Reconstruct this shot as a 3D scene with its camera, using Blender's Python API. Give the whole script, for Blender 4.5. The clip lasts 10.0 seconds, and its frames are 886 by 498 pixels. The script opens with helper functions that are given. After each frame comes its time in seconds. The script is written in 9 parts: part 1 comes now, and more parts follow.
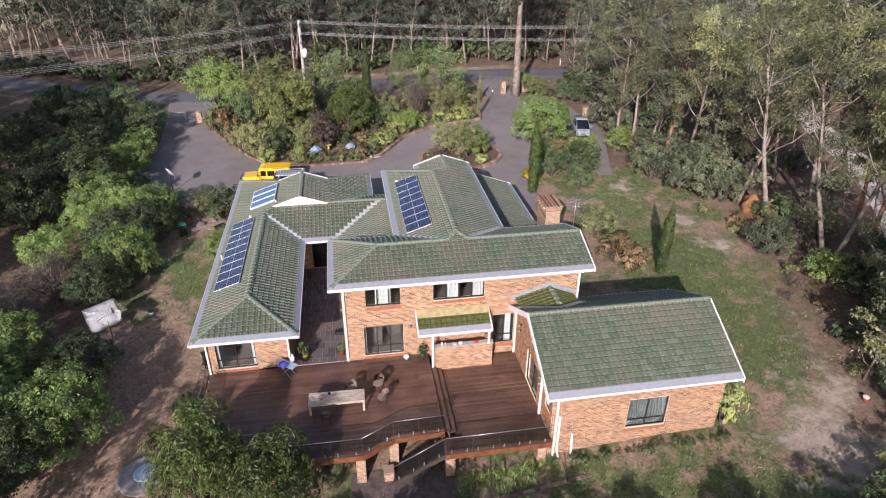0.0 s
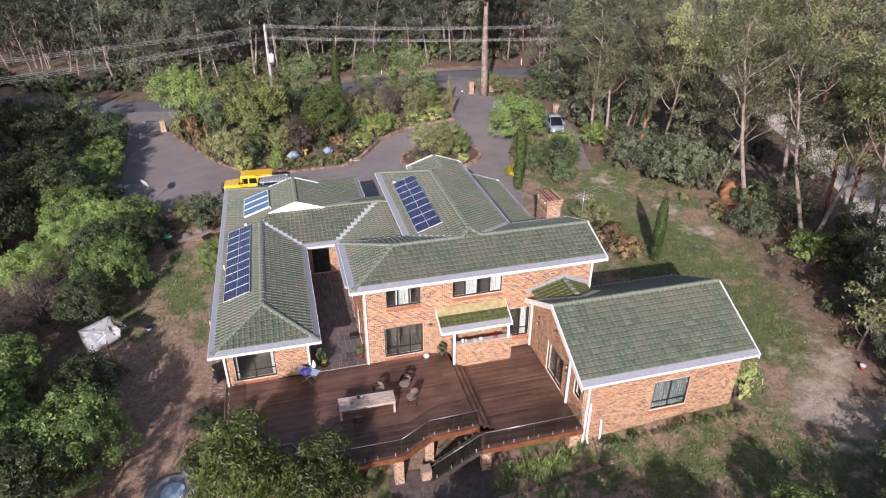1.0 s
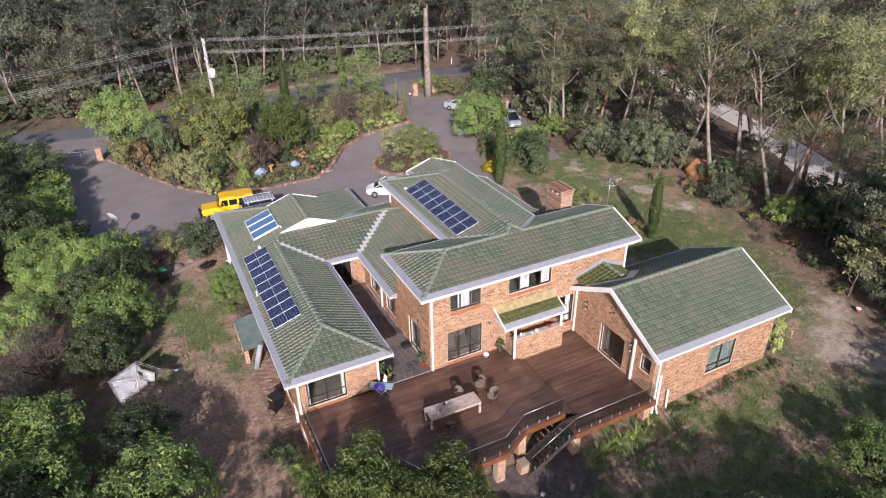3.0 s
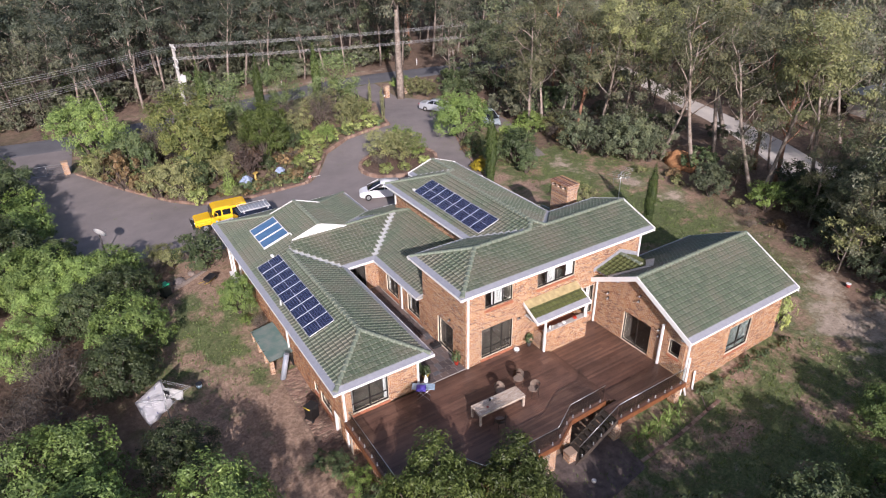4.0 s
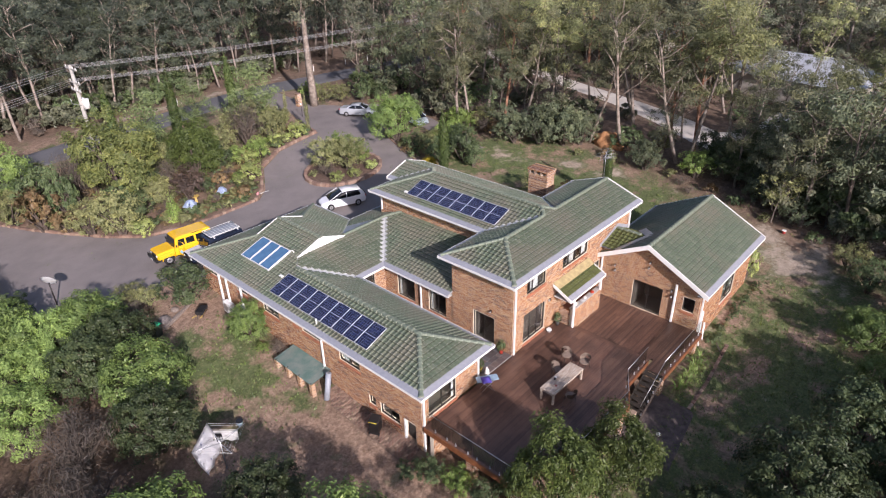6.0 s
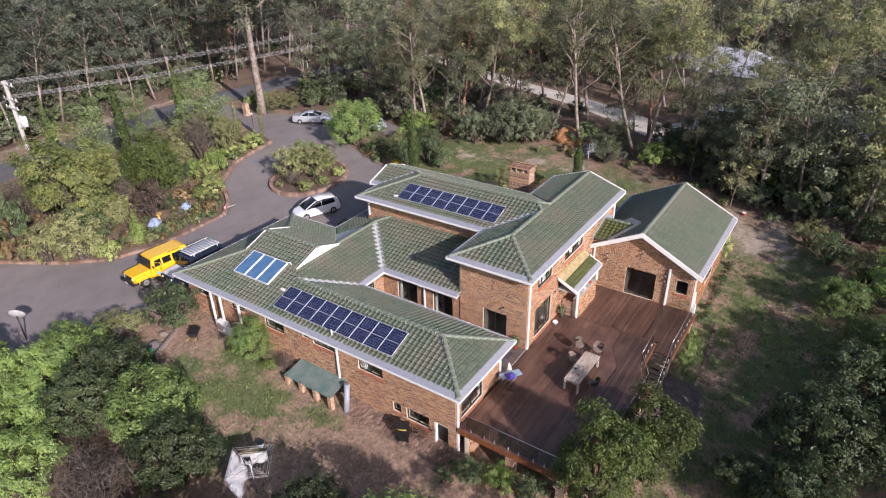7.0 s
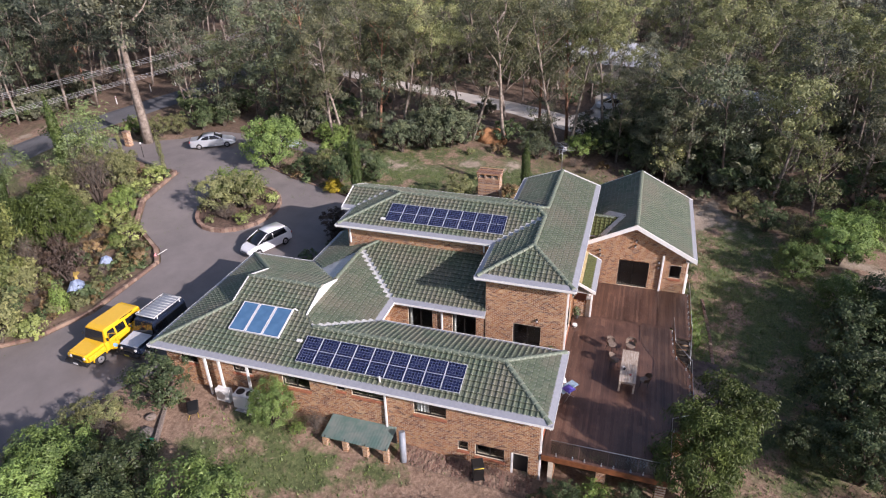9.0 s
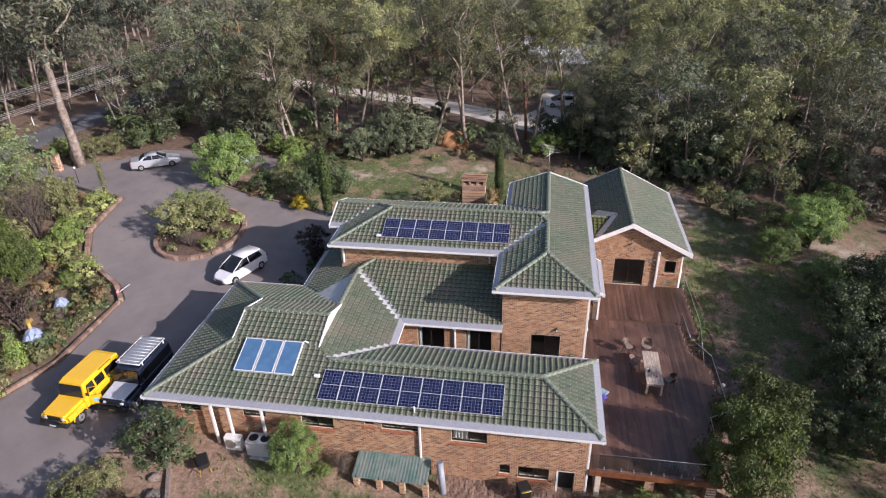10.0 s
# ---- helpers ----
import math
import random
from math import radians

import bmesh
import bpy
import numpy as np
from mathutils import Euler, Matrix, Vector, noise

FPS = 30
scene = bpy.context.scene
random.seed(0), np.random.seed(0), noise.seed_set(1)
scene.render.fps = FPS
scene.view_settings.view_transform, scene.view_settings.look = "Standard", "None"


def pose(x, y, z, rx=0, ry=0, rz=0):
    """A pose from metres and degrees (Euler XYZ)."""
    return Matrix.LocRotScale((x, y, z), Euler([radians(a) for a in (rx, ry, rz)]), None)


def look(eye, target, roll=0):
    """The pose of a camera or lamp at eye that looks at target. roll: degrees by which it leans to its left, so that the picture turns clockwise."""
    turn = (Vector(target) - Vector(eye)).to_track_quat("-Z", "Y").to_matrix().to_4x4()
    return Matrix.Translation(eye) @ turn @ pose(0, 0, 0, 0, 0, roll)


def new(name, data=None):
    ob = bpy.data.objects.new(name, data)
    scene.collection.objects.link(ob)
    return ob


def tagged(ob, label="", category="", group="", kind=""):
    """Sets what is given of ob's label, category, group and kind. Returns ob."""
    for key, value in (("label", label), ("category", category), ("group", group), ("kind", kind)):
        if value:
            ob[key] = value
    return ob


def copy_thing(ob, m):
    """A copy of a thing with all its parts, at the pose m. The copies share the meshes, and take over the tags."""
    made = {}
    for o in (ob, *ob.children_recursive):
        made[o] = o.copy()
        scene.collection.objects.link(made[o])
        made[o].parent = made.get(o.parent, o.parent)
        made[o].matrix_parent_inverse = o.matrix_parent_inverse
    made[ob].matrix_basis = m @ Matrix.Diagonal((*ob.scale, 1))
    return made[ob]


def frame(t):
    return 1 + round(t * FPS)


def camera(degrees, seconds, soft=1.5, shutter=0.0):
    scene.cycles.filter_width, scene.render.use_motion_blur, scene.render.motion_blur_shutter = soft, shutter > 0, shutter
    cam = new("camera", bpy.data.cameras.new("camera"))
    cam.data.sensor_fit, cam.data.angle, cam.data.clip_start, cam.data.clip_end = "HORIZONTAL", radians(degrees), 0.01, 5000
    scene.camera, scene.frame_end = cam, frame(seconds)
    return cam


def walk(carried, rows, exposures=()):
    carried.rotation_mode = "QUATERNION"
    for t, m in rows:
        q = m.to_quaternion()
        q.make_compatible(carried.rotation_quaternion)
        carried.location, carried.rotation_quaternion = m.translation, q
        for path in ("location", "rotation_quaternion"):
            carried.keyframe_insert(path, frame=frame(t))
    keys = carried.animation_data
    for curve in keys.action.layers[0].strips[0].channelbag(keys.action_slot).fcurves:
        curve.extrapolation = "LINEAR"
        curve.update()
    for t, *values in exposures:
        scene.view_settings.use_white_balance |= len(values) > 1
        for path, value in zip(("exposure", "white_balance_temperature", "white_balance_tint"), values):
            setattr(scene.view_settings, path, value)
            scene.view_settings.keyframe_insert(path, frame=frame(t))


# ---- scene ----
cam = camera(71.0, 10.0, 1.15)
PATH = [
    (0, (9.188, -28.395, 23.279), (9.471, -26.67, 22.308), 0.3),
    (0.5, (7.122, -28.132, 23.132), (7.492, -26.42, 22.167), 0.4),
    (1, (5.189, -27.825, 23.049), (5.644, -26.131, 22.088), 0.2),
    (1.5, (3.25, -27.381, 23.034), (3.796, -25.713, 22.075), -0.4),
    (2, (1.168, -26.702, 23.131), (1.798, -25.064, 22.172), -0.8),
    (2.5, (-1.091, -25.868, 23.239), (-0.383, -24.261, 22.281), -0.8),
    (3.8, (-6.879, -23.171, 23.377), (-5.985, -21.663, 22.415), -1.1),
    (4, (-7.77, -22.688, 23.398), (-6.836, -21.203, 22.438), -1.0),
    (4.5, (-9.991, -21.382, 23.479), (-8.96, -19.962, 22.52), -1.0),
    (5, (-12.128, -19.951, 23.534), (-11.008, -18.6, 22.576), -1.1),
    (5.5, (-14.182, -18.363, 23.589), (-12.978, -17.088, 22.628), -1.2),
    (5.7, (-14.931, -17.633, 23.596), (-13.694, -16.391, 22.633), -1.3),
    (7, (-19.257, -12.531, 23.539), (-17.812, -11.533, 22.582), -1.4),
    (7.5, (-20.397, -10.124, 23.599), (-18.884, -9.236, 22.638), -1.3),
    (8, (-21.054, -7.533, 23.704), (-19.487, -6.757, 22.735), -1.5),
    (8.5, (-21.424, -4.779, 23.782), (-19.803, -4.12, 22.814), -1.4),
    (9, (-21.605, -1.907, 23.852), (-19.942, -1.363, 22.883), -1.4),
    (9.5, (-21.368, 0.845, 23.839), (-19.671, 1.267, 22.868), -1.3),
    (10, (-20.951, 3.597, 23.895), (-19.229, 3.893, 22.92), -1.6),
]
walk(cam, [(t, look(eye, target, roll)) for t, eye, target, roll in PATH], [(0.0, 0.37, 6150, 26), (2.5, 0.37, 6150, 26), (7.0, 0.42, 6150, 26)])

# ---- light ----
SUN_FROM = Vector((-0.39, -0.92, 0.466)).normalized()
world = bpy.data.worlds.new("world")
scene.world = world
world.use_nodes = True
wt = world.node_tree
sky = wt.nodes.new("ShaderNodeTexSky")
sky.sky_type = 'NISHITA'
sky.sun_disc = False
sky.sun_elevation = radians(25)
sky.sun_rotation = radians(203)
sky.air_density, sky.dust_density = 1.2, 1.5
wt.links.new(sky.outputs[0], wt.nodes["Background"].inputs[0])
wt.nodes["Background"].inputs[1].default_value = 0.104
sun_data = bpy.data.lights.new("sun", 'SUN')
sun_data.energy, sun_data.angle, sun_data.color = 4.75, radians(0.6), (1.0, 0.94, 0.85)
sun = new("sun", sun_data)
sun.matrix_world = look(SUN_FROM * 100, (0, 0, 0))


# ---- materials ----
class Mat:
    """A node material under construction."""

    def __init__(self, name, rough=0.8, metal=0.0):
        self.m = bpy.data.materials.new(name)
        self.m.use_nodes = True
        self.t = self.m.node_tree
        self.b = self.t.nodes["Principled BSDF"]
        self.b.inputs["Roughness"].default_value = rough
        self.b.inputs["Metallic"].default_value = metal
        self.pos = None

    def node(self, kind, **sockets):
        n = self.t.nodes.new(kind)
        for k, v in sockets.items():
            key = k.replace("_", " ")
            s = n.inputs[key]
            if isinstance(v, bpy.types.NodeSocket):
                self.t.links.new(v, s)
            else:
                s.default_value = v
        return n

    def coords(self, kind="Object"):
        if self.pos is None:
            self.pos = self.t.nodes.new("ShaderNodeTexCoord").outputs[kind]
        return self.pos

    def world_pos(self):
        if self.pos is None:
            self.pos = self.t.nodes.new("ShaderNodeNewGeometry").outputs["Position"]
        return self.pos

    def noise(self, scale, detail=4.0, rough=0.6, vec=None):
        n = self.node("ShaderNodeTexNoise", Scale=scale, Detail=detail, Roughness=rough)
        self.t.links.new(vec or self.coords(), n.inputs["Vector"])
        return n.outputs["Fac"]

    def ramp(self, fac, stops):
        n = self.t.nodes.new("ShaderNodeValToRGB")
        e = n.color_ramp.elements
        while len(e) < len(stops):
            e.new(0.5)
        for el, (p, c) in zip(e, stops):
            el.position, el.color = p, (*c, 1)
        self.t.links.new(fac, n.inputs[0])
        return n.outputs[0]

    def mix(self, fac, a, b, mode='MIX'):
        n = self.t.nodes.new("ShaderNodeMix")
        n.data_type, n.blend_type = 'RGBA', mode
        for s, v in ((n.inputs[0], fac), (n.inputs[6], a), (n.inputs[7], b)):
            if isinstance(v, bpy.types.NodeSocket):
                self.t.links.new(v, s)
            elif isinstance(v, (int, float)):
                s.default_value = v
            else:
                s.default_value = (*v, 1)
        return n.outputs[2]

    def bump(self, height, strength=0.4, dist=0.02):
        n = self.node("ShaderNodeBump", Strength=strength, Distance=dist)
        self.t.links.new(height, n.inputs["Height"])
        self.t.links.new(n.outputs[0], self.b.inputs["Normal"])

    def color(self, c):
        if isinstance(c, bpy.types.NodeSocket):
            self.t.links.new(c, self.b.inputs["Base Color"])
        else:
            self.b.inputs["Base Color"].default_value = (*c, 1)
        return self

    def island(self):
        return self.t.nodes.new("ShaderNodeNewGeometry").outputs["Random Per Island"]

    def object_random(self):
        return self.t.nodes.new("ShaderNodeObjectInfo").outputs["Random"]


def plain(name, c, rough=0.7, metal=0.0, vary=0.18, scale=9.0):
    """A painted, plastic or metal surface with slight blotches and grain."""
    k = Mat(name, rough, metal)
    n = k.noise(scale)
    k.color(k.ramp(n, [(0.3, [v * (1 - vary) for v in c]), (0.7, [min(1, v * (1 + vary * 0.6)) for v in c])]))
    return k.m


def brick_material(name, along):
    """Mixed tan and red-brown face brick, 230 by 76 mm, pale joints. along: 'x' or 'y', the way the wall runs."""
    k = Mat(name, 0.9)
    geo = k.t.nodes.new("ShaderNodeNewGeometry").outputs["Position"]
    sep = k.node("ShaderNodeSeparateXYZ")
    k.t.links.new(geo, sep.inputs[0])
    com = k.node("ShaderNodeCombineXYZ")
    k.t.links.new(sep.outputs[0 if along == 'x' else 1], com.inputs[0])
    k.t.links.new(sep.outputs[2], com.inputs[1])
    k.pos = com.outputs[0]
    n = k.t.nodes.new("ShaderNodeTexBrick")
    n.offset, n.squash = 0.5, 1.0
    for key, v in (("Scale", 1.0), ("Brick Width", 0.24), ("Row Height", 0.086), ("Mortar Size", 0.012), ("Mortar Smooth", 0.2), ("Bias", 0.0)):
        n.inputs[key].default_value = v
    n.inputs["Color1"].default_value, n.inputs["Color2"].default_value, n.inputs["Mortar"].default_value = (0, 0, 0, 1), (1, 1, 1, 1), (0.5, 0.5, 0.5, 1)
    k.t.links.new(k.pos, n.inputs["Vector"])
    c = k.ramp(n.outputs["Color"], [(0.0, (0.1, 0.045, 0.03)), (0.14, (0.19, 0.08, 0.043)), (0.4, (0.33, 0.145, 0.06)), (0.7, (0.41, 0.205, 0.085)), (1.0, (0.49, 0.31, 0.15))])
    grime = k.ramp(k.noise(0.6, 6.0), [(0.35, (0.8, 0.8, 0.8)), (0.65, (1, 1, 1))])
    c = k.mix(1.0, c, grime, 'MULTIPLY')
    c2 = k.mix(n.outputs["Fac"], c, (0.6, 0.53, 0.44))
    k.color(c2)
    inv = k.node("ShaderNodeMath")
    inv.operation = 'SUBTRACT'
    inv.inputs[0].default_value = 1.0
    k.t.links.new(n.outputs["Fac"], inv.inputs[1])
    k.bump(inv.outputs[0], 0.5, 0.01)
    return k.m


BRICK_X, BRICK_Y = brick_material("brick_along_x", 'x'), brick_material("brick_along_y", 'y')


def piece_random(k):
    """A random number for each loose piece, whether it is an object of its own or an island of a larger mesh."""
    n = k.node("ShaderNodeMath")
    n.operation = 'ADD'
    k.t.links.new(k.island(), n.inputs[0])
    k.t.links.new(k.object_random(), n.inputs[1])
    f = k.node("ShaderNodeMath")
    f.operation = 'FRACT'
    k.t.links.new(n.outputs[0], f.inputs[0])
    return f.outputs[0]


def face_brick():
    k = Mat("face_brick", 0.9)
    p = k.t.nodes.new("ShaderNodeNewGeometry").outputs["Position"]
    c = k.ramp(piece_random(k), [(0.0, (0.1, 0.045, 0.03)), (0.12, (0.17, 0.073, 0.04)), (0.28, (0.28, 0.12, 0.052)), (0.55, (0.37, 0.172, 0.07)), (0.82, (0.43, 0.225, 0.095)), (1.0, (0.5, 0.32, 0.16))])
    grime = k.ramp(k.noise(0.6, 6.0, vec=p), [(0.35, (0.8, 0.8, 0.8)), (0.65, (1, 1, 1))])
    c = k.mix(1.0, c, grime, 'MULTIPLY')
    k.color(k.mix(k.ramp(k.noise(22.0, vec=p), [(0.45, (0, 0, 0)), (0.75, (0.4, 0.4, 0.4))]), c, (0.3, 0.14, 0.08)))
    k.bump(k.noise(60.0, vec=p), 0.3, 0.004)
    return k.m


FACE_BRICK = face_brick()
MORTAR = plain("pale_mortar", (0.65, 0.565, 0.44), 0.95, vary=0.2, scale=5.0)



def tile_material(name, edge):
    """Green concrete roof tile; its exposed front edge carries more pale lichen."""
    k = Mat(name, 0.6)
    wp = k.t.nodes.new("ShaderNodeNewGeometry").outputs["Position"]
    base = k.ramp(piece_random(k), [(0.0, (0.07, 0.096, 0.06)), (0.4, (0.09, 0.12, 0.074)), (0.85, (0.11, 0.14, 0.088)), (1.0, (0.145, 0.168, 0.115))])
    moss = k.ramp(k.noise(0.42, 5.0, 0.6, vec=wp), [(0.44, (0, 0, 0)), (0.62, (0.8, 0.8, 0.8))])
    c = k.mix(moss, base, (0.15, 0.14, 0.1))
    lo, hi, most = (0.42, 0.64, 0.8) if edge else (0.5, 0.8, 0.5)
    lich = k.ramp(k.noise(19.0, 6.0, 0.75, vec=wp), [(lo, (0, 0, 0)), (hi, (most, most, most))])
    c = k.mix(lich, c, (0.42, 0.435, 0.36))
    k.color(c)
    k.bump(k.noise(30.0, vec=wp), 0.3, 0.01)
    return k.m


# Third of each set: dark lap strip, with its shadow put into the colour.
TILE = [tile_material("roof_tile", False), tile_material("roof_tile_edge", True), plain("lap_shade_and_moss", (0.058, 0.07, 0.043), 0.9, vary=0.6, scale=7.0)]
TILE_MOSSY = [plain("mossy_roof_tile", (0.1, 0.115, 0.033), 0.8, vary=0.5, scale=6.0), plain("mossy_tile_edge", (0.12, 0.13, 0.045), 0.8, vary=0.5, scale=9.0), plain("deep_lap_shade_and_moss", (0.035, 0.042, 0.014), 0.9, vary=0.6, scale=7.0)]
CAP = plain("ridge_cap_tile", (0.165, 0.2, 0.145), 0.6, vary=0.5, scale=6.0)
CAP_LIP = plain("pale_ridge_bedding", (0.25, 0.275, 0.21), 0.8, vary=0.5, scale=6.0)
WHITE = plain("white_paint", (0.8, 0.8, 0.77), 0.5, vary=0.07, scale=3.0)
GUARD = plain("grey_gutter_guard_mesh", (0.36, 0.37, 0.4), 0.55, 0.3, vary=0.12, scale=5.0)
VALLEY = plain("pale_valley_flashing", (0.55, 0.56, 0.55), 0.5, 0.2, vary=0.25, scale=6.0)
LEAD = plain("grey_lead_flashing", (0.33, 0.34, 0.37), 0.6, 0.1, vary=0.3, scale=7.0)
SILL = plain("red_brick_sill", (0.4, 0.15, 0.08), 0.85, vary=0.5, scale=14.0)
FRAME = plain("dark_bronze_frame", (0.025, 0.022, 0.02), 0.4, 0.3)
SOFFIT = plain("soffit", (0.6, 0.6, 0.57), 0.8)
CURTAIN = plain("pale_curtain", (0.72, 0.72, 0.7), 0.9)
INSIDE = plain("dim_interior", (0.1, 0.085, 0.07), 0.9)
GALV = plain("galvanised_steel", (0.5, 0.51, 0.52), 0.35, 0.8)
BLACK = plain("black_plastic", (0.02, 0.02, 0.022), 0.45)
CONCRETE = plain("concrete", (0.42, 0.4, 0.37), 0.9, vary=0.3)


def glass_material():
    k = Mat("window_glass", 0.05)
    k.b.inputs["Base Color"].default_value = (0.75, 0.8, 0.8, 1)
    k.b.inputs["Transmission Weight"].default_value = 1.0
    k.b.inputs["IOR"].default_value = 1.45
    return k.m


GLASS = glass_material()


def dark_glass():
    k = Mat("dark_window_glass", 0.06)
    k.color((0.012, 0.014, 0.017))
    k.b.inputs["Specular IOR Level"].default_value = 0.7
    return k.m


DARK_GLASS = dark_glass()


# ---- mesh helpers ----
def mesh_from(name, verts, faces, mat):
    me = bpy.data.meshes.new(name)
    me.from_pydata([tuple(v) for v in verts], [], faces)
    for m in (mat if isinstance(mat, (list, tuple)) else [mat]):
        me.materials.append(m)
    me.update()
    return me


def part(name, bm, material, parent=None, label=""):
    """Links a bmesh, or a finished mesh, as ONE mesh object under a thing or a part."""
    if isinstance(bm, bmesh.types.BMesh):
        me = bpy.data.meshes.new(name)
        bm.normal_update()
        bm.to_mesh(me)
        bm.free()
        for m in (material if isinstance(material, (list, tuple)) else [material]):
            me.materials.append(m)
    else:
        me = bm
    ob = new(name, me)
    if parent is not None:
        ob.parent = parent
    if label:
        tagged(ob, label)
    return ob


def thing(name, place, label, category, group="", kind="", turn=0.0):
    ob = new(name)
    ob.empty_display_size = 0.2
    ob.matrix_world = pose(*place, 0, 0, turn)
    return tagged(ob, label, category, group, kind)


def smooth(ob):
    for p in ob.data.polygons:
        p.use_smooth = True
    return ob


def add_box(bm, x0, x1, y0, y1, z0, z1, bevel=0.0, m=None, mat=0):
    """A box, its edges rounded off by bevel, turned by the matrix m."""
    made = bmesh.ops.create_cube(bm, size=1.0)["verts"]
    for v in made:
        v.co = Vector(((x0 + x1) / 2 + v.co.x * (x1 - x0), (y0 + y1) / 2 + v.co.y * (y1 - y0), (z0 + z1) / 2 + v.co.z * (z1 - z0)))
    if m is not None:
        for v in made:
            v.co = m @ v.co
    faces = {f for v in made for f in v.link_faces}
    for f in faces:
        f.material_index = mat
    if bevel > 0:
        edges = {e for v in made for e in v.link_edges}
        r = bmesh.ops.bevel(bm, geom=list(edges), offset=bevel, segments=1, affect='EDGES', clamp_overlap=True)
        for f in r["faces"]:
            f.material_index = mat
    return bm


def box(x0, x1, y0, y1, z0, z1, bevel=0.0, m=None):
    return add_box(bmesh.new(), x0, x1, y0, y1, z0, z1, bevel, m)


def add_tube(bm, points, radii, sides=8, caps=True, mat=0):
    """A round bar through the points, with a radius at each."""
    rings = []
    n = len(points)
    for i, p in enumerate(points):
        p = Vector(p)
        a = Vector(points[max(i - 1, 0)])
        b = Vector(points[min(i + 1, n - 1)])
        d = (b - a).normalized()
        s = d.orthogonal().normalized()
        t = d.cross(s)
        if rings:
            ref = (rings[-1][0].co - Vector(points[i - 1]))
            ref = ref - d * ref.dot(d)
            if ref.length > 1e-6:
                s = ref.normalized()
                t = d.cross(s)
        r = radii[i] if isinstance(radii, (list, tuple)) else radii
        rings.append([bm.verts.new(p + (s * math.cos(2 * math.pi * k / sides) + t * math.sin(2 * math.pi * k / sides)) * r) for k in range(sides)])
    for a, b in zip(rings, rings[1:]):
        for k in range(sides):
            f = bm.faces.new((a[k], a[(k + 1) % sides], b[(k + 1) % sides], b[k]))
            f.smooth, f.material_index = True, mat
    if caps:
        bm.faces.new(list(reversed(rings[0]))).material_index = mat
        bm.faces.new(rings[-1]).material_index = mat
    return bm


def tube(points, radii, sides=8):
    return add_tube(bmesh.new(), points, radii, sides)


def add_prism(bm, outline, z0, z1, mat=0):
    """A slab of the outline's shape (x, y pairs, counter-clockwise)."""
    lo = [bm.verts.new((x, y, z0)) for x, y in outline]
    hi = [bm.verts.new((x, y, z1)) for x, y in outline]
    fs = [bm.faces.new(hi), bm.faces.new(list(reversed(lo)))]
    n = len(outline)
    for i in range(n):
        fs.append(bm.faces.new((lo[i], lo[(i + 1) % n], hi[(i + 1) % n], hi[i])))
    for f in fs:
        f.material_index = mat
    return bm


# ---- ground ----
def smoothstep(a, b, v):
    t = min(1.0, max(0.0, (v - a) / (b - a)))
    return t * t * (3 - 2 * t)


def hump(x, y, cx, cy, rx, ry):
    return math.exp(-((x - cx) / rx) ** 2 - ((y - cy) / ry) ** 2)


def ground_z(x, y):
    """The lie of the land: a slope that falls to the south-west."""
    xs = 45 * math.tanh(x / 45)
    ys = 60 * math.tanh(y / 60)
    z = -1.9 + 0.052 * xs + 0.047 * ys
    z -= 0.65 * hump(x, y, 15, -9, 9, 7)
    z += 0.65 * hump(x, y, -2, 18, 7, 7)
    z += 0.75 * hump(x, y, 45, 14, 10, 14)
    z -= 0.35 * hump(x, y, 31, -8, 7, 6)
    z += 0.35 * hump(x, y, 25, 40, 8, 6)
    z += 0.42 * hump(x, y, 1, 28, 8, 7)
    return z

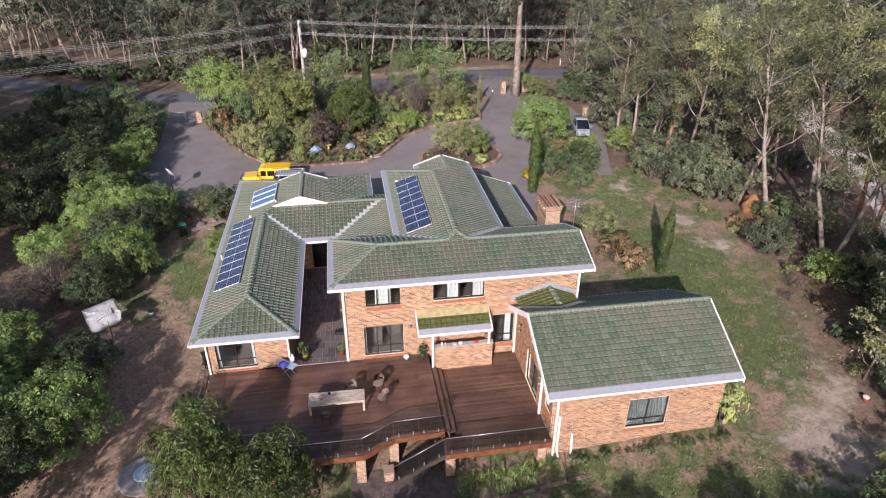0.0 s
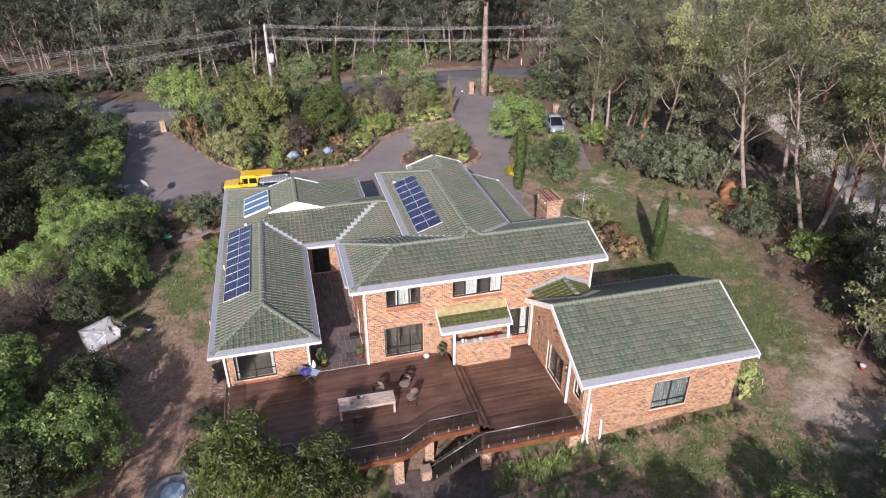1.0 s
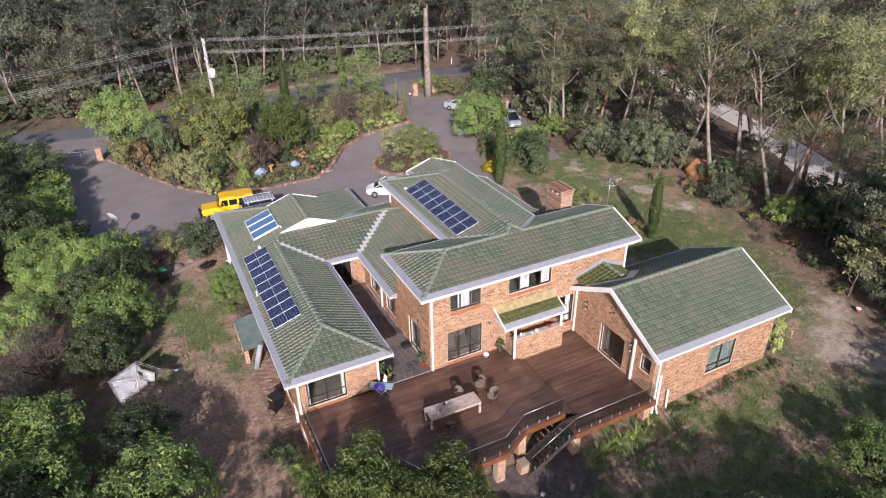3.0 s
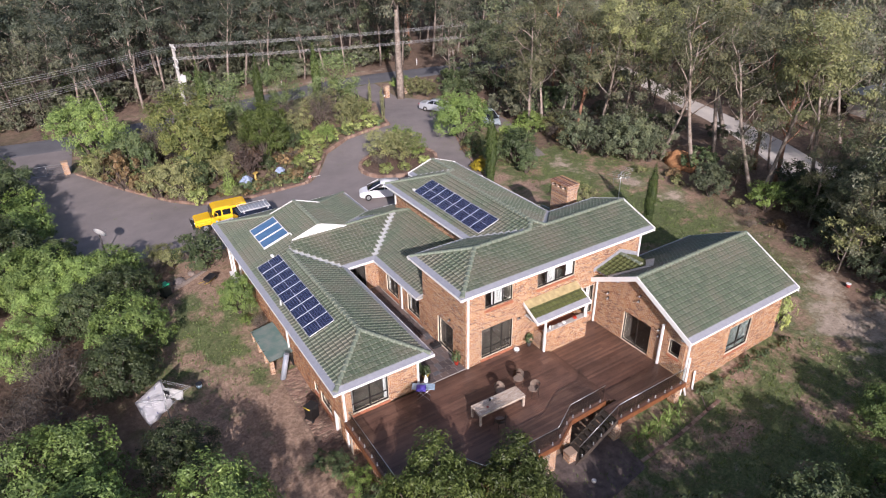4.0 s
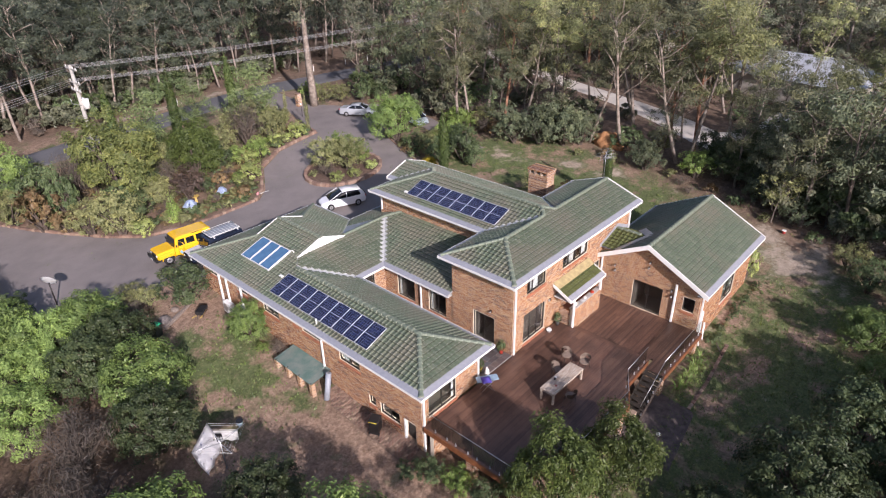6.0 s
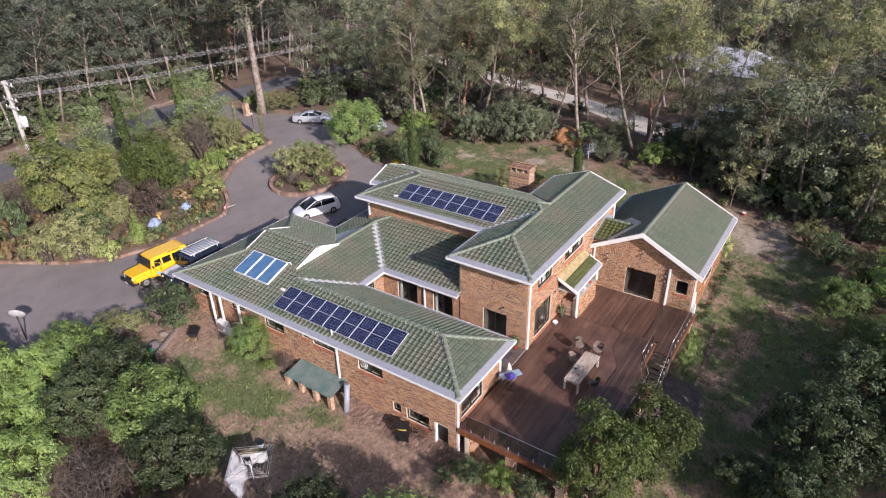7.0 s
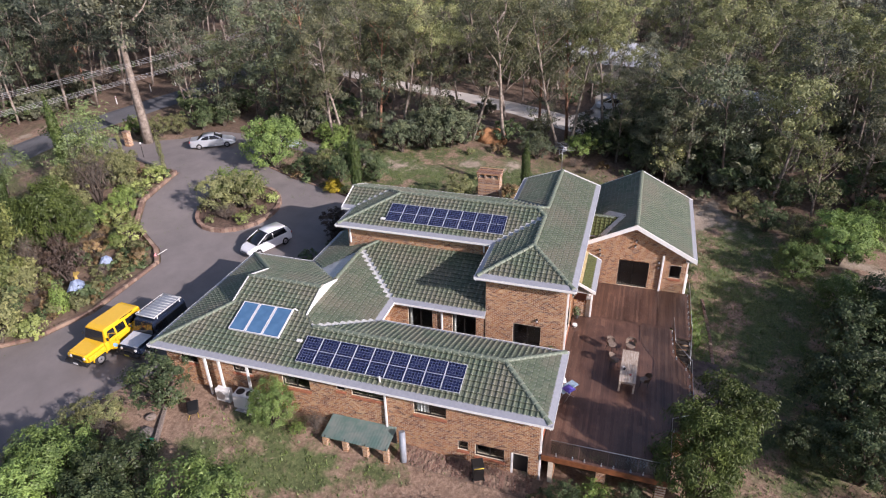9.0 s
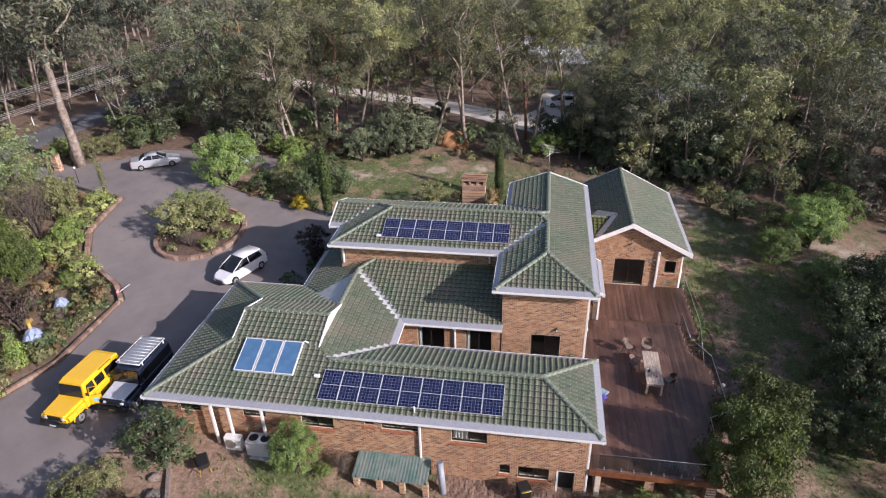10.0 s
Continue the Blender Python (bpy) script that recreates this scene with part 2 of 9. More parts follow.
# ---- ground sheet ----
def ground_material():
    k = Mat("ground_soil_and_grass", 0.95)
    p = k.world_pos()
    big = k.noise(0.07, 5.0, vec=p)
    mid = k.noise(0.45, 6.0, 0.65, vec=p)
    fine = k.noise(6.0, 6.0, 0.7, vec=p)
    dirt = k.ramp(fine, [(0.28, (0.17, 0.107, 0.073)), (0.52, (0.335, 0.23, 0.16)), (0.75, (0.48, 0.36, 0.26))])
    grass = k.ramp(fine, [(0.3, (0.055, 0.078, 0.026)), (0.55, (0.125, 0.155, 0.055)), (0.75, (0.24, 0.24, 0.11))])
    att = k.t.nodes.new("ShaderNodeAttribute")
    att.attribute_name = "cover"
    sep = k.node("ShaderNodeSeparateColor")
    k.t.links.new(att.outputs["Color"], sep.inputs[0])
    m = k.node("ShaderNodeMath")
    m.operation = 'ADD'
    k.t.links.new(sep.outputs[0], m.inputs[0])
    m2 = k.node("ShaderNodeMath")
    m2.operation = 'MULTIPLY_ADD'
    k.t.links.new(mid, m2.inputs[0])
    m2.inputs[1].default_value, m2.inputs[2].default_value = 3.2, -1.6
    k.t.links.new(m2.outputs[0], m.inputs[1])
    mask = k.ramp(m.outputs[0], [(0.3, (0, 0, 0)), (0.7, (1, 1, 1))])
    c = k.mix(mask, dirt, grass)
    leaf = k.ramp(k.noise(3.2, 8.0, 0.75, vec=p), [(0.3, (0.08, 0.053, 0.037)), (0.55, (0.2, 0.135, 0.092)), (0.75, (0.34, 0.25, 0.17))])
    c = k.mix(sep.outputs[1], c, leaf)
    sand = k.ramp(fine, [(0.3, (0.34, 0.27, 0.2)), (0.7, (0.5, 0.42, 0.33))])
    s2 = k.node("ShaderNodeMath")
    s2.operation = 'ADD'
    k.t.links.new(sep.outputs[2], s2.inputs[0])
    k.t.links.new(m2.outputs[0], s2.inputs[1])
    c = k.mix(k.ramp(s2.outputs[0], [(0.45, (0, 0, 0)), (0.85, (1, 1, 1))]), c, sand)
    stain = k.ramp(big, [(0.35, (0.82, 0.82, 0.82)), (0.65, (1, 1, 1))])
    c = k.mix(1.0, c, k.ramp(k.noise(1.4, 7.0, 0.7, vec=p), [(0.3, (0.66, 0.64, 0.62)), (0.6, (1.08, 1.08, 1.08))]), 'MULTIPLY')
    k.color(k.mix(1.0, c, stain, 'MULTIPLY'))
    k.bump(fine, 0.8, 0.06)
    return k.m


def segment_distance(x, y, ax, ay, bx, by):
    dx, dy = bx - ax, by - ay
    t = max(0.0, min(1.0, ((x - ax) * dx + (y - ay) * dy) / (dx * dx + dy * dy)))
    return math.hypot(x - ax - t * dx, y - ay - t * dy)


GARDEN = [(-7.8, 49.5), (-0.8, 36), (4.3, 32), (11.6, 32), (14.8, 37), (18.9, 39.6), (24.6, 40.2), (26.5, 50), (15, 54), (0, 53)]


def inside(x, y, poly):
    hit, n = False, len(poly)
    for i in range(n):
        (ax, ay), (bx, by) = poly[i], poly[i - 1]
        if (ay > y) != (by > y) and x < (bx - ax) * (y - ay) / (by - ay) + ax:
            hit = not hit
    return hit


def cover(x, y):
    """Grass, leaf litter and bare sand at a place, 0 to 1 each."""
    grass = 0.35
    grass += 0.6 * hump(x, y, 33, 6, 5.5, 16) + 0.42 * hump(x, y, 18, -12, 15, 5.5) + 0.5 * hump(x, y, -3, 14, 3.2, 5) + 0.25 * hump(x, y, 34, 20, 5, 4)
    grass -= 0.6 * hump(x, y, -3, 0, 5, 6) + 0.6 * hump(x, y, -2, 20.5, 4, 2.2)
    litter = max(smoothstep(37, 42, x + 0.25 * (10 - y)), smoothstep(-7.5, -10, x), smoothstep(64, 68, y), smoothstep(-21, -27, y))
    if x < -10 and y > 48 or 50 < y < 60:
        litter, grass = (0.75, 0.6) if y > 63 else (0.3, 0.65)
    if inside(x, y, GARDEN):
        litter = 0.7
    if x > 34 and y > 24:
        litter = max(litter, 0.9)
    sand = 0.9 * hump(x, y, 33.5, -8, 5, 4) + 0.9 * hump(x, y, 26, -19.5, 3.5, 2.5) + 0.75 * max(0, 1 - segment_distance(x, y, 37.5, 8, 34, 21) / 2.2) + 0.4 * max(0, 1 - segment_distance(x, y, 37.8, 4, 36, -5) / 2.0) + 0.8 * max(0, 1 - segment_distance(x, y, 6, 65.6, 36, 64.4) / 1.6)
    return max(0, min(1, grass)), max(0, min(1, litter)), max(0, min(1, sand))


def axis_steps(lo, a, b, hi, fine, coarse):
    vals, v = [], lo
    while v < hi:
        vals.append(v)
        v += fine if a <= v < b else coarse
    vals.append(hi)
    return vals


def build_ground():
    xs = axis_steps(-900, -30, 62, 900, 1.0, 12.0)
    ys = axis_steps(-500, -30, 70, 900, 1.0, 12.0)
    verts = [(x, y, ground_z(x, y)) for y in ys for x in xs]
    nx = len(xs)
    faces = [(j * nx + i, j * nx + i + 1, (j + 1) * nx + i + 1, (j + 1) * nx + i) for j in range(len(ys) - 1) for i in range(nx - 1)]
    me = mesh_from("ground", verts, faces, ground_material())
    at = me.color_attributes.new("cover", 'FLOAT_COLOR', 'POINT')
    for i, (x, y, z) in enumerate(verts):
        at.data[i].color = (*cover(x, y), 1)
    me.shade_smooth()
    ob = new("ground", me)
    tagged(ob, "dry lawn and bare brown soil with leaf litter under trees", "ground", kind="structure")


build_ground()


# ---- paved ways ----
def paving_material(name, c, spots, scale=1.2):
    k = Mat(name, 0.85)
    p = k.world_pos()
    base = k.ramp(k.noise(0.35, 6.0, 0.65, vec=p), [(0.3, [v * 0.78 for v in c]), (0.7, [v * 1.15 for v in c])])
    fine = k.noise(25.0, 4.0, vec=p)
    base = k.mix(k.ramp(fine, [(0.45, (0, 0, 0)), (0.75, (0.5, 0.5, 0.5))]), base, spots)
    k.color(base)
    k.bump(fine, 0.3, 0.01)
    return k.m


ASPHALT = paving_material("asphalt", (0.205, 0.18, 0.168), (0.26, 0.24, 0.225))
ROAD = paving_material("road_asphalt", (0.115, 0.115, 0.12), (0.2, 0.2, 0.2))
GRAVEL = paving_material("pale_gravel", (0.5, 0.46, 0.4), (0.62, 0.58, 0.52))


def lane(name, line, widths, lift, mat, label, category, step=1.5):
    """A paved strip that follows the ground along a line of (x, y), with a width at each point."""
    pts = []
    for i in range(len(line) - 1):
        p0, p1, p2, p3 = (Vector(line[max(0, min(len(line) - 1, j))]) for j in (i - 1, i, i + 1, i + 2))
        n = max(2, int((p2 - p1).length / step))
        for k in range(n):
            t = k / n
            p = 0.5 * ((2 * p1) + (p2 - p0) * t + (2 * p0 - 5 * p1 + 4 * p2 - p3) * t * t + (3 * p1 - p0 - 3 * p2 + p3) * t ** 3)
            pts.append((p, widths[i] + (widths[i + 1] - widths[i]) * t))
    pts.append((Vector(line[-1]), widths[-1]))
    verts, faces, cols = [], [], 9
    for i, (p, w) in enumerate(pts):
        d = (pts[min(i + 1, len(pts) - 1)][0] - pts[max(i - 1, 0)][0]).normalized()
        s = Vector((-d.y, d.x))
        for c in range(cols):
            q = p + s * w * (c / (cols - 1) - 0.5)
            drop = -0.25 if c in (0, cols - 1) else 0.0
            verts.append((q.x, q.y, ground_z(q.x, q.y) + lift + drop))
    for i in range(len(pts) - 1):
        for c in range(cols - 1):
            a = i * cols + c
            faces.append((a, a + cols, a + cols + 1, a + 1))
    me = mesh_from(name, verts, faces, mat)
    me.shade_smooth()
    return tagged(new(name, me), label, category, kind="structure")


def flat_area(name, outline, lift, mat, label, category, step=1.0):
    """A paved area of the outline's shape, laid over the ground."""
    bm = bmesh.new()
    f = bm.faces.new([bm.verts.new((x, y, 0)) for x, y in outline])
    lo = [min(p[i] for p in outline) for i in (0, 1)]
    hi = [max(p[i] for p in outline) for i in (0, 1)]
    for axis in (0, 1):
        v = math.ceil(lo[axis]) + 0.37
        while v < hi[axis]:
            co, no = Vector((0, 0, 0)), Vector((0, 0, 0))
            co[axis], no[axis] = v, 1
            bmesh.ops.bisect_plane(bm, geom=bm.verts[:] + bm.edges[:] + bm.faces[:], plane_co=co, plane_no=no)
            v += step
    for v in bm.verts:
        v.co.z = ground_z(v.co.x, v.co.y) + lift
    bmesh.ops.recalc_face_normals(bm, faces=bm.faces)
    if sum(f.normal.z for f in bm.faces) < 0:
        bmesh.ops.reverse_faces(bm, faces=bm.faces)
    for f in bm.faces:
        f.smooth = True
    return tagged(part(name, bm, mat), label, category, kind="structure")


lane("road", [(-75, 100), (-45, 80), (-25, 67), (-8, 60.5), (12, 60.3), (28, 61.2), (42, 58.6), (56, 56), (75, 58), (110, 70), (160, 90)], [6, 6, 6.2, 6.5, 6.6, 6, 6, 6, 6, 6, 6], 0.05, ROAD,
     "grey sealed country road with worn edges", "road")
flat_area("driveway", [(-12.2, 33), (-9.5, 29.0), (-5.8, 26.8), (-1.0, 24.6), (0.5, 23.6), (11.3, 23.4), (12, 19), (15.2, 19), (18, 17.8), (24.9, 18.2), (26.2, 22.5), (28.0, 29), (30.2, 34.5), (33.5, 36.5), (36.8, 38.5), (36.8, 43.5), (33.5, 46.5),
    (31.2, 50.5), (31.8, 58), (27.2, 58), (27.9, 50), (25.6, 43.6), (25.0, 40.4), (19.2, 39.6), (15.6, 37.4), (12.9, 33.2), (11.3, 31.8), (4.4, 31.7), (1.0, 33.2), (-1.0, 36.0), (-4.6, 42.5), (-8.0, 50), (-7.2, 57.8), (-14, 59.5), (-12.6, 51), (-11.8, 44)],
    0.06, ASPHALT, "wide grey asphalt driveway sweeping round a planted island", "driveway")
lane("side_track", [(36.5, 40), (36.0, 34), (34.3, 28), (33.4, 23.5)], [3.5, 3.2, 2.6, 1.6], 0.045, ASPHALT, "narrow grey sealed side track fading into lawn", "driveway")
lane("gravel_road", [(72, 60), (66, 44), (61, 30), (58.5, 21), (55.5, 13), (52, 6), (49, -2), (48, -12)], [3.5, 3.5, 4, 4.5, 6, 7, 6, 5], 0.05, GRAVEL, "pale crushed gravel track through the bush", "road")

lane("gravel_yard", [(51.5, 6.0), (56, 2.6), (61, 1.2), (68, 2.0)], [6.0, 6.5, 6.5, 5.5], 0.056, GRAVEL, "pale gravel yard in front of the neighbouring house", "road")

# ---- roofs ----
K_LOW, K_RW = 0.345, 0.507
E_LOW, E_UP, E_RW = 2.47, 5.2, 2.46
TW, TL = 0.30, 0.32
PROFILE = [(0.0, 0.01), (0.024, 0.036), (0.07, 0.052), (0.116, 0.036), (0.14, 0.0), (0.30, 0.0)]
TILE_BACK = 0.34


def tile_rows():
    """One roof tile: a rolled top that rises from back to front, and its front edge."""
    top = []
    for v, lift in ((0.004, -0.004), (0.0, 0.06), (0.05, 0.05), (0.283, 0.01), (TILE_BACK, 0.0)):
        top.extend((u, v, h + lift) for u, h in PROFILE)
    n = len(PROFILE)
    return np.array(top), [(j * n + i, j * n + i + 1, (j + 1) * n + i + 1, (j + 1) * n + i) for j in range(4) for i in range(n - 1)]


TILE_V, TILE_F = tile_rows()


def edge_faces(me, parts):
    """Gives the front band of each tile the second material and the back, dark with lap shade and moss, the third;
    parts: one number a face.
    """
    for p, m in zip(me.polygons, parts):
        p.material_index = m
    return me


def roof_plane(parent, poly, a, b, c, valleys=(), guard=True, start=0.36, mat=None, singles=0):
    """Tiles over a convex piece of roof. poly: (x, y), counter-clockwise; its height is a + b*x + c*y. valleys: numbers of the edges where the tiles end
    in steps over a flashing. singles: how many whole tiles become objects of their own."""
    mat = mat or TILE
    n3 = Vector((-b, -c, 1)).normalized()
    up = Vector((b, c, 0)).normalized()
    up3 = (up + Vector((0, 0, up.x * b + up.y * c))).normalized()
    side = up3.cross(n3).normalized()
    org = Vector((poly[0][0], poly[0][1], a + b * poly[0][0] + c * poly[0][1]))
    pts3 = [Vector((x, y, a + b * x + c * y)) for x, y in poly]
    uv = [((p - org).dot(side), (p - org).dot(up3)) for p in pts3]
    if sum(uv[i - 1][0] * uv[i][1] - uv[i][0] * uv[i - 1][1] for i in range(len(uv))) < 0:
        raise ValueError("outline runs the wrong way")
    vmin = min(v for u, v in uv)
    umin, umax = min(u for u, v in uv), max(u for u, v in uv)
    vmax = max(v for u, v in uv)
    edges = []
    for i in range(len(uv)):
        (ax, ay), (bx, by) = uv[i], uv[(i + 1) % len(uv)]
        ln = math.hypot(bx - ax, by - ay)
        edges.append((ax, ay, -(by - ay) / ln, (bx - ax) / ln, i in valleys))
    # slab under the tiles
    bm = bmesh.new()
    hi = [bm.verts.new(p - n3 * 0.004) for p in pts3]
    lo = [bm.verts.new(p - n3 * 0.07) for p in pts3]
    bm.faces.new(hi)
    bm.faces.new(list(reversed(lo)))
    for i in range(len(hi)):
        j = (i + 1) % len(hi)
        bm.faces.new((lo[i], lo[j], hi[j], hi[i]))
    part("sarking", bm, VALLEY if valleys else LEAD, parent)
    whole, cut = [], []
    v0 = vmin + start
    row = 0
    base_u = math.floor(umin / TW) * TW
    while v0 < vmax:
        u0 = base_u
        while u0 < umax:
            corners = [(u0, v0), (u0 + TW, v0), (u0, v0 + TL), (u0 + TW, v0 + TL)]
            status = 0
            for ax, ay, nx, ny, val in edges:
                d = [(x - ax) * nx + (y - ay) * ny for x, y in corners]
                if val:
                    if sum(d) / 4 < 0.21:
                        status = 2
                        break
                elif max(d) <= 0.01:
                    status = 2
                    break
                elif min(d) < -0.001:
                    status = 1
            if status == 0:
                whole.append((u0, v0))
            elif status == 1:
                cut.append((u0, v0))
            u0 += TW
        v0 += TL
        row += 1
    basis = Matrix((side, up3, n3)).transposed()
    bas = np.array(basis)
    o = np.array(org)
    verts, faces, bands = [], [], []
    band = ([1] * 4 + [0]) * 2 + [0] * 5 + [2] * 5
    for i, (u, v) in enumerate(whole[singles:]):
        w = (TILE_V + np.array((u, v, 0.0))) @ bas.T + o
        k = len(verts)
        verts.extend(w.tolist())
        faces.extend([tuple(q + k for q in f) for f in TILE_F])
        bands.extend(band)
    if cut:
        bm = bmesh.new()
        for u, v in cut:
            vs = [bm.verts.new((p[0] + u, p[1] + v, p[2])) for p in TILE_V]
            for f, m in zip(TILE_F, band):
                bm.faces.new([vs[q] for q in f]).material_index = m
        for ax, ay, nx, ny, val in edges:
            if not val:
                bmesh.ops.bisect_plane(bm, geom=bm.verts[:] + bm.edges[:] + bm.faces[:], plane_co=(ax, ay, 0), plane_no=(-nx, -ny, 0), clear_outer=True)
        bm.verts.index_update()
        k = len(verts)
        for vtx in bm.verts:
            verts.append((np.array(vtx.co) @ bas.T + o).tolist())
        faces.extend([tuple(vt.index + k for vt in f.verts) for f in bm.faces])
        bands.extend([f.material_index for f in bm.faces])
        bm.free()
    rest = part("tile_field", edge_faces(mesh_from("tile_field", verts, faces, mat), bands), None, parent)
    rest["kind"] = "stuff"
    if guard:
        for i, (ax, ay, nx, ny, val) in enumerate(edges):
            if abs(ay - vmin) < 0.01 and abs(edges[i][2]) < 0.05 and ny > 0.9:
                (u1, v1), (u2, v2) = uv[i], uv[(i + 1) % len(uv)]
                i0, i1 = (i - 1) % len(uv), (i + 2) % len(uv)

                def slide(p, q, h):
                    if abs(q[1] - p[1]) < 0.3:
                        return p[0]
                    return p[0] + (q[0] - p[0]) * h / (q[1] - p[1])
                g = start + 0.03
                bmg = bmesh.new()
                quad = [(u1, v1, 0.03), (u2, v2, 0.03), (slide(uv[(i + 1) % len(uv)], uv[i1], g), vmin + g, 0.06), (slide(uv[i], uv[i0], g), vmin + g, 0.06)]
                top = [bmg.verts.new(org + side * q[0] + up3 * q[1] + n3 * q[2]) for q in quad]
                low = [bmg.verts.new(org + side * q[0] + up3 * q[1] + n3 * (q[2] - 0.025)) for q in quad]
                bmg.faces.new(top)
                bmg.faces.new(list(reversed(low)))
                for j in range(4):
                    bmg.faces.new((low[j], low[(j + 1) % 4], top[(j + 1) % 4], top[j]))
                part("gutter_guard", bmg, GUARD, parent, "grey mesh gutter guard")
    if singles:
        me = edge_faces(mesh_from("tile", TILE_V.tolist(), TILE_F, mat), band)
        m4 = Matrix.Translation(org) @ basis.to_4x4()
        for u, v in whole[:singles]:
            ob = new("tile", me)
            ob.parent = parent
            ob.matrix_local = m4 @ Matrix.Translation((u, v, 0))


def ridge_caps(parent, p, q, mat=None):
    """A row of half-round ridge tiles from p to q."""
    p, q = Vector(p), Vector(q)
    d = (q - p).normalized()
    s = d.cross(Vector((0, 0, 1))).normalized()
    u = s.cross(d)
    n = max(1, round((q - p).length / 0.4))
    L = (q - p).length / n
    key = (round(L, 3), (mat or CAP).name)
    if key not in CAP_MESHES:
        bm = bmesh.new()
        rows = []
        for x, r in ((0, 0.155), (0.045, 0.15), (L + 0.03, 0.108)):
            rows.append([bm.verts.new((x, r * math.cos(t), r * math.sin(t) * 0.75 - 0.01)) for t in np.linspace(-0.25, math.pi + 0.25, 8)])
        for i in range(2):
            for j in range(7):
                bm.faces.new((rows[i][j], rows[i + 1][j], rows[i + 1][j + 1], rows[i][j + 1])).material_index = 1 - i
        bm.faces.new(rows[0]).material_index = 1
        bmesh.ops.recalc_face_normals(bm, faces=bm.faces)
        me = bpy.data.meshes.new("ridge_cap")
        bm.to_mesh(me)
        bm.free()
        me.materials.append(mat or CAP)
        me.materials.append(CAP_LIP)
        CAP_MESHES[key] = me
    m = Matrix((d, -s, u)).transposed().to_4x4()
    for i in range(n):
        ob = new("ridge_cap", CAP_MESHES[key])
        ob.parent = parent
        m.translation = p + d * L * i + u * 0.006 * math.sin(i * 2.3)
        ob.matrix_local = m


CAP_MESHES = {}


def eave(parent, x0, y0, x1, y1, z, out):
    """White fascia and gutter along an eave; out: the way it faces."""
    o = Vector((*out, 0))
    d = Vector((x1 - x0, y1 - y0, 0))
    L = d.length
    d.normalize()
    m = Matrix((d, -o, Vector((0, 0, 1)))).transposed().to_4x4()
    m.translation = (x0, y0, z)
    prof = [(0.0, 0.04), (-0.012, 0.045), (-0.012, -0.09), (0.02, -0.115), (0.1, -0.115), (0.1, -0.17), (0.125, -0.17), (0.125, 0.0)]
    bm = bmesh.new()
    ends = [[bm.verts.new(m @ Vector((e, a, b))) for a, b in prof] for e in (0, L)]
    n = len(prof)
    for i in range(n):
        bm.faces.new((ends[0][i], ends[1][i], ends[1][(i + 1) % n], ends[0][(i + 1) % n]))
    bm.faces.new(list(reversed(ends[0])))
    bm.faces.new(ends[1])
    bmesh.ops.recalc_face_normals(bm, faces=bm.faces)
    part("gutter", bm, WHITE, parent, "white metal gutter")


def soffit(parent, outline, z):
    part("soffit", add_prism(bmesh.new(), outline, z - 0.19, z - 0.16), SOFFIT, parent)


def barge(parent, p, q, out, width=0.2):
    """A white barge board along a gable's edge from p to q, facing out."""
    p, q, o = Vector(p), Vector(q), Vector((*out, 0))
    bm = bmesh.new()
    vs = []
    for c in (p, q):
        for a, h in ((0, 0.07), (0.05, 0.07), (0.05, -width), (0, -width)):
            vs.append(bm.verts.new(c + o * a + Vector((0, 0, h))))
    for i in range(4):
        bm.faces.new((vs[i], vs[4 + i], vs[4 + (i + 1) % 4], vs[(i + 1) % 4]))
    bm.faces.new(vs[:4])
    bm.faces.new(list(reversed(vs[4:])))
    bmesh.ops.recalc_face_normals(bm, faces=bm.faces)
    part("barge_board", bm, WHITE, parent, "white barge board")


house = thing("house", (0, 0, 0), "two-storey tan brick house with green tiled hip roofs and white trim", "house")


def hpart(name, label=""):
    ob = new(name)
    ob.parent = house
    if label:
        tagged(ob, label)
    return ob


roof_w = hpart("roof", "weathered green tile roof with grey gutter guards")
e, k = E_LOW, K_LOW
roof_plane(roof_w, [(0, 0), (2.93, 2.93), (2.93, 13.9), (0, 13.9)], e, k, 0, singles=220)
roof_plane(roof_w, [(0, 13.9), (2.93, 13.9), (3.6, 14.57), (3.58, 19.34), (0, 22.9)], e, k, 0)
roof_plane(roof_w, [(3.6, 14.57), (5.53, 14.57), (5.53, 19.34), (3.58, 19.34)], e, k, 0, guard=False, start=0.0)
roof_plane(roof_w, [(0, 0), (5.86, 0), (2.93, 2.93)], e, 0, k, singles=60)
roof_plane(roof_w, [(5.86, 0), (5.86, 10.95), (2.93, 13.88), (2.93, 2.93)], e + k * 5.86, -k, 0, valleys=(1,))
roof_plane(roof_w, [(5.86, 10.95), (7.78, 10.95), (11.46, 14.63), (3.66, 14.63), (2.93, 13.88)], e - k * 10.95, 0, k, valleys=(1, 4))
roof_plane(roof_w, [(7.78, 5.25), (12.32, 5.25), (12.32, 13.74), (11.46, 14.63), (7.78, 10.95)], e - k * 7.78, k, 0, valleys=(3,))
roof_plane(roof_w, [(11.05, 18.31), (7.37, 14.63), (11.46, 14.63), (12.32, 13.74), (12.32, 18.31)], e + k * 18.31, 0, -k, valleys=(0,))
roof_plane(roof_w, [(12.32, 18.31), (12.32, 16.02), (15.6, 16.02), (15.6, 18.31)], e + k * 18.31, 0, -k)
roof_plane(roof_w, [(5.53, 14.6), (7.4, 14.6), (7.47, 14.7), (7.47, 19.34), (5.53, 19.34)], e + k * 11.05, -k, 0, guard=False, start=0.0)
roof_plane(roof_w, [(7.47, 14.7), (11.05, 18.31), (11.05, 22.9), (7.47, 19.34)], e + k * 11.05, -k, 0, valleys=(0,))
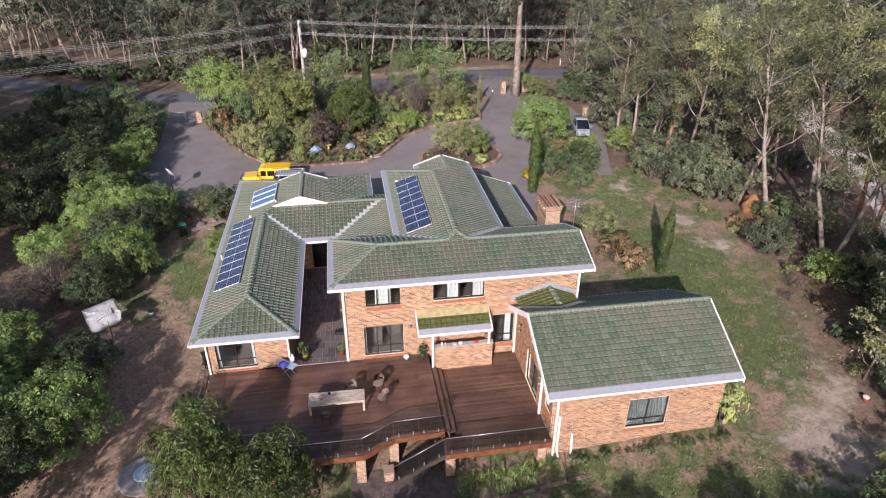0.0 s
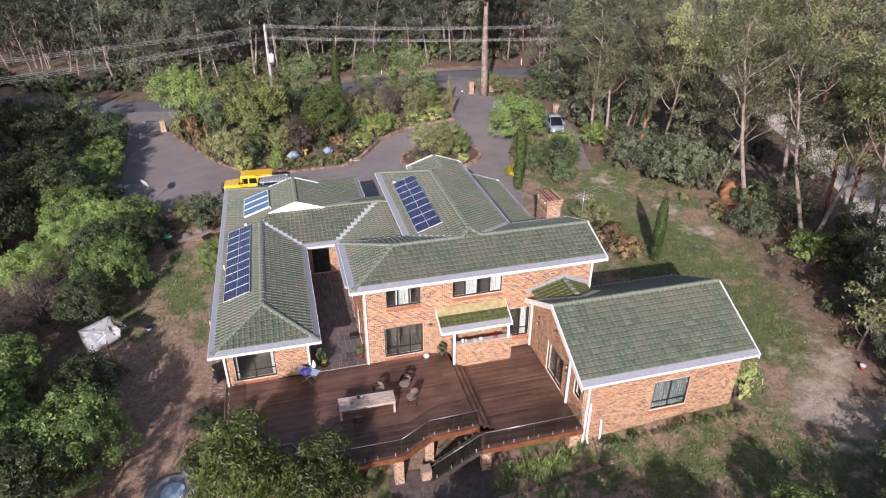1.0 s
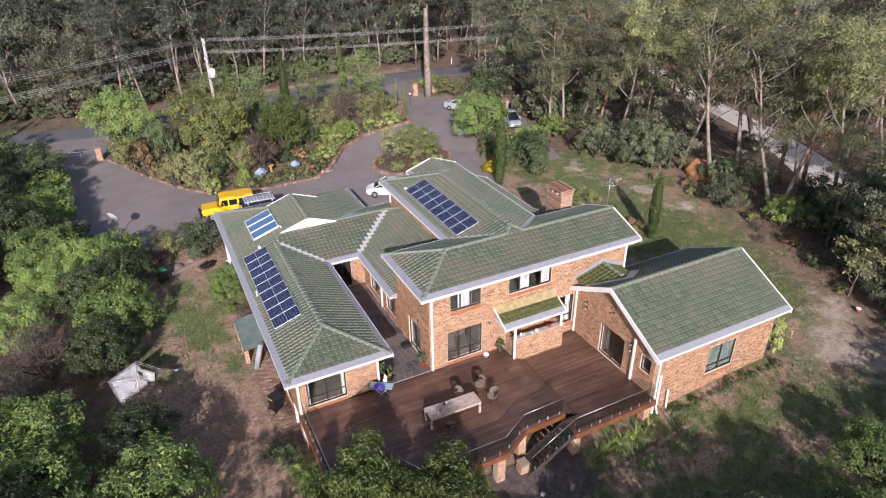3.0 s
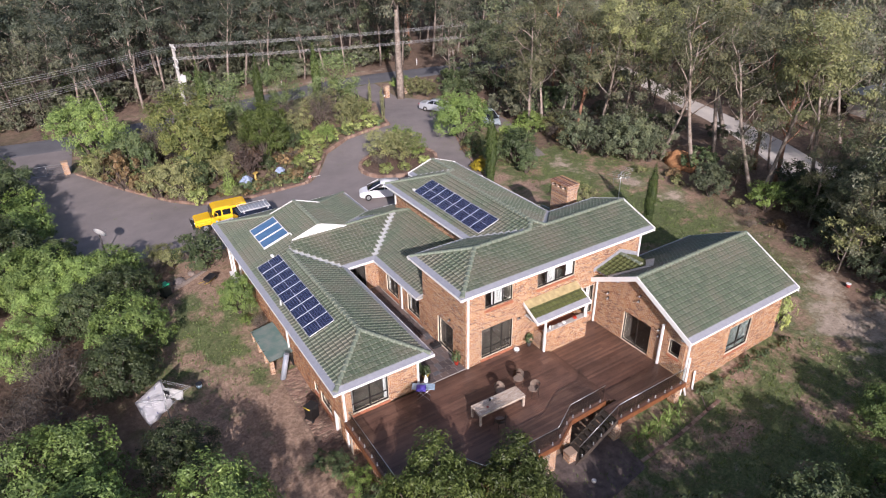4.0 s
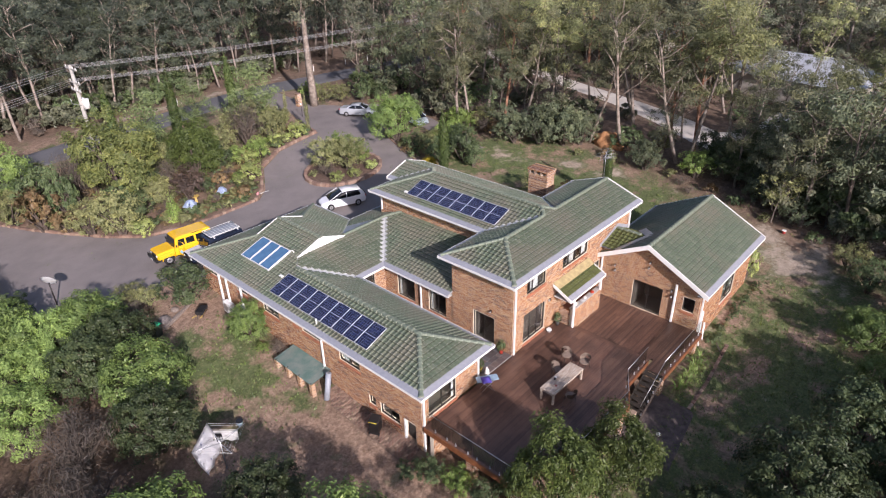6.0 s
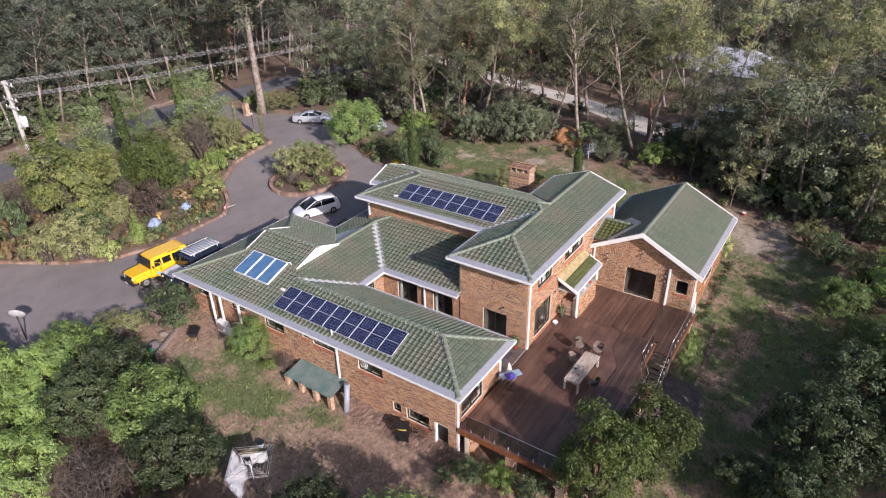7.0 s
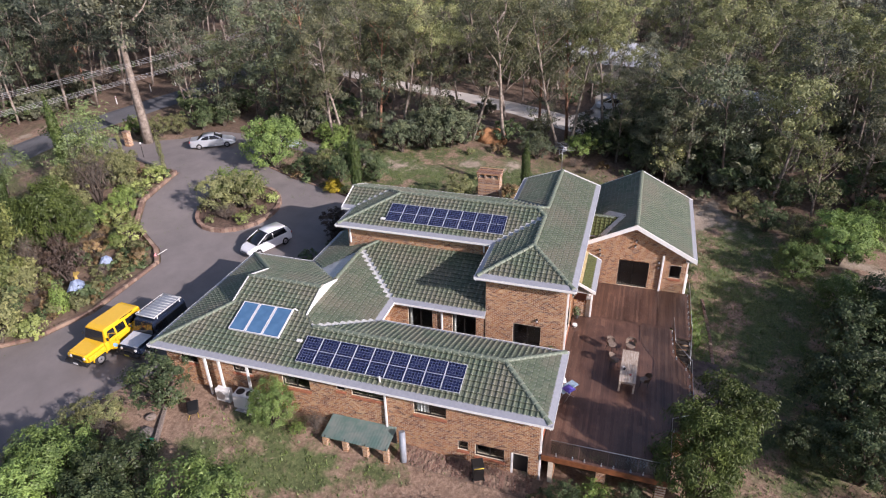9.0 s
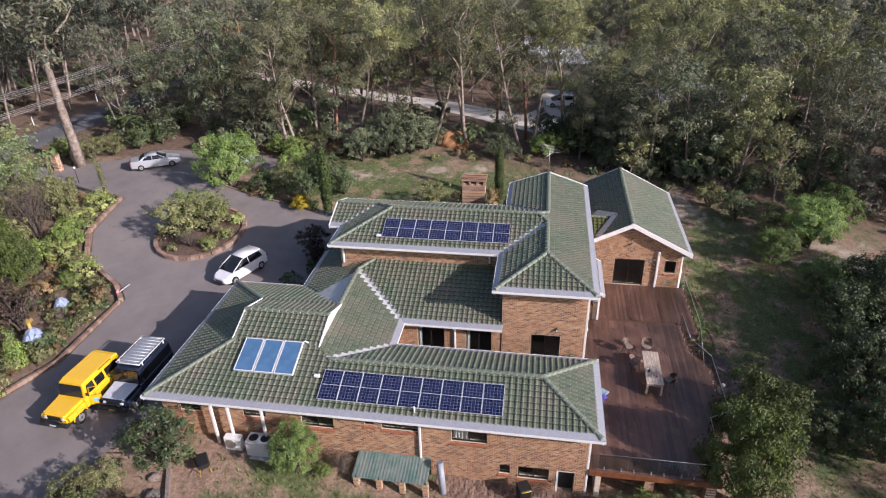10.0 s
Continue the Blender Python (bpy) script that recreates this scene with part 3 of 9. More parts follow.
roof_plane(roof_w, [(11.05, 22.9), (0, 22.9), (3.58, 19.34), (7.47, 19.34)], e + k * 22.9, 0, -k)


def zl(x):
    return E_LOW + K_LOW * x


ridge_caps(roof_w, (0.15, 0.15, zl(0.15) + 0.04), (2.93, 2.93, zl(2.93) + 0.06))
ridge_caps(roof_w, (5.71, 0.15, zl(0.15) + 0.04), (2.93, 2.93, zl(2.93) + 0.06))
ridge_caps(roof_w, (2.93, 2.93, zl(2.93) + 0.05), (2.93, 13.8, zl(2.93) + 0.05))
ridge_caps(roof_w, (5.53, 14.5, zl(5.53) + 0.05), (5.53, 19.4, zl(5.53) + 0.05))
ridge_caps(roof_w, (7.5, 14.63, zl(3.68) + 0.05), (11.46, 14.63, zl(3.68) + 0.05))
ridge_caps(roof_w, (11.46, 14.63, zl(3.68) + 0.05), (12.3, 13.76, zl(4.53) + 0.05))
ridge_caps(roof_w, (0.15, 22.75, zl(0.15) + 0.04), (3.58, 19.34, zl(3.56) + 0.05))
ridge_caps(roof_w, (10.9, 22.75, zl(0.15) + 0.04), (7.47, 19.34, zl(3.58) + 0.05))
for gy, face in ((14.57, -1), (19.34, 1)):
    bm = bmesh.new()
    zb = zl(3.55)
    front = [bm.verts.new((x, gy + face * 0.02, z)) for x, z in ((3.5, zb), (7.55, zb), (5.53, zl(5.53) + 0.02))]
    back = [bm.verts.new((x, gy - face * 0.05, z)) for x, z in ((3.5, zb), (7.55, zb), (5.53, zl(5.53) + 0.02))]
    bm.faces.new(front)
    bm.faces.new(back)
    for i in range(3):
        bm.faces.new((front[i], front[(i + 1) % 3], back[(i + 1) % 3], back[i]))
    bmesh.ops.recalc_face_normals(bm, faces=bm.faces)
    part("gablet", bm, WHITE, roof_w, "white boarded gablet")
    for xa in (3.5, 7.55):
        barge(roof_w, (xa, gy + face * 0.02, zb + 0.02), (5.53, gy + face * 0.02, zl(5.53) + 0.03), (0, face), 0.12)
for x0, y0, x1, y1, out in ((0, 22.9, 0, 0, (-1, 0)), (0, 0, 5.86, 0, (0, -1)), (5.86, 0, 5.86, 10.95, (1, 0)), (5.86, 10.95, 7.78, 10.95, (0, -1)), (7.78, 10.95, 7.78, 5.25, (-1, 0)),
                            (11.05, 22.9, 0, 22.9, (0, 1)), (11.05, 18.31, 11.05, 22.9, (1, 0)), (15.6, 18.31, 11.05, 18.31, (0, 1))):
    eave(roof_w, x0, y0, x1, y1, E_LOW, out)
for o in ([(0.1, 0.1), (0.7, 0.1), (0.7, 22.8), (0.1, 22.8)], [(0.7, 0.1), (5.76, 0.1), (5.76, 0.7), (0.7, 0.7)], [(5.2, 0.7), (5.76, 0.7), (5.76, 11.6), (5.2, 11.6)],
          [(7.88, 5.3), (8.5, 5.3), (8.5, 11.6), (7.88, 11.6)], [(5.76, 11.05), (7.88, 11.05), (7.88, 11.6), (5.76, 11.6)], [(0.7, 22.2), (10.95, 22.2), (10.95, 22.8), (0.7, 22.8)], [(10.4, 18.2), (10.95, 18.2), (10.95, 22.2), (10.4, 22.2)]):
    soffit(roof_w, o, E_LOW)

roof_m = hpart("roof", "upper green tile roof, hipped and gabled")
e = E_UP


def zu(d):
    return E_UP + K_LOW * d


roof_plane(roof_m, [(7.62, 0.06), (22.6, 0.06), (22.6, 2.955), (10.515, 2.955)], e - k * 0.06, 0, k, singles=250)
roof_plane(roof_m, [(7.62, 0.06), (10.515, 2.955), (7.62, 5.85)], e - k * 7.62, k, 0)
roof_plane(roof_m, [(7.62, 5.85), (10.515, 2.955), (14.58, 2.955), (11.68, 5.85)], e + k * 5.85, 0, -k, valleys=(2,))
roof_plane(roof_m, [(18.72, 5.85), (15.82, 2.955), (22.6, 2.955), (22.6, 5.85)], e + k * 5.85, 0, -k, valleys=(0,))
roof_plane(roof_m, [(11.68, 5.85), (14.58, 2.955), (15.2, 3.57), (15.2, 13.08), (11.68, 16.6)], e - k * 11.68, k, 0, valleys=(0,))
roof_plane(roof_m, [(15.2, 3.57), (15.82, 2.955), (16.5, 3.635), (16.5, 14.38), (15.2, 13.08)], e + k * 18.72, -k, 0, valleys=(1,), guard=False, start=0.0)
roof_plane(roof_m, [(16.5, 3.635), (18.72, 5.85), (18.72, 17.3), (16.5, 17.3)], e + k * 18.72, -k, 0, valleys=(0,))
roof_plane(roof_m, [(14.28, 16.6), (11.68, 16.6), (15.2, 13.08), (16.5, 14.38)], e + k * 16.6, 0, -k, valleys=(3,))
roof_plane(roof_m, [(14.28, 16.6), (16.5, 14.38), (16.5, 17.3), (14.28, 17.3)], e - k * 14.28, k, 0, valleys=(0,))
roof_plane(roof_m, [(14.58, 2.955), (15.82, 2.955), (15.2, 3.57)], zu(2.895) - k * 2.955, 0, k, guard=False, start=0.0)
ridge_caps(roof_m, (7.77, 0.21, zu(0.15) + 0.04), (10.515, 2.955, zu(2.895) + 0.05))
ridge_caps(roof_m, (7.77, 5.7, zu(0.15) + 0.04), (10.515, 2.955, zu(2.895) + 0.05))
ridge_caps(roof_m, (10.515, 2.955, zu(2.895) + 0.05), (14.58, 2.955, zu(2.895) + 0.05))
ridge_caps(roof_m, (15.82, 2.955, zu(2.895) + 0.05), (22.6, 2.955, zu(2.895) + 0.05))
ridge_caps(roof_m, (14.58, 2.955, zu(2.895) + 0.05), (15.2, 3.57, zu(3.52) + 0.05))
ridge_caps(roof_m, (15.82, 2.955, zu(2.895) + 0.05), (15.2, 3.57, zu(3.52) + 0.05))
ridge_caps(roof_m, (15.2, 3.57, zu(3.52) + 0.05), (15.2, 13.08, zu(3.52) + 0.05))
ridge_caps(roof_m, (11.83, 16.45, zu(0.15) + 0.04), (15.2, 13.08, zu(3.52) + 0.05))
ridge_caps(roof_m, (15.2, 13.08, zu(3.52) + 0.05), (16.5, 14.38, zu(2.22) + 0.05))
ridge_caps(roof_m, (16.5, 14.38, zu(2.22) + 0.05), (16.5, 17.3, zu(2.22) + 0.05))
for x0, y0, x1, y1, out in ((7.62, 0.06, 22.6, 0.06, (0, -1)), (7.62, 5.85, 7.62, 0.06, (-1, 0)), (11.68, 5.85, 7.62, 5.85, (0, 1)), (22.6, 5.85, 18.72, 5.85, (0, 1)),
                            (11.68, 16.6, 11.68, 5.85, (-1, 0)), (18.72, 5.85, 18.72, 17.3, (1, 0)), (14.28, 16.6, 11.68, 16.6, (0, 1)), (14.28, 17.3, 14.28, 16.6, (-1, 0))):
    eave(roof_m, x0, y0, x1, y1, E_UP, out)
barge(roof_m, (22.6, 0.06, E_UP + 0.03), (22.6, 2.955, zu(2.895) + 0.05), (1, 0))
barge(roof_m, (22.6, 5.85, E_UP + 0.03), (22.6, 2.955, zu(2.895) + 0.05), (1, 0))
barge(roof_m, (14.28, 17.3, E_UP + 0.03), (16.5, 17.3, zu(2.22) + 0.05), (0, 1))
barge(roof_m, (18.72, 17.3, E_UP + 0.03), (16.5, 17.3, zu(2.22) + 0.05), (0, 1))
for o in ([(7.7, 0.15), (22.55, 0.15), (22.55, 0.7), (7.7, 0.7)], [(7.7, 0.7), (8.3, 0.7), (8.3, 5.75), (7.7, 5.75)], [(8.3, 5.2), (12.4, 5.2), (12.4, 5.75), (8.3, 5.75)], [(11.78, 5.75), (12.4, 5.75), (12.4, 16.5), (11.78, 16.5)],
          [(12.4, 15.95), (18.6, 15.95), (18.6, 16.5), (12.4, 16.5)], [(18.0, 5.2), (18.62, 5.2), (18.62, 16.0), (18.0, 16.0)]):
    soffit(roof_m, o, E_UP)

roof_r = hpart("roof", "green tile gable roof with white barge boards")
e, kr = E_RW, K_RW
roof_plane(roof_r, [(17.9, -7.0), (28.1, -7.0), (28.1, -2.82), (17.9, -2.82)], e + kr * 7.0, 0, kr, singles=280)
roof_plane(roof_r, [(17.9, 0.55), (17.9, -2.82), (22.2, -2.82), (22.2, 0.55)], e + kr * 1.36, 0, -kr, guard=False, start=0.1)
roof_plane(roof_r, [(22.2, 1.36), (22.2, -2.82), (28.1, -2.82), (28.1, 1.36)], e + kr * 1.36, 0, -kr)
ridge_caps(roof_r, (17.9, -2.82, e + kr * 4.18 + 0.05), (28.1, -2.82, e + kr * 4.18 + 0.05))
eave(roof_r, 17.9, -7.0, 28.1, -7.0, E_RW, (0, -1))
eave(roof_r, 28.1, 1.36, 22.2, 1.36, E_RW, (0, 1))
ztop = e + kr * 4.18 + 0.04
for x, o in ((17.9, (-1, 0)), (28.1, (1, 0))):
    barge(roof_r, (x, -7.0, E_RW + 0.02), (x, -2.82, ztop), o, 0.26)
    barge(roof_r, (x, 1.36 if x > 20 else 0.6, E_RW + 0.02 + (0 if x > 20 else kr * 0.76)), (x, -2.82, ztop), o, 0.26)
part("soffit", add_prism(bmesh.new(), [(17.95, -6.9), (28.0, -6.9), (28.0, -6.3), (17.95, -6.3)], 2.28, 2.31), SOFFIT, roof_r)
# small saddle roof between the gable wing and the tall wall
SADDLE_X, SADDLE_W, SADDLE_E, SADDLE_H = 20.2, 2.0, 1.4, 3.94
for sx, w in ((-1, SADDLE_W), (1, SADDLE_E)):
    foot, kk = SADDLE_X + sx * w, 0.59 / w
    outline = [(foot, -1.2), (SADDLE_X, -1.55), (SADDLE_X, 0.55), (foot, 0.55)]
    roof_plane(roof_r, outline if sx < 0 else [outline[i] for i in (0, 3, 2, 1)], SADDLE_H + sx * kk * SADDLE_X, -sx * kk, 0, guard=False, start=0.0, mat=TILE_MOSSY)
    # lead apron against the tall wall
    bm = bmesh.new()
    q = [(foot + sx * 0.25, 3.28), (SADDLE_X, 3.99), (SADDLE_X, 4.29), (foot + sx * 0.25, 3.56)]
    vs = [bm.verts.new((x, 0.555, z)) for x, z in q] + [bm.verts.new((x, 0.535, z)) for x, z in q]
    for f in ((0, 1, 2, 3), (7, 6, 5, 4), (0, 4, 5, 1), (1, 5, 6, 2), (2, 6, 7, 3), (3, 7, 4, 0)):
        bm.faces.new([vs[i] for i in f])
    bmesh.ops.recalc_face_normals(bm, faces=bm.faces)
    part("flashing", bm, LEAD, roof_r, "grey lead flashing")
    # pale flashing in the valley beside the saddle
    q = [(sx * w, -0.395), (0.0, -1.56), (sx * 0.1, -2.0), (sx * (w + 0.35), -0.78)]
    bm = bmesh.new()
    hi = [bm.verts.new((SADDLE_X + x, y, E_RW + K_RW * (1.36 - y) + 0.115)) for x, y in q]
    lo = [bm.verts.new(v.co - Vector((0, 0, 0.06))) for v in hi]
    bm.faces.new(hi)
    bm.faces.new(list(reversed(lo)))
    for i in range(4):
        bm.faces.new((lo[i], lo[(i + 1) % 4], hi[(i + 1) % 4], hi[i]))
    bmesh.ops.recalc_face_normals(bm, faces=bm.faces)
    part("flashing", bm, VALLEY, roof_r, "pale valley flashing")
ridge_caps(roof_r, (SADDLE_X, -1.2, 3.98), (SADDLE_X, 0.55, 3.98))
# lower roof on the far side, beside the chimney
roof_l = hpart("roof", "low green lean-to tile roof")
roof_plane(roof_l, [(22.7, 11.6), (22.7, 18.9), (18.1, 18.9), (18.1, 11.6)], 2.5 + k * 22.7, -k, 0)
roof_plane(roof_l, [(23.6, 9.4), (23.6, 11.6), (18.1, 11.6), (18.1, 9.4)], 2.3 + k * 23.3, -k, 0)
eave(roof_l, 22.7, 11.6, 22.7, 18.9, 2.5, (1, 0))
barge(roof_l, (22.7, 18.9, 2.53), (18.1, 18.9, 2.53 + k * 4.6), (0, 1))


# ---- walls with openings ----
BRICK_L, BRICK_H, BRICK_P, JOINT = 0.24, 0.086, 0.005, 0.018


def brick_box(axis, facing, a, z, w, h, fixed):
    """Corners of one brick that stands a little proud of the wall's face."""
    out = fixed + facing * BRICK_P
    inn = fixed - facing * 0.004
    q = [(a, z), (a + w, z), (a + w, z + h), (a, z + h)]
    return [((p, d, r) if axis == 'x' else (d, p, r)) for d in (out, inn) for p, r in q]


BRICK_FACES = [(0, 1, 2, 3), (4, 5, 1, 0), (5, 6, 2, 1), (6, 7, 3, 2), (7, 4, 0, 3)]


def brick_skin(parent, axis, fixed, a0, a1, z0, z1, openings, facing, top=None, loose=None):
    """The bricks of one wall face, in stretcher bond round its openings. loose: a stretch (a0, a1, z0, z1) where whole bricks are objects of their own."""
    flip = (axis == 'x') == (facing > 0)
    fs = [tuple(reversed(f)) for f in BRICK_FACES] if flip else BRICK_FACES
    verts, faces, single = [], [], []
    gable = [(a0, z1)] + [p for p in reversed(top)] + [(a1, z1)] if top else None
    zmax = max([z1] + [p[1] for p in top or ()])
    row = 0
    z = z0
    while z < zmax - 0.03:
        h = min(BRICK_H, zmax - z) - JOINT
        zm = z + h / 2
        l, r = a0, a1
        if zm > z1 and top:
            xs = []
            for (p, zp), (q, zq) in zip(gable, gable[1:]):
                if (zp > zm) != (zq > zm):
                    xs.append(p + (q - p) * (zm - zp) / (zq - zp))
            if len(xs) < 2:
                break
            l, r = min(xs), max(xs)
        spans = [(l, r)]
        for o in openings:
            if o[2] - 0.02 < zm < o[3] + 0.02:
                nxt = []
                for p, q in spans:
                    if o[1] <= p or o[0] >= q:
                        nxt.append((p, q))
                    else:
                        nxt += [(p, o[0])] if o[0] - p > 0.02 else []
                        nxt += [(o[1], q)] if q - o[1] > 0.02 else []
                spans = nxt
        for p, q in spans:
            a = math.floor((p - a0) / BRICK_L) * BRICK_L + a0 - (BRICK_L / 2 if row % 2 else 0)
            while a < q:
                x0, x1 = max(a, p), min(a + BRICK_L, q)
                if x1 - x0 > 0.03:
                    w = x1 - x0 - JOINT
                    if loose and abs(w - BRICK_L + JOINT) < 1e-6 and loose[0] < x0 < loose[1] and loose[2] < z < loose[3] and len(single) < 300:
                        single.append((x0 + JOINT / 2, z + JOINT / 2))
                    else:
                        k = len(verts)
                        verts.extend(brick_box(axis, facing, x0 + JOINT / 2, z + JOINT / 2, w, h, fixed))
                        faces.extend([tuple(v + k for v in f) for f in fs])
                a += BRICK_L
        z += BRICK_H
        row += 1
    part("brick_field", mesh_from("brick_field", verts, faces, FACE_BRICK), None, parent)["kind"] = "stuff"
    if single:
        me = mesh_from("brick", brick_box(axis, facing, 0, 0, BRICK_L - JOINT, BRICK_H - JOINT, 0), fs, FACE_BRICK)
        for a, zz in single:
            ob = new("brick", me)
            ob.parent = parent
            ob.location = (a, fixed, zz) if axis == 'x' else (fixed, a, zz)


def wall(name, axis, fixed, a0, a1, z0, z1, openings=(), thick=0.25, top=None, parent=None, facing=-1, loose=None):
    """A brick wall along x or y, its outer face at `fixed`, `thick` deep away from `facing`. openings: (a0, a1, z0, z1). top: corners (a, z) of a gable above z1."""
    a0, a1 = a0 + 0.004, a1 - 0.004
    cuts_a = sorted({a0, a1, *[v for o in openings for v in o[:2]]})
    cuts_z = sorted({z0, z1, *[v for o in openings for v in o[2:]]})
    bm = bmesh.new()
    inner = fixed - facing * thick

    def put(pts, d):
        return [bm.verts.new((a, d, z) if axis == 'x' else (d, a, z)) for a, z in pts]

    def solid(i, j):
        if not (0 <= i < len(cuts_a) - 1 and 0 <= j < len(cuts_z) - 1):
            return False
        ca, cz = (cuts_a[i] + cuts_a[i + 1]) / 2, (cuts_z[j] + cuts_z[j + 1]) / 2
        return not any(o[0] < ca < o[1] and o[2] < cz < o[3] for o in openings)
    for i in range(len(cuts_a) - 1):
        for j in range(len(cuts_z) - 1):
            if not solid(i, j):
                continue
            l, r, b, t = cuts_a[i], cuts_a[i + 1], cuts_z[j], cuts_z[j + 1]
            for d in (fixed, inner):
                bm.faces.new(put([(l, b), (r, b), (r, t), (l, t)], d))
            for di, dj, p, q in ((-1, 0, (l, b), (l, t)), (1, 0, (r, b), (r, t)), (0, -1, (l, b), (r, b)), (0, 1, (l, t), (r, t))):
                if not solid(i + di, j + dj):
                    bm.faces.new(put([p, q], fixed) + list(reversed(put([p, q], inner))))
    if top:
        for d in (fixed, inner):
            bm.faces.new(put([(a0, z1), (a1, z1)] + list(top), d))
    bmesh.ops.remove_doubles(bm, verts=bm.verts, dist=0.0005)
    bmesh.ops.recalc_face_normals(bm, faces=bm.faces)
    ob = part(name, bm, MORTAR, parent or house)
    brick_skin(ob, axis, fixed, a0, a1, z0, z1, openings, facing, top, loose)
    return ob


def window(axis, fixed, a0, a1, z0, z1, facing, panes=2, curtains=(), sill=True, rail=None, name="window", depth=0.09, label="dark-framed sliding window", cloth=None):
    """A framed window or glazed door in an opening, with panes, an angled brick sill and curtains. curtains: (from, to) along the width, 0 to 1."""
    ob = new(name)
    ob.parent = house
    tagged(ob, label)
    inn = -facing

    def b(a_0, a_1, d0, d1, zz0, zz1, bevel=0.0):
        d0, d1 = sorted((fixed + inn * d0, fixed + inn * d1))
        return box(a_0, a_1, d0, d1, zz0, zz1, bevel) if axis == 'x' else box(d0, d1, a_0, a_1, zz0, zz1, bevel)
    w = 0.05
    for q in ((a0, a1, z1 - w, z1), (a0, a1, z0, z0 + w), (a0, a0 + w, z0 + w, z1 - w), (a1 - w, a1, z0 + w, z1 - w)):
        part("frame", b(q[0], q[1], depth - 0.03, depth + 0.05, q[2], q[3]), FRAME, ob)
    for i in range(1, panes):
        c = a0 + (a1 - a0) * i / panes
        part("mullion", b(c - 0.03, c + 0.03, depth - 0.02, depth + 0.045, z0 + w, z1 - w), FRAME, ob)
    if rail:
        part("rail", b(a0 + w, a1 - w, depth - 0.015, depth + 0.04, rail - 0.025, rail + 0.025), FRAME, ob)
    for i in range(panes):
        l = a0 + w + (a1 - a0 - 2 * w) * i / panes
        r = a0 + w + (a1 - a0 - 2 * w) * (i + 1) / panes
        pane = part("pane", b(l, r, depth, depth + 0.006, z0 + w, z1 - w), GLASS, ob)
        pane.visible_shadow = False
    for c0, c1 in curtains:
        l, r = a0 + (a1 - a0) * c0, a0 + (a1 - a0) * c1
        bm = bmesh.new()
        n = max(4, int((r - l) / 0.05))
        rows = []
        for z in (z0 + 0.03, z1 - 0.03):
            rows.append([])
            for j in range(n + 1):
                a = l + (r - l) * j / n
                d = fixed + inn * (depth + 0.1 + 0.035 * math.sin(j * 2.1) + 0.01 * math.sin(j * 0.7))
                rows[-1].append(bm.verts.new((a, d, z) if axis == 'x' else (d, a, z)))
        for j in range(n):
            bm.faces.new((rows[0][j], rows[0][j + 1], rows[1][j + 1], rows[1][j]))
        bmesh.ops.solidify(bm, geom=bm.faces[:], thickness=0.006)
        part("curtain", bm, cloth or CURTAIN, ob, "hanging curtain")
    if sill:
        bm = bmesh.new()
        n = max(2, round((a1 - a0 + 0.1) / 0.086))
        st = (a1 - a0 + 0.1) / n
        for j in range(n):
            l = a0 - 0.05 + j * st
            pts = [(-0.05, z0 - 0.21), (0.1, z0 - 0.15), (0.1, z0 + 0.005), (-0.05, z0 - 0.09)]
            lo, hi = [], []
            for a, lst in ((l + 0.004, lo), (l + st - 0.004, hi)):
                for d, z in pts:
                    dd = fixed + inn * d
                    lst.append(bm.verts.new((a, dd, z) if axis == 'x' else (dd, a, z)))
            bm.faces.new(lo)
            bm.faces.new(hi)
            for q in range(4):
                bm.faces.new((lo[q], lo[(q + 1) % 4], hi[(q + 1) % 4], hi[q]))
        bmesh.ops.recalc_face_normals(bm, faces=bm.faces)
        part("sill", bm, SILL, ob, "sloping red brick sill")["kind"] = "stuff"
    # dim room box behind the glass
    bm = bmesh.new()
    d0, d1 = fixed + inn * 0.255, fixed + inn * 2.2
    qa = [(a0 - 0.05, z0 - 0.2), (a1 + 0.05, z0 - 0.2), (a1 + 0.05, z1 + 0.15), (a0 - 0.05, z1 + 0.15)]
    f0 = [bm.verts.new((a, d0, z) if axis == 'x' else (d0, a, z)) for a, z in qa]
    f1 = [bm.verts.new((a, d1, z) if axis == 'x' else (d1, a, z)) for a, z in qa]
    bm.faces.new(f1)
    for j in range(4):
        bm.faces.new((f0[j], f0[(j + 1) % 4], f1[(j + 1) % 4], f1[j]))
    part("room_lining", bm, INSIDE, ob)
    return ob


# west wing: south wall, long west wall, courtyard wall
WX, SY = 0.62, 0.65
wall("wall", 'x', SY, WX, 5.2, -0.02, 2.31, [(1.15, 3.3, 0.18, 2.1)], parent=house)
window('x', SY, 1.15, 3.3, 0.18, 2.1, -1, 2, [(0.0, 0.08), (0.9, 1.0)], rail=0.75)
west_open = [(20.2, 21.3, 1.3, 1.95), (16.65, 17.85, 1.3, 1.95), (13.1, 14.75, 1.0, 1.95), (11.0, 11.48, 1.5, 1.95), (8.8, 10.6, 1.35, 1.95), (5.42, 7.15, 1.0, 1.95), (4.27, 4.8, -0.87, -0.28), (2.38, 3.88, -1.05, -0.28), (1.15, 1.98, -2.3, -0.35)]
wall("wall", 'y', WX, SY, 22.3, -2.6, 2.31, west_open, parent=house, loose=(0.8, 5.3, -1.1, 0.45))
for y0, y1, z0, z1 in west_open[:-1]:
    window('y', WX, y0, y1, z0, z1, -1, 1 if y1 - y0 < 0.7 else 2, [(0.55, 0.95)] if (y0, y1) == (5.42, 7.15) else ())
door = new("door")
door.parent = house
tagged(door, "dark open under-floor doorway with white jamb")
part("jamb", box(WX - 0.02, WX + 0.12, 1.93, 2.02, -2.3, -0.33), WHITE, door)
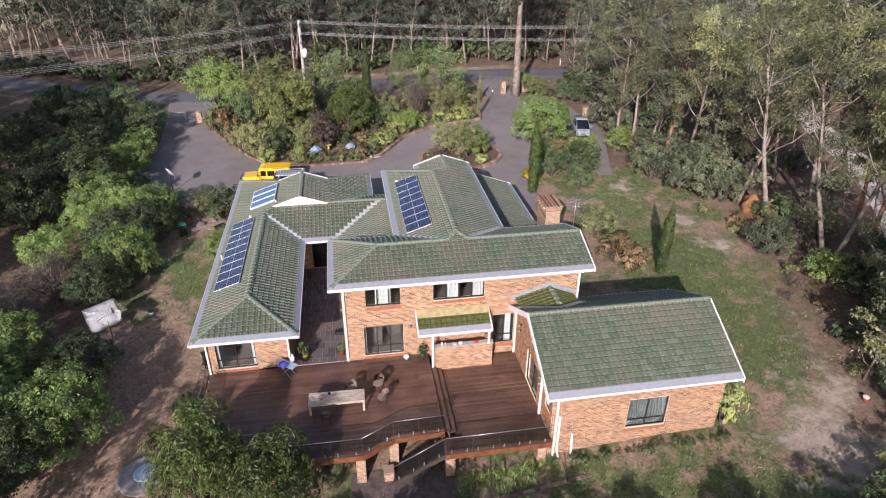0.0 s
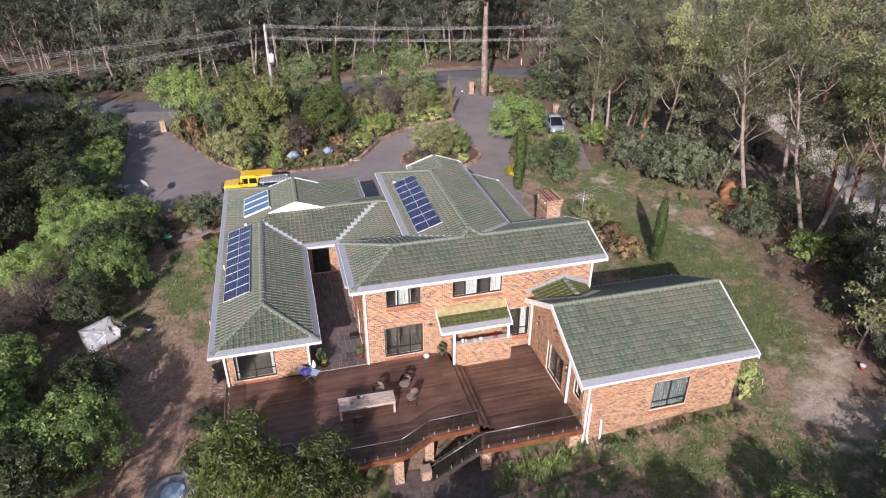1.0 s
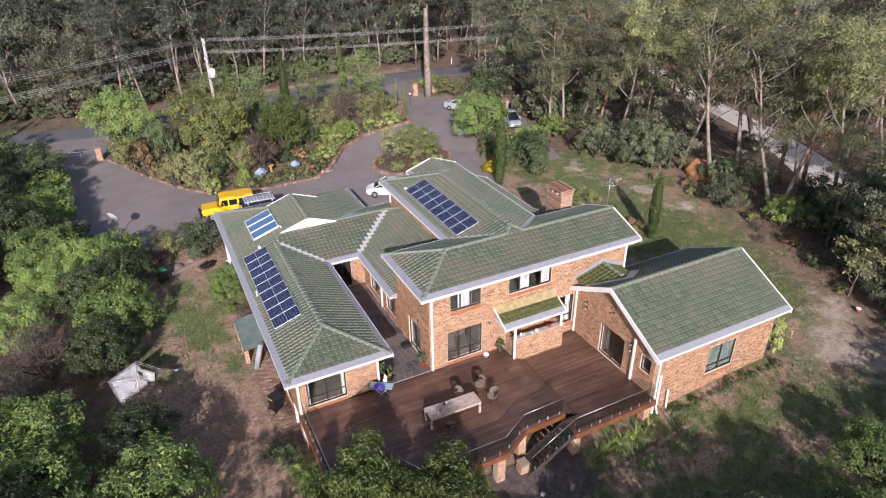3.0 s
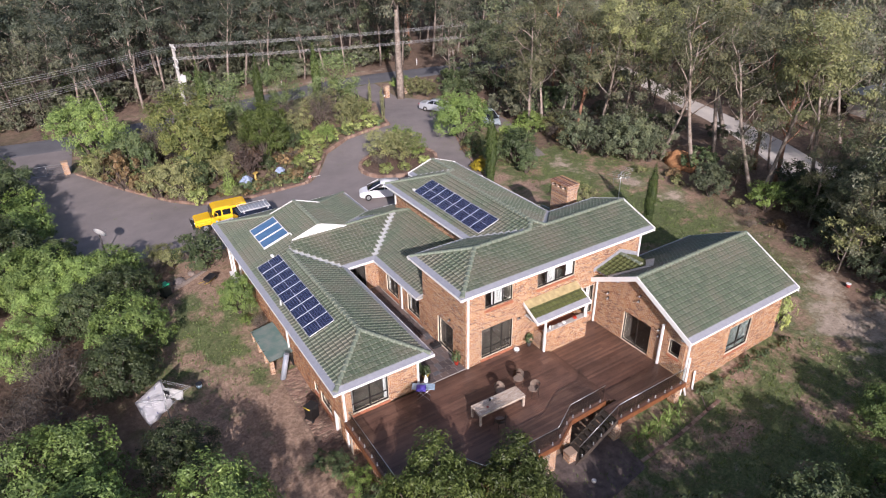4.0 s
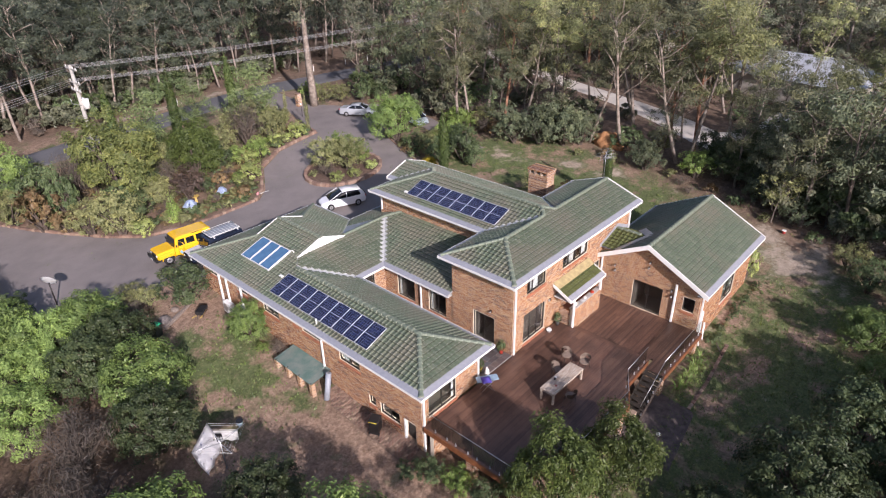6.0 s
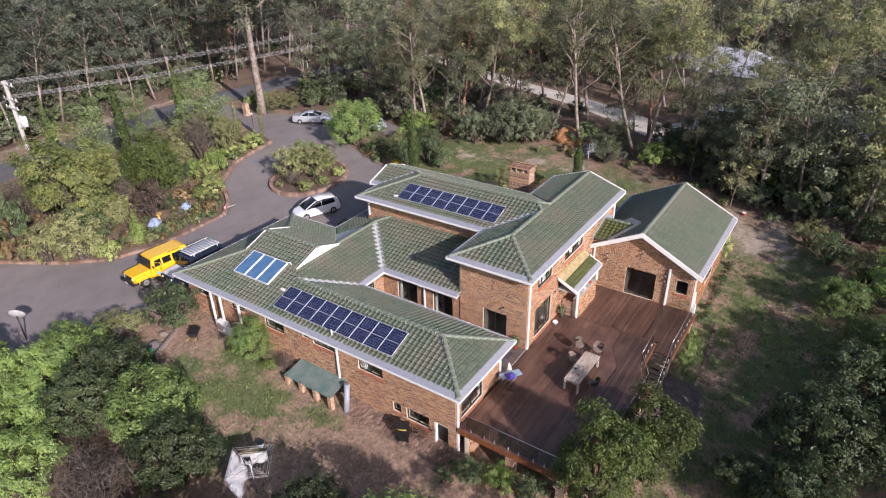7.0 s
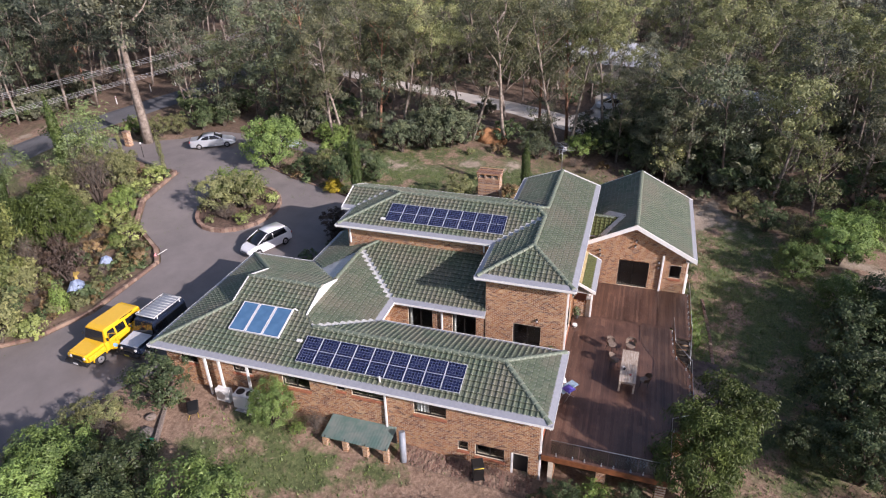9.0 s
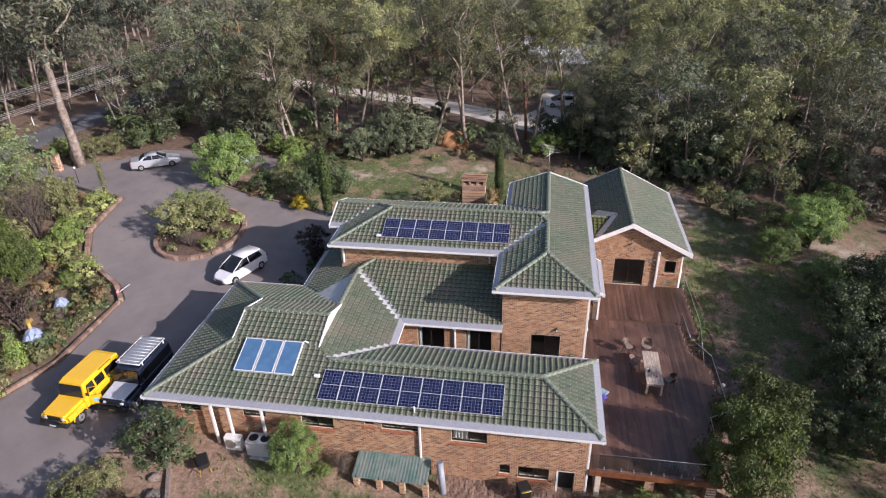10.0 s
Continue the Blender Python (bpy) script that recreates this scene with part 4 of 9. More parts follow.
part("door_leaf", box(WX + 0.3, WX + 0.34, 1.18, 1.94, -2.3, -0.37), BLACK, door)
wall("wall", 'x', SY, WX, 1.0, -2.6, -0.02, parent=house)
wall("wall", 'y', 5.2, SY, 11.6, -0.02, 2.31, [(3.2, 4.6, 0.9, 2.1), (7.4, 8.8, 0.9, 2.1)], parent=house, facing=1)
for y0, y1 in ((3.2, 4.6), (7.4, 8.8)):
    window('y', 5.2, y0, y1, 0.9, 2.1, 1, 2)
wall("wall", 'x', 22.3, WX, 10.45, -0.9, 2.31, [(1.6, 4.4, -0.45, 1.9), (5.2, 8.0, -0.45, 1.9)], parent=house, facing=1)
for x0, x1 in ((1.6, 4.4), (5.2, 8.0)):
    part("garage_door", box(x0, x1, 22.1, 22.16, -0.5, 1.9), plain("garage_door_paint", (0.55, 0.53, 0.48)), house, "pale roller garage door")
wall("wall", 'y', 10.45, 17.7, 22.3, -0.6, 2.31, parent=house, facing=1)
wall("wall", 'x', 17.7, 10.45, 12.4, -0.6, 2.31, parent=house, facing=1)
# courtyard north and east walls
wall("wall", 'x', 11.55, 5.2, 8.4, -0.02, 2.31, [(6.2, 7.4, 0.0, 2.1)], parent=house)
window('x', 11.55, 6.2, 7.4, 0.02, 2.1, -1, 2, sill=False, name="glazed_door", label="dark glazed courtyard door")
wall("wall", 'y', 8.35, 5.3, 11.55, -0.02, 2.31, [(8.7, 10.3, 0.3, 2.05), (5.9, 7.4, 0.3, 2.05)], parent=house)
for y0, y1 in ((8.7, 10.3), (5.9, 7.4)):
    window('y', 8.35, y0, y1, 0.3, 2.05, -1, 2, [(0.85, 1.0)])
# main block
MX, MY = 8.3, 0.6
m_open = [(9.4, 11.65, 0.2, 2.25), (9.6, 11.55, 3.6, 4.8), (13.4, 14.9, 3.65, 4.85), (14.9, 16.35, 3.65, 4.85), (16.95, 18.2, 0.25, 2.3)]
wall("wall", 'x', MY, MX, 22.0, -0.5, 5.04, m_open, parent=house, loose=(8.4, 16.9, 2.3, 3.5))
window('x', MY, 9.4, 11.65, 0.2, 2.25, -1, 3, [(0.0, 0.06)], rail=0.8)
window('x', MY, 9.6, 11.55, 3.6, 4.8, -1, 3, [(0.28, 0.72)])
window('x', MY, 13.4, 14.9, 3.65, 4.85, -1, 2, [(0.5, 1.0)])
window('x', MY, 14.9, 16.35, 3.65, 4.85, -1, 2, [(0.55, 1.0)])
window('x', MY, 16.95, 18.2, 0.25, 2.3, -1, 2, [(0.6, 0.9)], rail=0.8)
wall("wall", 'y', MX, MY, 5.3, -0.02, 5.04, [(1.95, 3.6, 0.02, 2.02)], parent=house)
window('y', MX, 1.95, 3.6, 0.02, 2.02, -1, 2, sill=False, name="sliding_door", label="dark glazed sliding door")
wall("wall", 'x', 5.3, MX, 12.4, 2.2, 5.04, parent=house, facing=1)
wall("wall", 'y', 12.32, 5.3, 16.0, 2.2, 5.04, parent=house)
wall("wall", 'x', 16.0, 12.32, 18.1, -0.5, 5.04, [(13.6, 15.4, 3.0, 4.2)], parent=house, facing=1)
window('x', 16.0, 13.6, 15.4, 3.0, 4.2, 1, 2)
wall("wall", 'y', 18.1, 5.2, 16.0, 0, 5.04, parent=house, facing=1)
wall("wall", 'y', 22.0, MY, 5.3, -0.5, 5.04, top=[(5.3, 5.1), (2.95, 6.1), (MY, 5.1)], parent=house, facing=1)
wall("wall", 'x', 5.3, 18.1, 22.0, -0.5, 5.04, parent=house, facing=1)
wall("wall", 'y', 22.3, 9.8, 18.4, -0.3, 2.4, parent=house, facing=1)
wall("wall", 'x', 18.4, 18.1, 22.3, -0.3, 2.4, parent=house, facing=1)
# gable wing
RX, RY = 18.35, -6.45
wall("wall", 'y', RX, RY, 0.6, -2.4, 2.3, [(-4.0, -1.95, -0.42, 1.65), (-6.12, -5.37, 0.7, 1.68)], top=[(0.6, 3.0), (-2.82, 4.5), (RY, 2.62)], parent=house)
window('y', RX, -4.0, -1.95, -0.42, 1.65, -1, 2, sill=False, name="sliding_door", label="dark glazed sliding door opening to the deck")
window('y', RX, -6.12, -5.37, 0.7, 1.68, -1, 1)
wall("wall", 'x', RY, RX, 27.6, -2.4, 2.3, [(22.45, 24.6, -0.55, 1.35)], parent=house)
window('x', RY, 22.45, 24.6, -0.55, 1.35, -1, 2, [(0.02, 0.98)], rail=-0.1, cloth=plain("grey_sheer_curtain", (0.2, 0.23, 0.22), 0.9))
wall("wall", 'y', 27.6, RY, 0.8, -1.6, 2.3, top=[(0.8, 2.62), (-2.82, 4.5), (RY, 2.62)], parent=house, facing=1)
wall("wall", 'x', 0.8, 22.0, 27.6, -1.2, 2.3, parent=house, facing=1)

# ---- vegetation ----
def leaf_material(name, dark, mid, light, rough=0.5, by_tree=False, blue=1.0):
    k = Mat(name, rough)
    r = k.island()
    dark, mid, light = [[v[0], v[1], v[2] * blue] for v in (dark, mid, light)]
    dark, light = [0.5 * (a + b) for a, b in zip(dark, mid)], [0.55 * a + 0.45 * b for a, b in zip(light, mid)]
    c = k.ramp(r, [(0.0, dark), (0.5, mid), (1.0, light)])
    hue = k.node("ShaderNodeHueSaturation")
    m = k.node("ShaderNodeMapRange")
    m.inputs["To Min"].default_value, m.inputs["To Max"].default_value = 0.72, 1.35
    if by_tree:
        att = k.t.nodes.new("ShaderNodeAttribute")
        att.attribute_name = "tree_tone"
        k.t.links.new(att.outputs["Fac"], m.inputs[0])
        warm = k.mix(att.outputs["Fac"], (1.1, 1.0, 0.85), (0.95, 1.0, 1.0))
        c = k.mix(1.0, c, warm, 'MULTIPLY')
    else:
        k.t.links.new(k.object_random(), m.inputs[0])
    k.t.links.new(m.outputs[0], hue.inputs["Value"])
    patch = k.ramp(k.noise(0.75, 3.0, 0.6), [(0.34, (0.66, 0.7, 0.72)), (0.5, (1, 1, 1)), (0.66, (1.3, 1.24, 1.08))])
    c = k.mix(1.0, c, patch, 'MULTIPLY')
    k.t.links.new(c, hue.inputs["Color"])
    k.color(hue.outputs[0])
    k.b.inputs["Specular IOR Level"].default_value = 0.3
    tr = k.node("ShaderNodeBsdfTranslucent")
    k.t.links.new(hue.outputs[0], tr.inputs["Color"])
    mx = k.node("ShaderNodeMixShader")
    mx.inputs[0].default_value = 0.14
    k.t.links.new(k.b.outputs[0], mx.inputs[1])
    k.t.links.new(tr.outputs[0], mx.inputs[2])
    k.t.links.new(mx.outputs[0], k.t.nodes["Material Output"].inputs[0])
    return k.m


LEAF_GUM = leaf_material("gum_leaves", (0.082, 0.091, 0.047), (0.151, 0.165, 0.078), (0.245, 0.259, 0.127), blue=1.4)
LEAF_GUM2 = leaf_material("young_gum_leaves", (0.116, 0.133, 0.044), (0.222, 0.242, 0.075), (0.333, 0.345, 0.123), blue=1.4)
LEAF_WATTLE = leaf_material("wattle_leaves", (0.059, 0.078, 0.032), (0.119, 0.145, 0.059), (0.198, 0.228, 0.095), blue=1.4)
# Darkened copy of the gum leaves: shade of the north woods put into colour.
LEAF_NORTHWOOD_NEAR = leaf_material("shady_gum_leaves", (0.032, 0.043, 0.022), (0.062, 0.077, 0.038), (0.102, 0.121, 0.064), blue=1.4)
LEAF_DECK = leaf_material("dark_olive_leaves", (0.033, 0.05, 0.014), (0.062, 0.088, 0.022), (0.106, 0.135, 0.037))
LEAF_DEEP = leaf_material("deep_green_leaves", (0.043, 0.069, 0.032), (0.094, 0.133, 0.058), (0.189, 0.233, 0.104))
LEAF_BRIGHT = leaf_material("bright_green_leaves", (0.098, 0.16, 0.041), (0.197, 0.281, 0.071), (0.328, 0.407, 0.123))
LEAF_OLIVE = leaf_material("olive_leaves", (0.12, 0.135, 0.056), (0.209, 0.223, 0.095), (0.334, 0.329, 0.15))
LEAF_OLIVE_WILD = leaf_material("wild_olive_leaves", (0.08, 0.092, 0.04), (0.14, 0.152, 0.068), (0.224, 0.224, 0.108), blue=1.4)
LEAF_GREY = leaf_material("grey_brown_twigs", (0.08, 0.065, 0.052), (0.14, 0.115, 0.092), (0.22, 0.185, 0.15))
LEAF_RUST = leaf_material("rust_leaves", (0.155, 0.093, 0.046), (0.279, 0.186, 0.093), (0.341, 0.310, 0.155))
LEAF_YELLOW = leaf_material("yellow_leaves", (0.35, 0.24, 0.02), (0.5, 0.38, 0.03), (0.6, 0.5, 0.06))
LEAF_LIME = leaf_material("lime_leaves", (0.226, 0.277, 0.063), (0.339, 0.403, 0.126), (0.476, 0.529, 0.252))
LEAF_CYPRESS = leaf_material("cypress_leaves", (0.031, 0.054, 0.019), (0.065, 0.101, 0.028), (0.124, 0.155, 0.046))


def bark_material(name, a, b):
    k = Mat(name, 0.85)
    n = k.noise(2.0, 6.0, 0.7)
    k.color(k.ramp(n, [(0.35, a), (0.65, b)]))
    k.bump(k.noise(12.0), 0.5, 0.03)
    return k.m


BARK_GUM = bark_material("pale_gum_bark", (0.11, 0.085, 0.065), (0.33, 0.28, 0.235))
BARK_DARK = bark_material("dark_bark", (0.045, 0.035, 0.028), (0.13, 0.1, 0.08))
BARK_PALE = bark_material("smooth_pale_gum_bark", (0.17, 0.13, 0.1), (0.38, 0.33, 0.28))
BARK_RED = bark_material("red_gum_bark", (0.16, 0.07, 0.04), (0.4, 0.22, 0.14))

RNG = np.random.default_rng(7)


def leaf_cloud(blobs, count, size, shape=0.55, rng=None, droop=0.0, shell=0.55, corners=4):
    """Vertices and faces of many small bent leaf sprays, spread through balls (x, y, z, rx, rz) with more of them near the skin."""
    rng = rng or RNG
    b = np.array(blobs, float)
    vol = b[:, 3] ** 2 * b[:, 4]
    pick = rng.choice(len(b), count, p=vol / vol.sum())
    d = rng.normal(size=(count, 3))
    d /= np.linalg.norm(d, axis=1)[:, None]
    r = shell + (1 - shell) * rng.random(count) ** 0.6
    r *= 1 + 0.22 * rng.normal(size=count) * (rng.random(count) < 0.3)
    q = b[pick]
    c = q[:, :3] + d * r[:, None] * np.stack((q[:, 3], q[:, 3], q[:, 4]), 1)
    nrm = 1.5 * d + 0.55 * rng.normal(size=(count, 3)) + np.array((0, 0, 0.45))
    nrm /= np.linalg.norm(nrm, axis=1)[:, None]
    t = np.cross(nrm, rng.normal(size=(count, 3)))
    t[:, 2] -= droop
    t -= nrm * (t * nrm).sum(1)[:, None]
    t /= np.linalg.norm(t, axis=1)[:, None]
    s = np.cross(nrm, t)
    L = size * (0.6 + 0.8 * rng.random(count))[:, None]
    W = L * shape
    bend = nrm * L * 0.18
    v = np.empty((count, 4, 3))
    v[:, 0] = c - t * L * 0.5
    v[:, 1] = c + s * W * 0.5 + bend
    v[:, 2] = c + t * L * 0.5
    v[:, 3] = c - s * W * 0.5 + bend
    return v[:, :corners].reshape(-1, 3)


def clump_cloud(blobs, leaves, size, radius, rng, per=34, shape=0.6, flat=0.62, corners=3, low=-0.45, loose=0.07):
    """Leaves gathered in small tufts over the skin of balls (x, y, z, rx, rz), with gaps between the tufts and a few loose leaves within."""
    b = np.array(blobs, float)
    n = max(3, int(leaves * (1 - loose) / per))
    area = b[:, 3] * (b[:, 3] + b[:, 4])
    cen, out = [], []
    while len(cen) < n:
        q = b[rng.choice(len(b), p=area / area.sum())]
        d = rng.normal(size=3)
        d /= np.linalg.norm(d)
        if d[2] < low:
            continue
        p = q[:3] + d * (0.72 + 0.34 * rng.random()) * np.array((q[3], q[3], q[4]))
        rel = (p - b[:, :3]) / np.stack((b[:, 3], b[:, 3], b[:, 4]), 1)
        if (np.linalg.norm(rel, axis=1) < 0.62).any() and rng.random() < 0.85:
            continue
        cen.append(p)
        out.append(d)
    cen, out = np.repeat(np.array(cen), per, 0), np.repeat(np.array(out), per, 0)
    tuft = np.repeat(radius * (0.65 + 0.7 * rng.random(n)), per)[:, None]
    off = rng.normal(size=cen.shape)
    off /= np.linalg.norm(off, axis=1)[:, None]
    off *= rng.random(len(off))[:, None] ** 0.45
    c = cen + off * tuft * np.array((1, 1, flat))
    nrm = 0.7 * off + 1.15 * out + 0.38 * rng.normal(size=cen.shape) + np.array((0, 0, 0.45))
    nrm /= np.linalg.norm(nrm, axis=1)[:, None]
    t = np.cross(nrm, rng.normal(size=cen.shape))
    t /= np.linalg.norm(t, axis=1)[:, None]
    s = np.cross(nrm, t)
    L = size * (0.6 + 0.8 * rng.random(len(c)))[:, None]
    W = L * shape
    bend = nrm * L * 0.16
    v = np.empty((len(c), 4, 3))
    v[:, 0] = c - t * L * 0.5
    v[:, 1] = c + s * W * 0.5 + bend
    v[:, 2] = c + t * L * 0.5
    v[:, 3] = c - s * W * 0.5 + bend
    inner = leaf_cloud(blobs, max(4, int(leaves * loose)), size * 1.25, shape, rng, 0.2, 0.3, corners)
    return np.concatenate((v[:, :corners].reshape(-1, 3), inner))


def cloud_mesh(name, arrays, mat, corners=4):
    v = np.concatenate(arrays)
    n = len(v) // corners
    me = bpy.data.meshes.new(name)
    me.vertices.add(len(v))
    me.vertices.foreach_set("co", v.astype(np.float32).ravel())
    me.loops.add(len(v))
    me.loops.foreach_set("vertex_index", np.arange(len(v), dtype=np.int32))
    me.polygons.add(n)
    me.polygons.foreach_set("loop_start", np.arange(0, len(v), corners, dtype=np.int32))
    me.polygons.foreach_set("loop_total", np.full(n, corners, dtype=np.int32))
    me.materials.append(mat)
    me.update(calc_edges=True)
    return me


def limb_points(rng, start, direction, length, n=4, wander=0.25, lift=0.15):
    pts, p, d = [Vector(start)], Vector(start), Vector(direction).normalized()
    for i in range(n):
        d = (d + Vector(rng.normal(size=3)) * wander * 0.5 + Vector((0, 0, lift))).normalized()
        p = p + d * length / n
        pts.append(p.copy())
    return pts


def gum_meshes(seed, height, spread, leaves, leaf_size, bark, leaf, bare=0.5, trunk_r=0.22, clumps=9, lean=0.1, corners=3, simple=False, tuft=0.21, per=72):
    """A tall gum: a pale leaning trunk, forked limbs, and separate clumps of leaves at their ends."""
    rng = np.random.default_rng(seed)
    bm = bmesh.new()
    base = limb_points(rng, (0, 0, -0.4), (lean * rng.normal(), lean * rng.normal(), 1), height * 0.85, 6, 0.12, 0.1)
    add_tube(bm, base, [trunk_r * (1.15 - 0.85 * i / 6) for i in range(7)], 3 if simple else 6)
    blobs = []
    for i in range(clumps):
        f = bare + (1 - bare) * (i + 0.5) / clumps
        j = min(5, int(f * 6))
        p = base[j].lerp(base[j + 1], f * 6 - j) if j < 6 else base[-1]
        ang = i * 2.4 + rng.random()
        out = spread * (0.5 + 0.6 * rng.random()) * (1.1 - 0.6 * abs(f - 0.7))
        pts = limb_points(rng, p, (math.cos(ang), math.sin(ang), 0.7), out, 3, 0.35, 0.2)
        if not simple:
            add_tube(bm, pts, [trunk_r * 0.4 * (1.1 - f * 0.5), trunk_r * 0.29, trunk_r * 0.19, trunk_r * 0.08], 5)
        for q in (pts[-1], pts[-2]):
            r = spread * (0.24 + 0.16 * rng.random())
            blobs.append((q.x + rng.normal() * 0.4, q.y + rng.normal() * 0.4, q.z + r * 0.3, r, r * 0.62))
        for s in range(2):
            tw = limb_points(rng, pts[2], rng.normal(size=3), out * 0.5, 2, 0.4, 0.15)
            if not simple:
                add_tube(bm, tw, [trunk_r * 0.14, trunk_r * 0.09, trunk_r * 0.04], 4, caps=False)
            r = spread * (0.16 + 0.14 * rng.random())
            blobs.append((*tw[-1], r, r * 0.6))
    blobs.append((base[-1].x, base[-1].y, base[-1].z + 0.4, spread * 0.4, spread * 0.3))
    me = bpy.data.meshes.new("trunk")
    bm.to_mesh(me)
    bm.free()
    me.materials.append(bark)
    crown = cloud_mesh("crown", [clump_cloud(blobs, leaves, leaf_size, spread * tuft, rng, per, 0.6, 0.66, corners)], leaf, corners)
    return me, crown


def shrub_meshes(seed, height, width, leaves, leaf_size, leaf, bark, lobes=8, shape=0.6, shell=0.6, stem=0.12, corners=4):
    """A leafy shrub or small tree: short forked stems under overlapping clumps."""
    rng = np.random.default_rng(seed)
    bm = bmesh.new()
    blobs = []
    for i in range(lobes):
        ang = i * 2.4 + rng.random() * 0.6
        out = width * 0.5 * (0.15 + 0.6 * math.sqrt((i + 0.5) / lobes))
        z = height * (0.35 + 0.42 * rng.random() * (1.15 - out / width))
        r = width * (0.2 + 0.1 * rng.random())
        p = Vector((math.cos(ang) * out, math.sin(ang) * out, z))
        blobs.append((p.x, p.y, p.z, r, min(r * 0.95, height * 0.34)))
        mid = Vector((p.x * 0.35, p.y * 0.35, z * 0.5)) + Vector(rng.normal(size=3)) * 0.1
        add_tube(bm, [(rng.normal() * 0.08, rng.normal() * 0.08, -0.25), mid, p], [stem, stem * 0.6, stem * 0.2], 5, caps=False)
    blobs.append((0, 0, height * 0.72, width * 0.26, height * 0.26))
    blobs.append((0, 0, height * 0.38, width * 0.4, height * 0.33))
    me = bpy.data.meshes.new("trunk")
    bm.to_mesh(me)
    bm.free()
    me.materials.append(bark)
    return me, cloud_mesh("crown", [leaf_cloud(blobs, leaves, leaf_size, shape, rng, 0.1, shell, corners) if shape < 0.3 else
                               clump_cloud(blobs, leaves, leaf_size, 0.08 + 0.072 * width, rng, 90 if width > 4 else 52 if width > 2 else 24, shape, 0.75, corners)], leaf, corners)


def cypress_meshes(seed, height, width, leaves, leaf):
    rng = np.random.default_rng(seed)
    bm = tube([(0, 0, -0.3), (0, 0, height * 0.5), (0, 0, height * 0.95)], [0.09, 0.06, 0.02], 5)
    me = bpy.data.meshes.new("trunk")
    bm.to_mesh(me)
    bm.free()
    me.materials.append(BARK_DARK)
    blobs = []
    for i in range(14):
        f = i / 13
        r = width * 0.5 * (0.35 + 0.65 * math.sin(math.pi * min(1, 0.15 + f * 0.8)) ** 0.7) * (1 - 0.75 * max(0, f - 0.7) / 0.3)
        blobs.append((rng.normal() * 0.03, rng.normal() * 0.03, height * (0.06 + 0.9 * f), r, height * 0.07))
    return me, cloud_mesh("crown", [leaf_cloud(blobs, leaves, 0.125, 0.45, rng, -1.5, 0.8)], leaf)


def plant(name, meshes, x, y, scale, label, category, group="", z=None, turn=None, squash=1.0, rng=RNG):
    ob = new(name)
    ob.empty_display_size = 0.3
    t = rng.random() * 360 if turn is None else turn
    ob.matrix_world = pose(x, y, ground_z(x, y) if z is None else z, 0, 0, t) @ Matrix.Diagonal((scale, scale, scale * squash, 1))
    tagged(ob, label, category, group)
    for nm, me in zip(("trunk", "crown"), meshes):
        p = new(nm, me)
        p.parent = ob
    return ob


GUMS = [gum_meshes(11, 14.5, 3.7, 4000, 0.31, BARK_GUM, LEAF_GUM, 0.24, 0.19, clumps=13), gum_meshes(12, 17, 3.9, 4200, 0.32, BARK_RED, LEAF_GUM, 0.3, 0.2, clumps=13), gum_meshes(13, 13, 3.7, 4000, 0.31, BARK_GUM, LEAF_GUM2, 0.2, 0.17, clumps=13),
        gum_meshes(14, 17, 4.2, 3800, 0.31, BARK_PALE, LEAF_GUM, 0.46, 0.2, clumps=11, lean=0.2), gum_meshes(15, 10, 3.6, 3600, 0.29, BARK_DARK, LEAF_OLIVE_WILD, 0.14, 0.14, clumps=12), gum_meshes(16, 12.5, 3.9, 3800, 0.31, BARK_DARK, LEAF_WATTLE, 0.18, 0.16, clumps=12), gum_meshes(19, 16, 3.7, 3600, 0.3, BARK_GUM, LEAF_GUM2, 0.5, 0.17, clumps=10, lean=0.15)]
LEAF_EDGE = leaf_material("edge_gum_leaves", (0.072, 0.079, 0.038), (0.134, 0.142, 0.065), (0.213, 0.22, 0.106), blue=1.2)
EDGE_GUMS = {0: gum_meshes(11, 14.5, 3.7, 8600, 0.215, BARK_GUM, LEAF_EDGE, 0.24, 0.19, clumps=13, per=150), 1: gum_meshes(12, 17, 3.9, 8800, 0.22, BARK_RED, LEAF_EDGE, 0.3, 0.2, clumps=13, per=150),
             3: gum_meshes(14, 17, 4.2, 8200, 0.21, BARK_PALE, LEAF_EDGE, 0.42, 0.2, clumps=12, lean=0.2, per=150), 6: gum_meshes(19, 16, 3.7, 8000, 0.21, BARK_GUM, LEAF_GUM2, 0.45, 0.17, clumps=11, lean=0.15, per=150)}
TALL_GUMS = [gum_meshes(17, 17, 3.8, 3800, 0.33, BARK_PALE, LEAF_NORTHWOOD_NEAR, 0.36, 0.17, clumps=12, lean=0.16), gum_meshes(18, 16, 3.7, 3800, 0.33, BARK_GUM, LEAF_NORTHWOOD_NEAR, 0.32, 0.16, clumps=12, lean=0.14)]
MID_TALL = [gum_meshes(37 + i, h, 3.7, 1800, 0.5, BARK_GUM, LEAF_GUM, 0.34, 0.16, clumps=9, lean=0.12, per=34) for i, h in enumerate((17, 15))]
MID_GUMS = [gum_meshes(34 + i, h, 3.7, 1900, 0.48, BARK_GUM, LEAF_GUM, bare, 0.17, clumps=9, per=34) for i, (h, bare) in enumerate(((14, 0.24), (16.5, 0.3), (12, 0.2)))]
FAR_GUMS = [gum_meshes(31, 15, 4.2, 300, 1.05, BARK_GUM, LEAF_GUM, 0.3, clumps=6, simple=True, tuft=0.24, per=14), gum_meshes(32, 13, 4.2, 300, 1.0, BARK_GUM, LEAF_GUM2, 0.25, clumps=6, simple=True, tuft=0.24, per=14)]
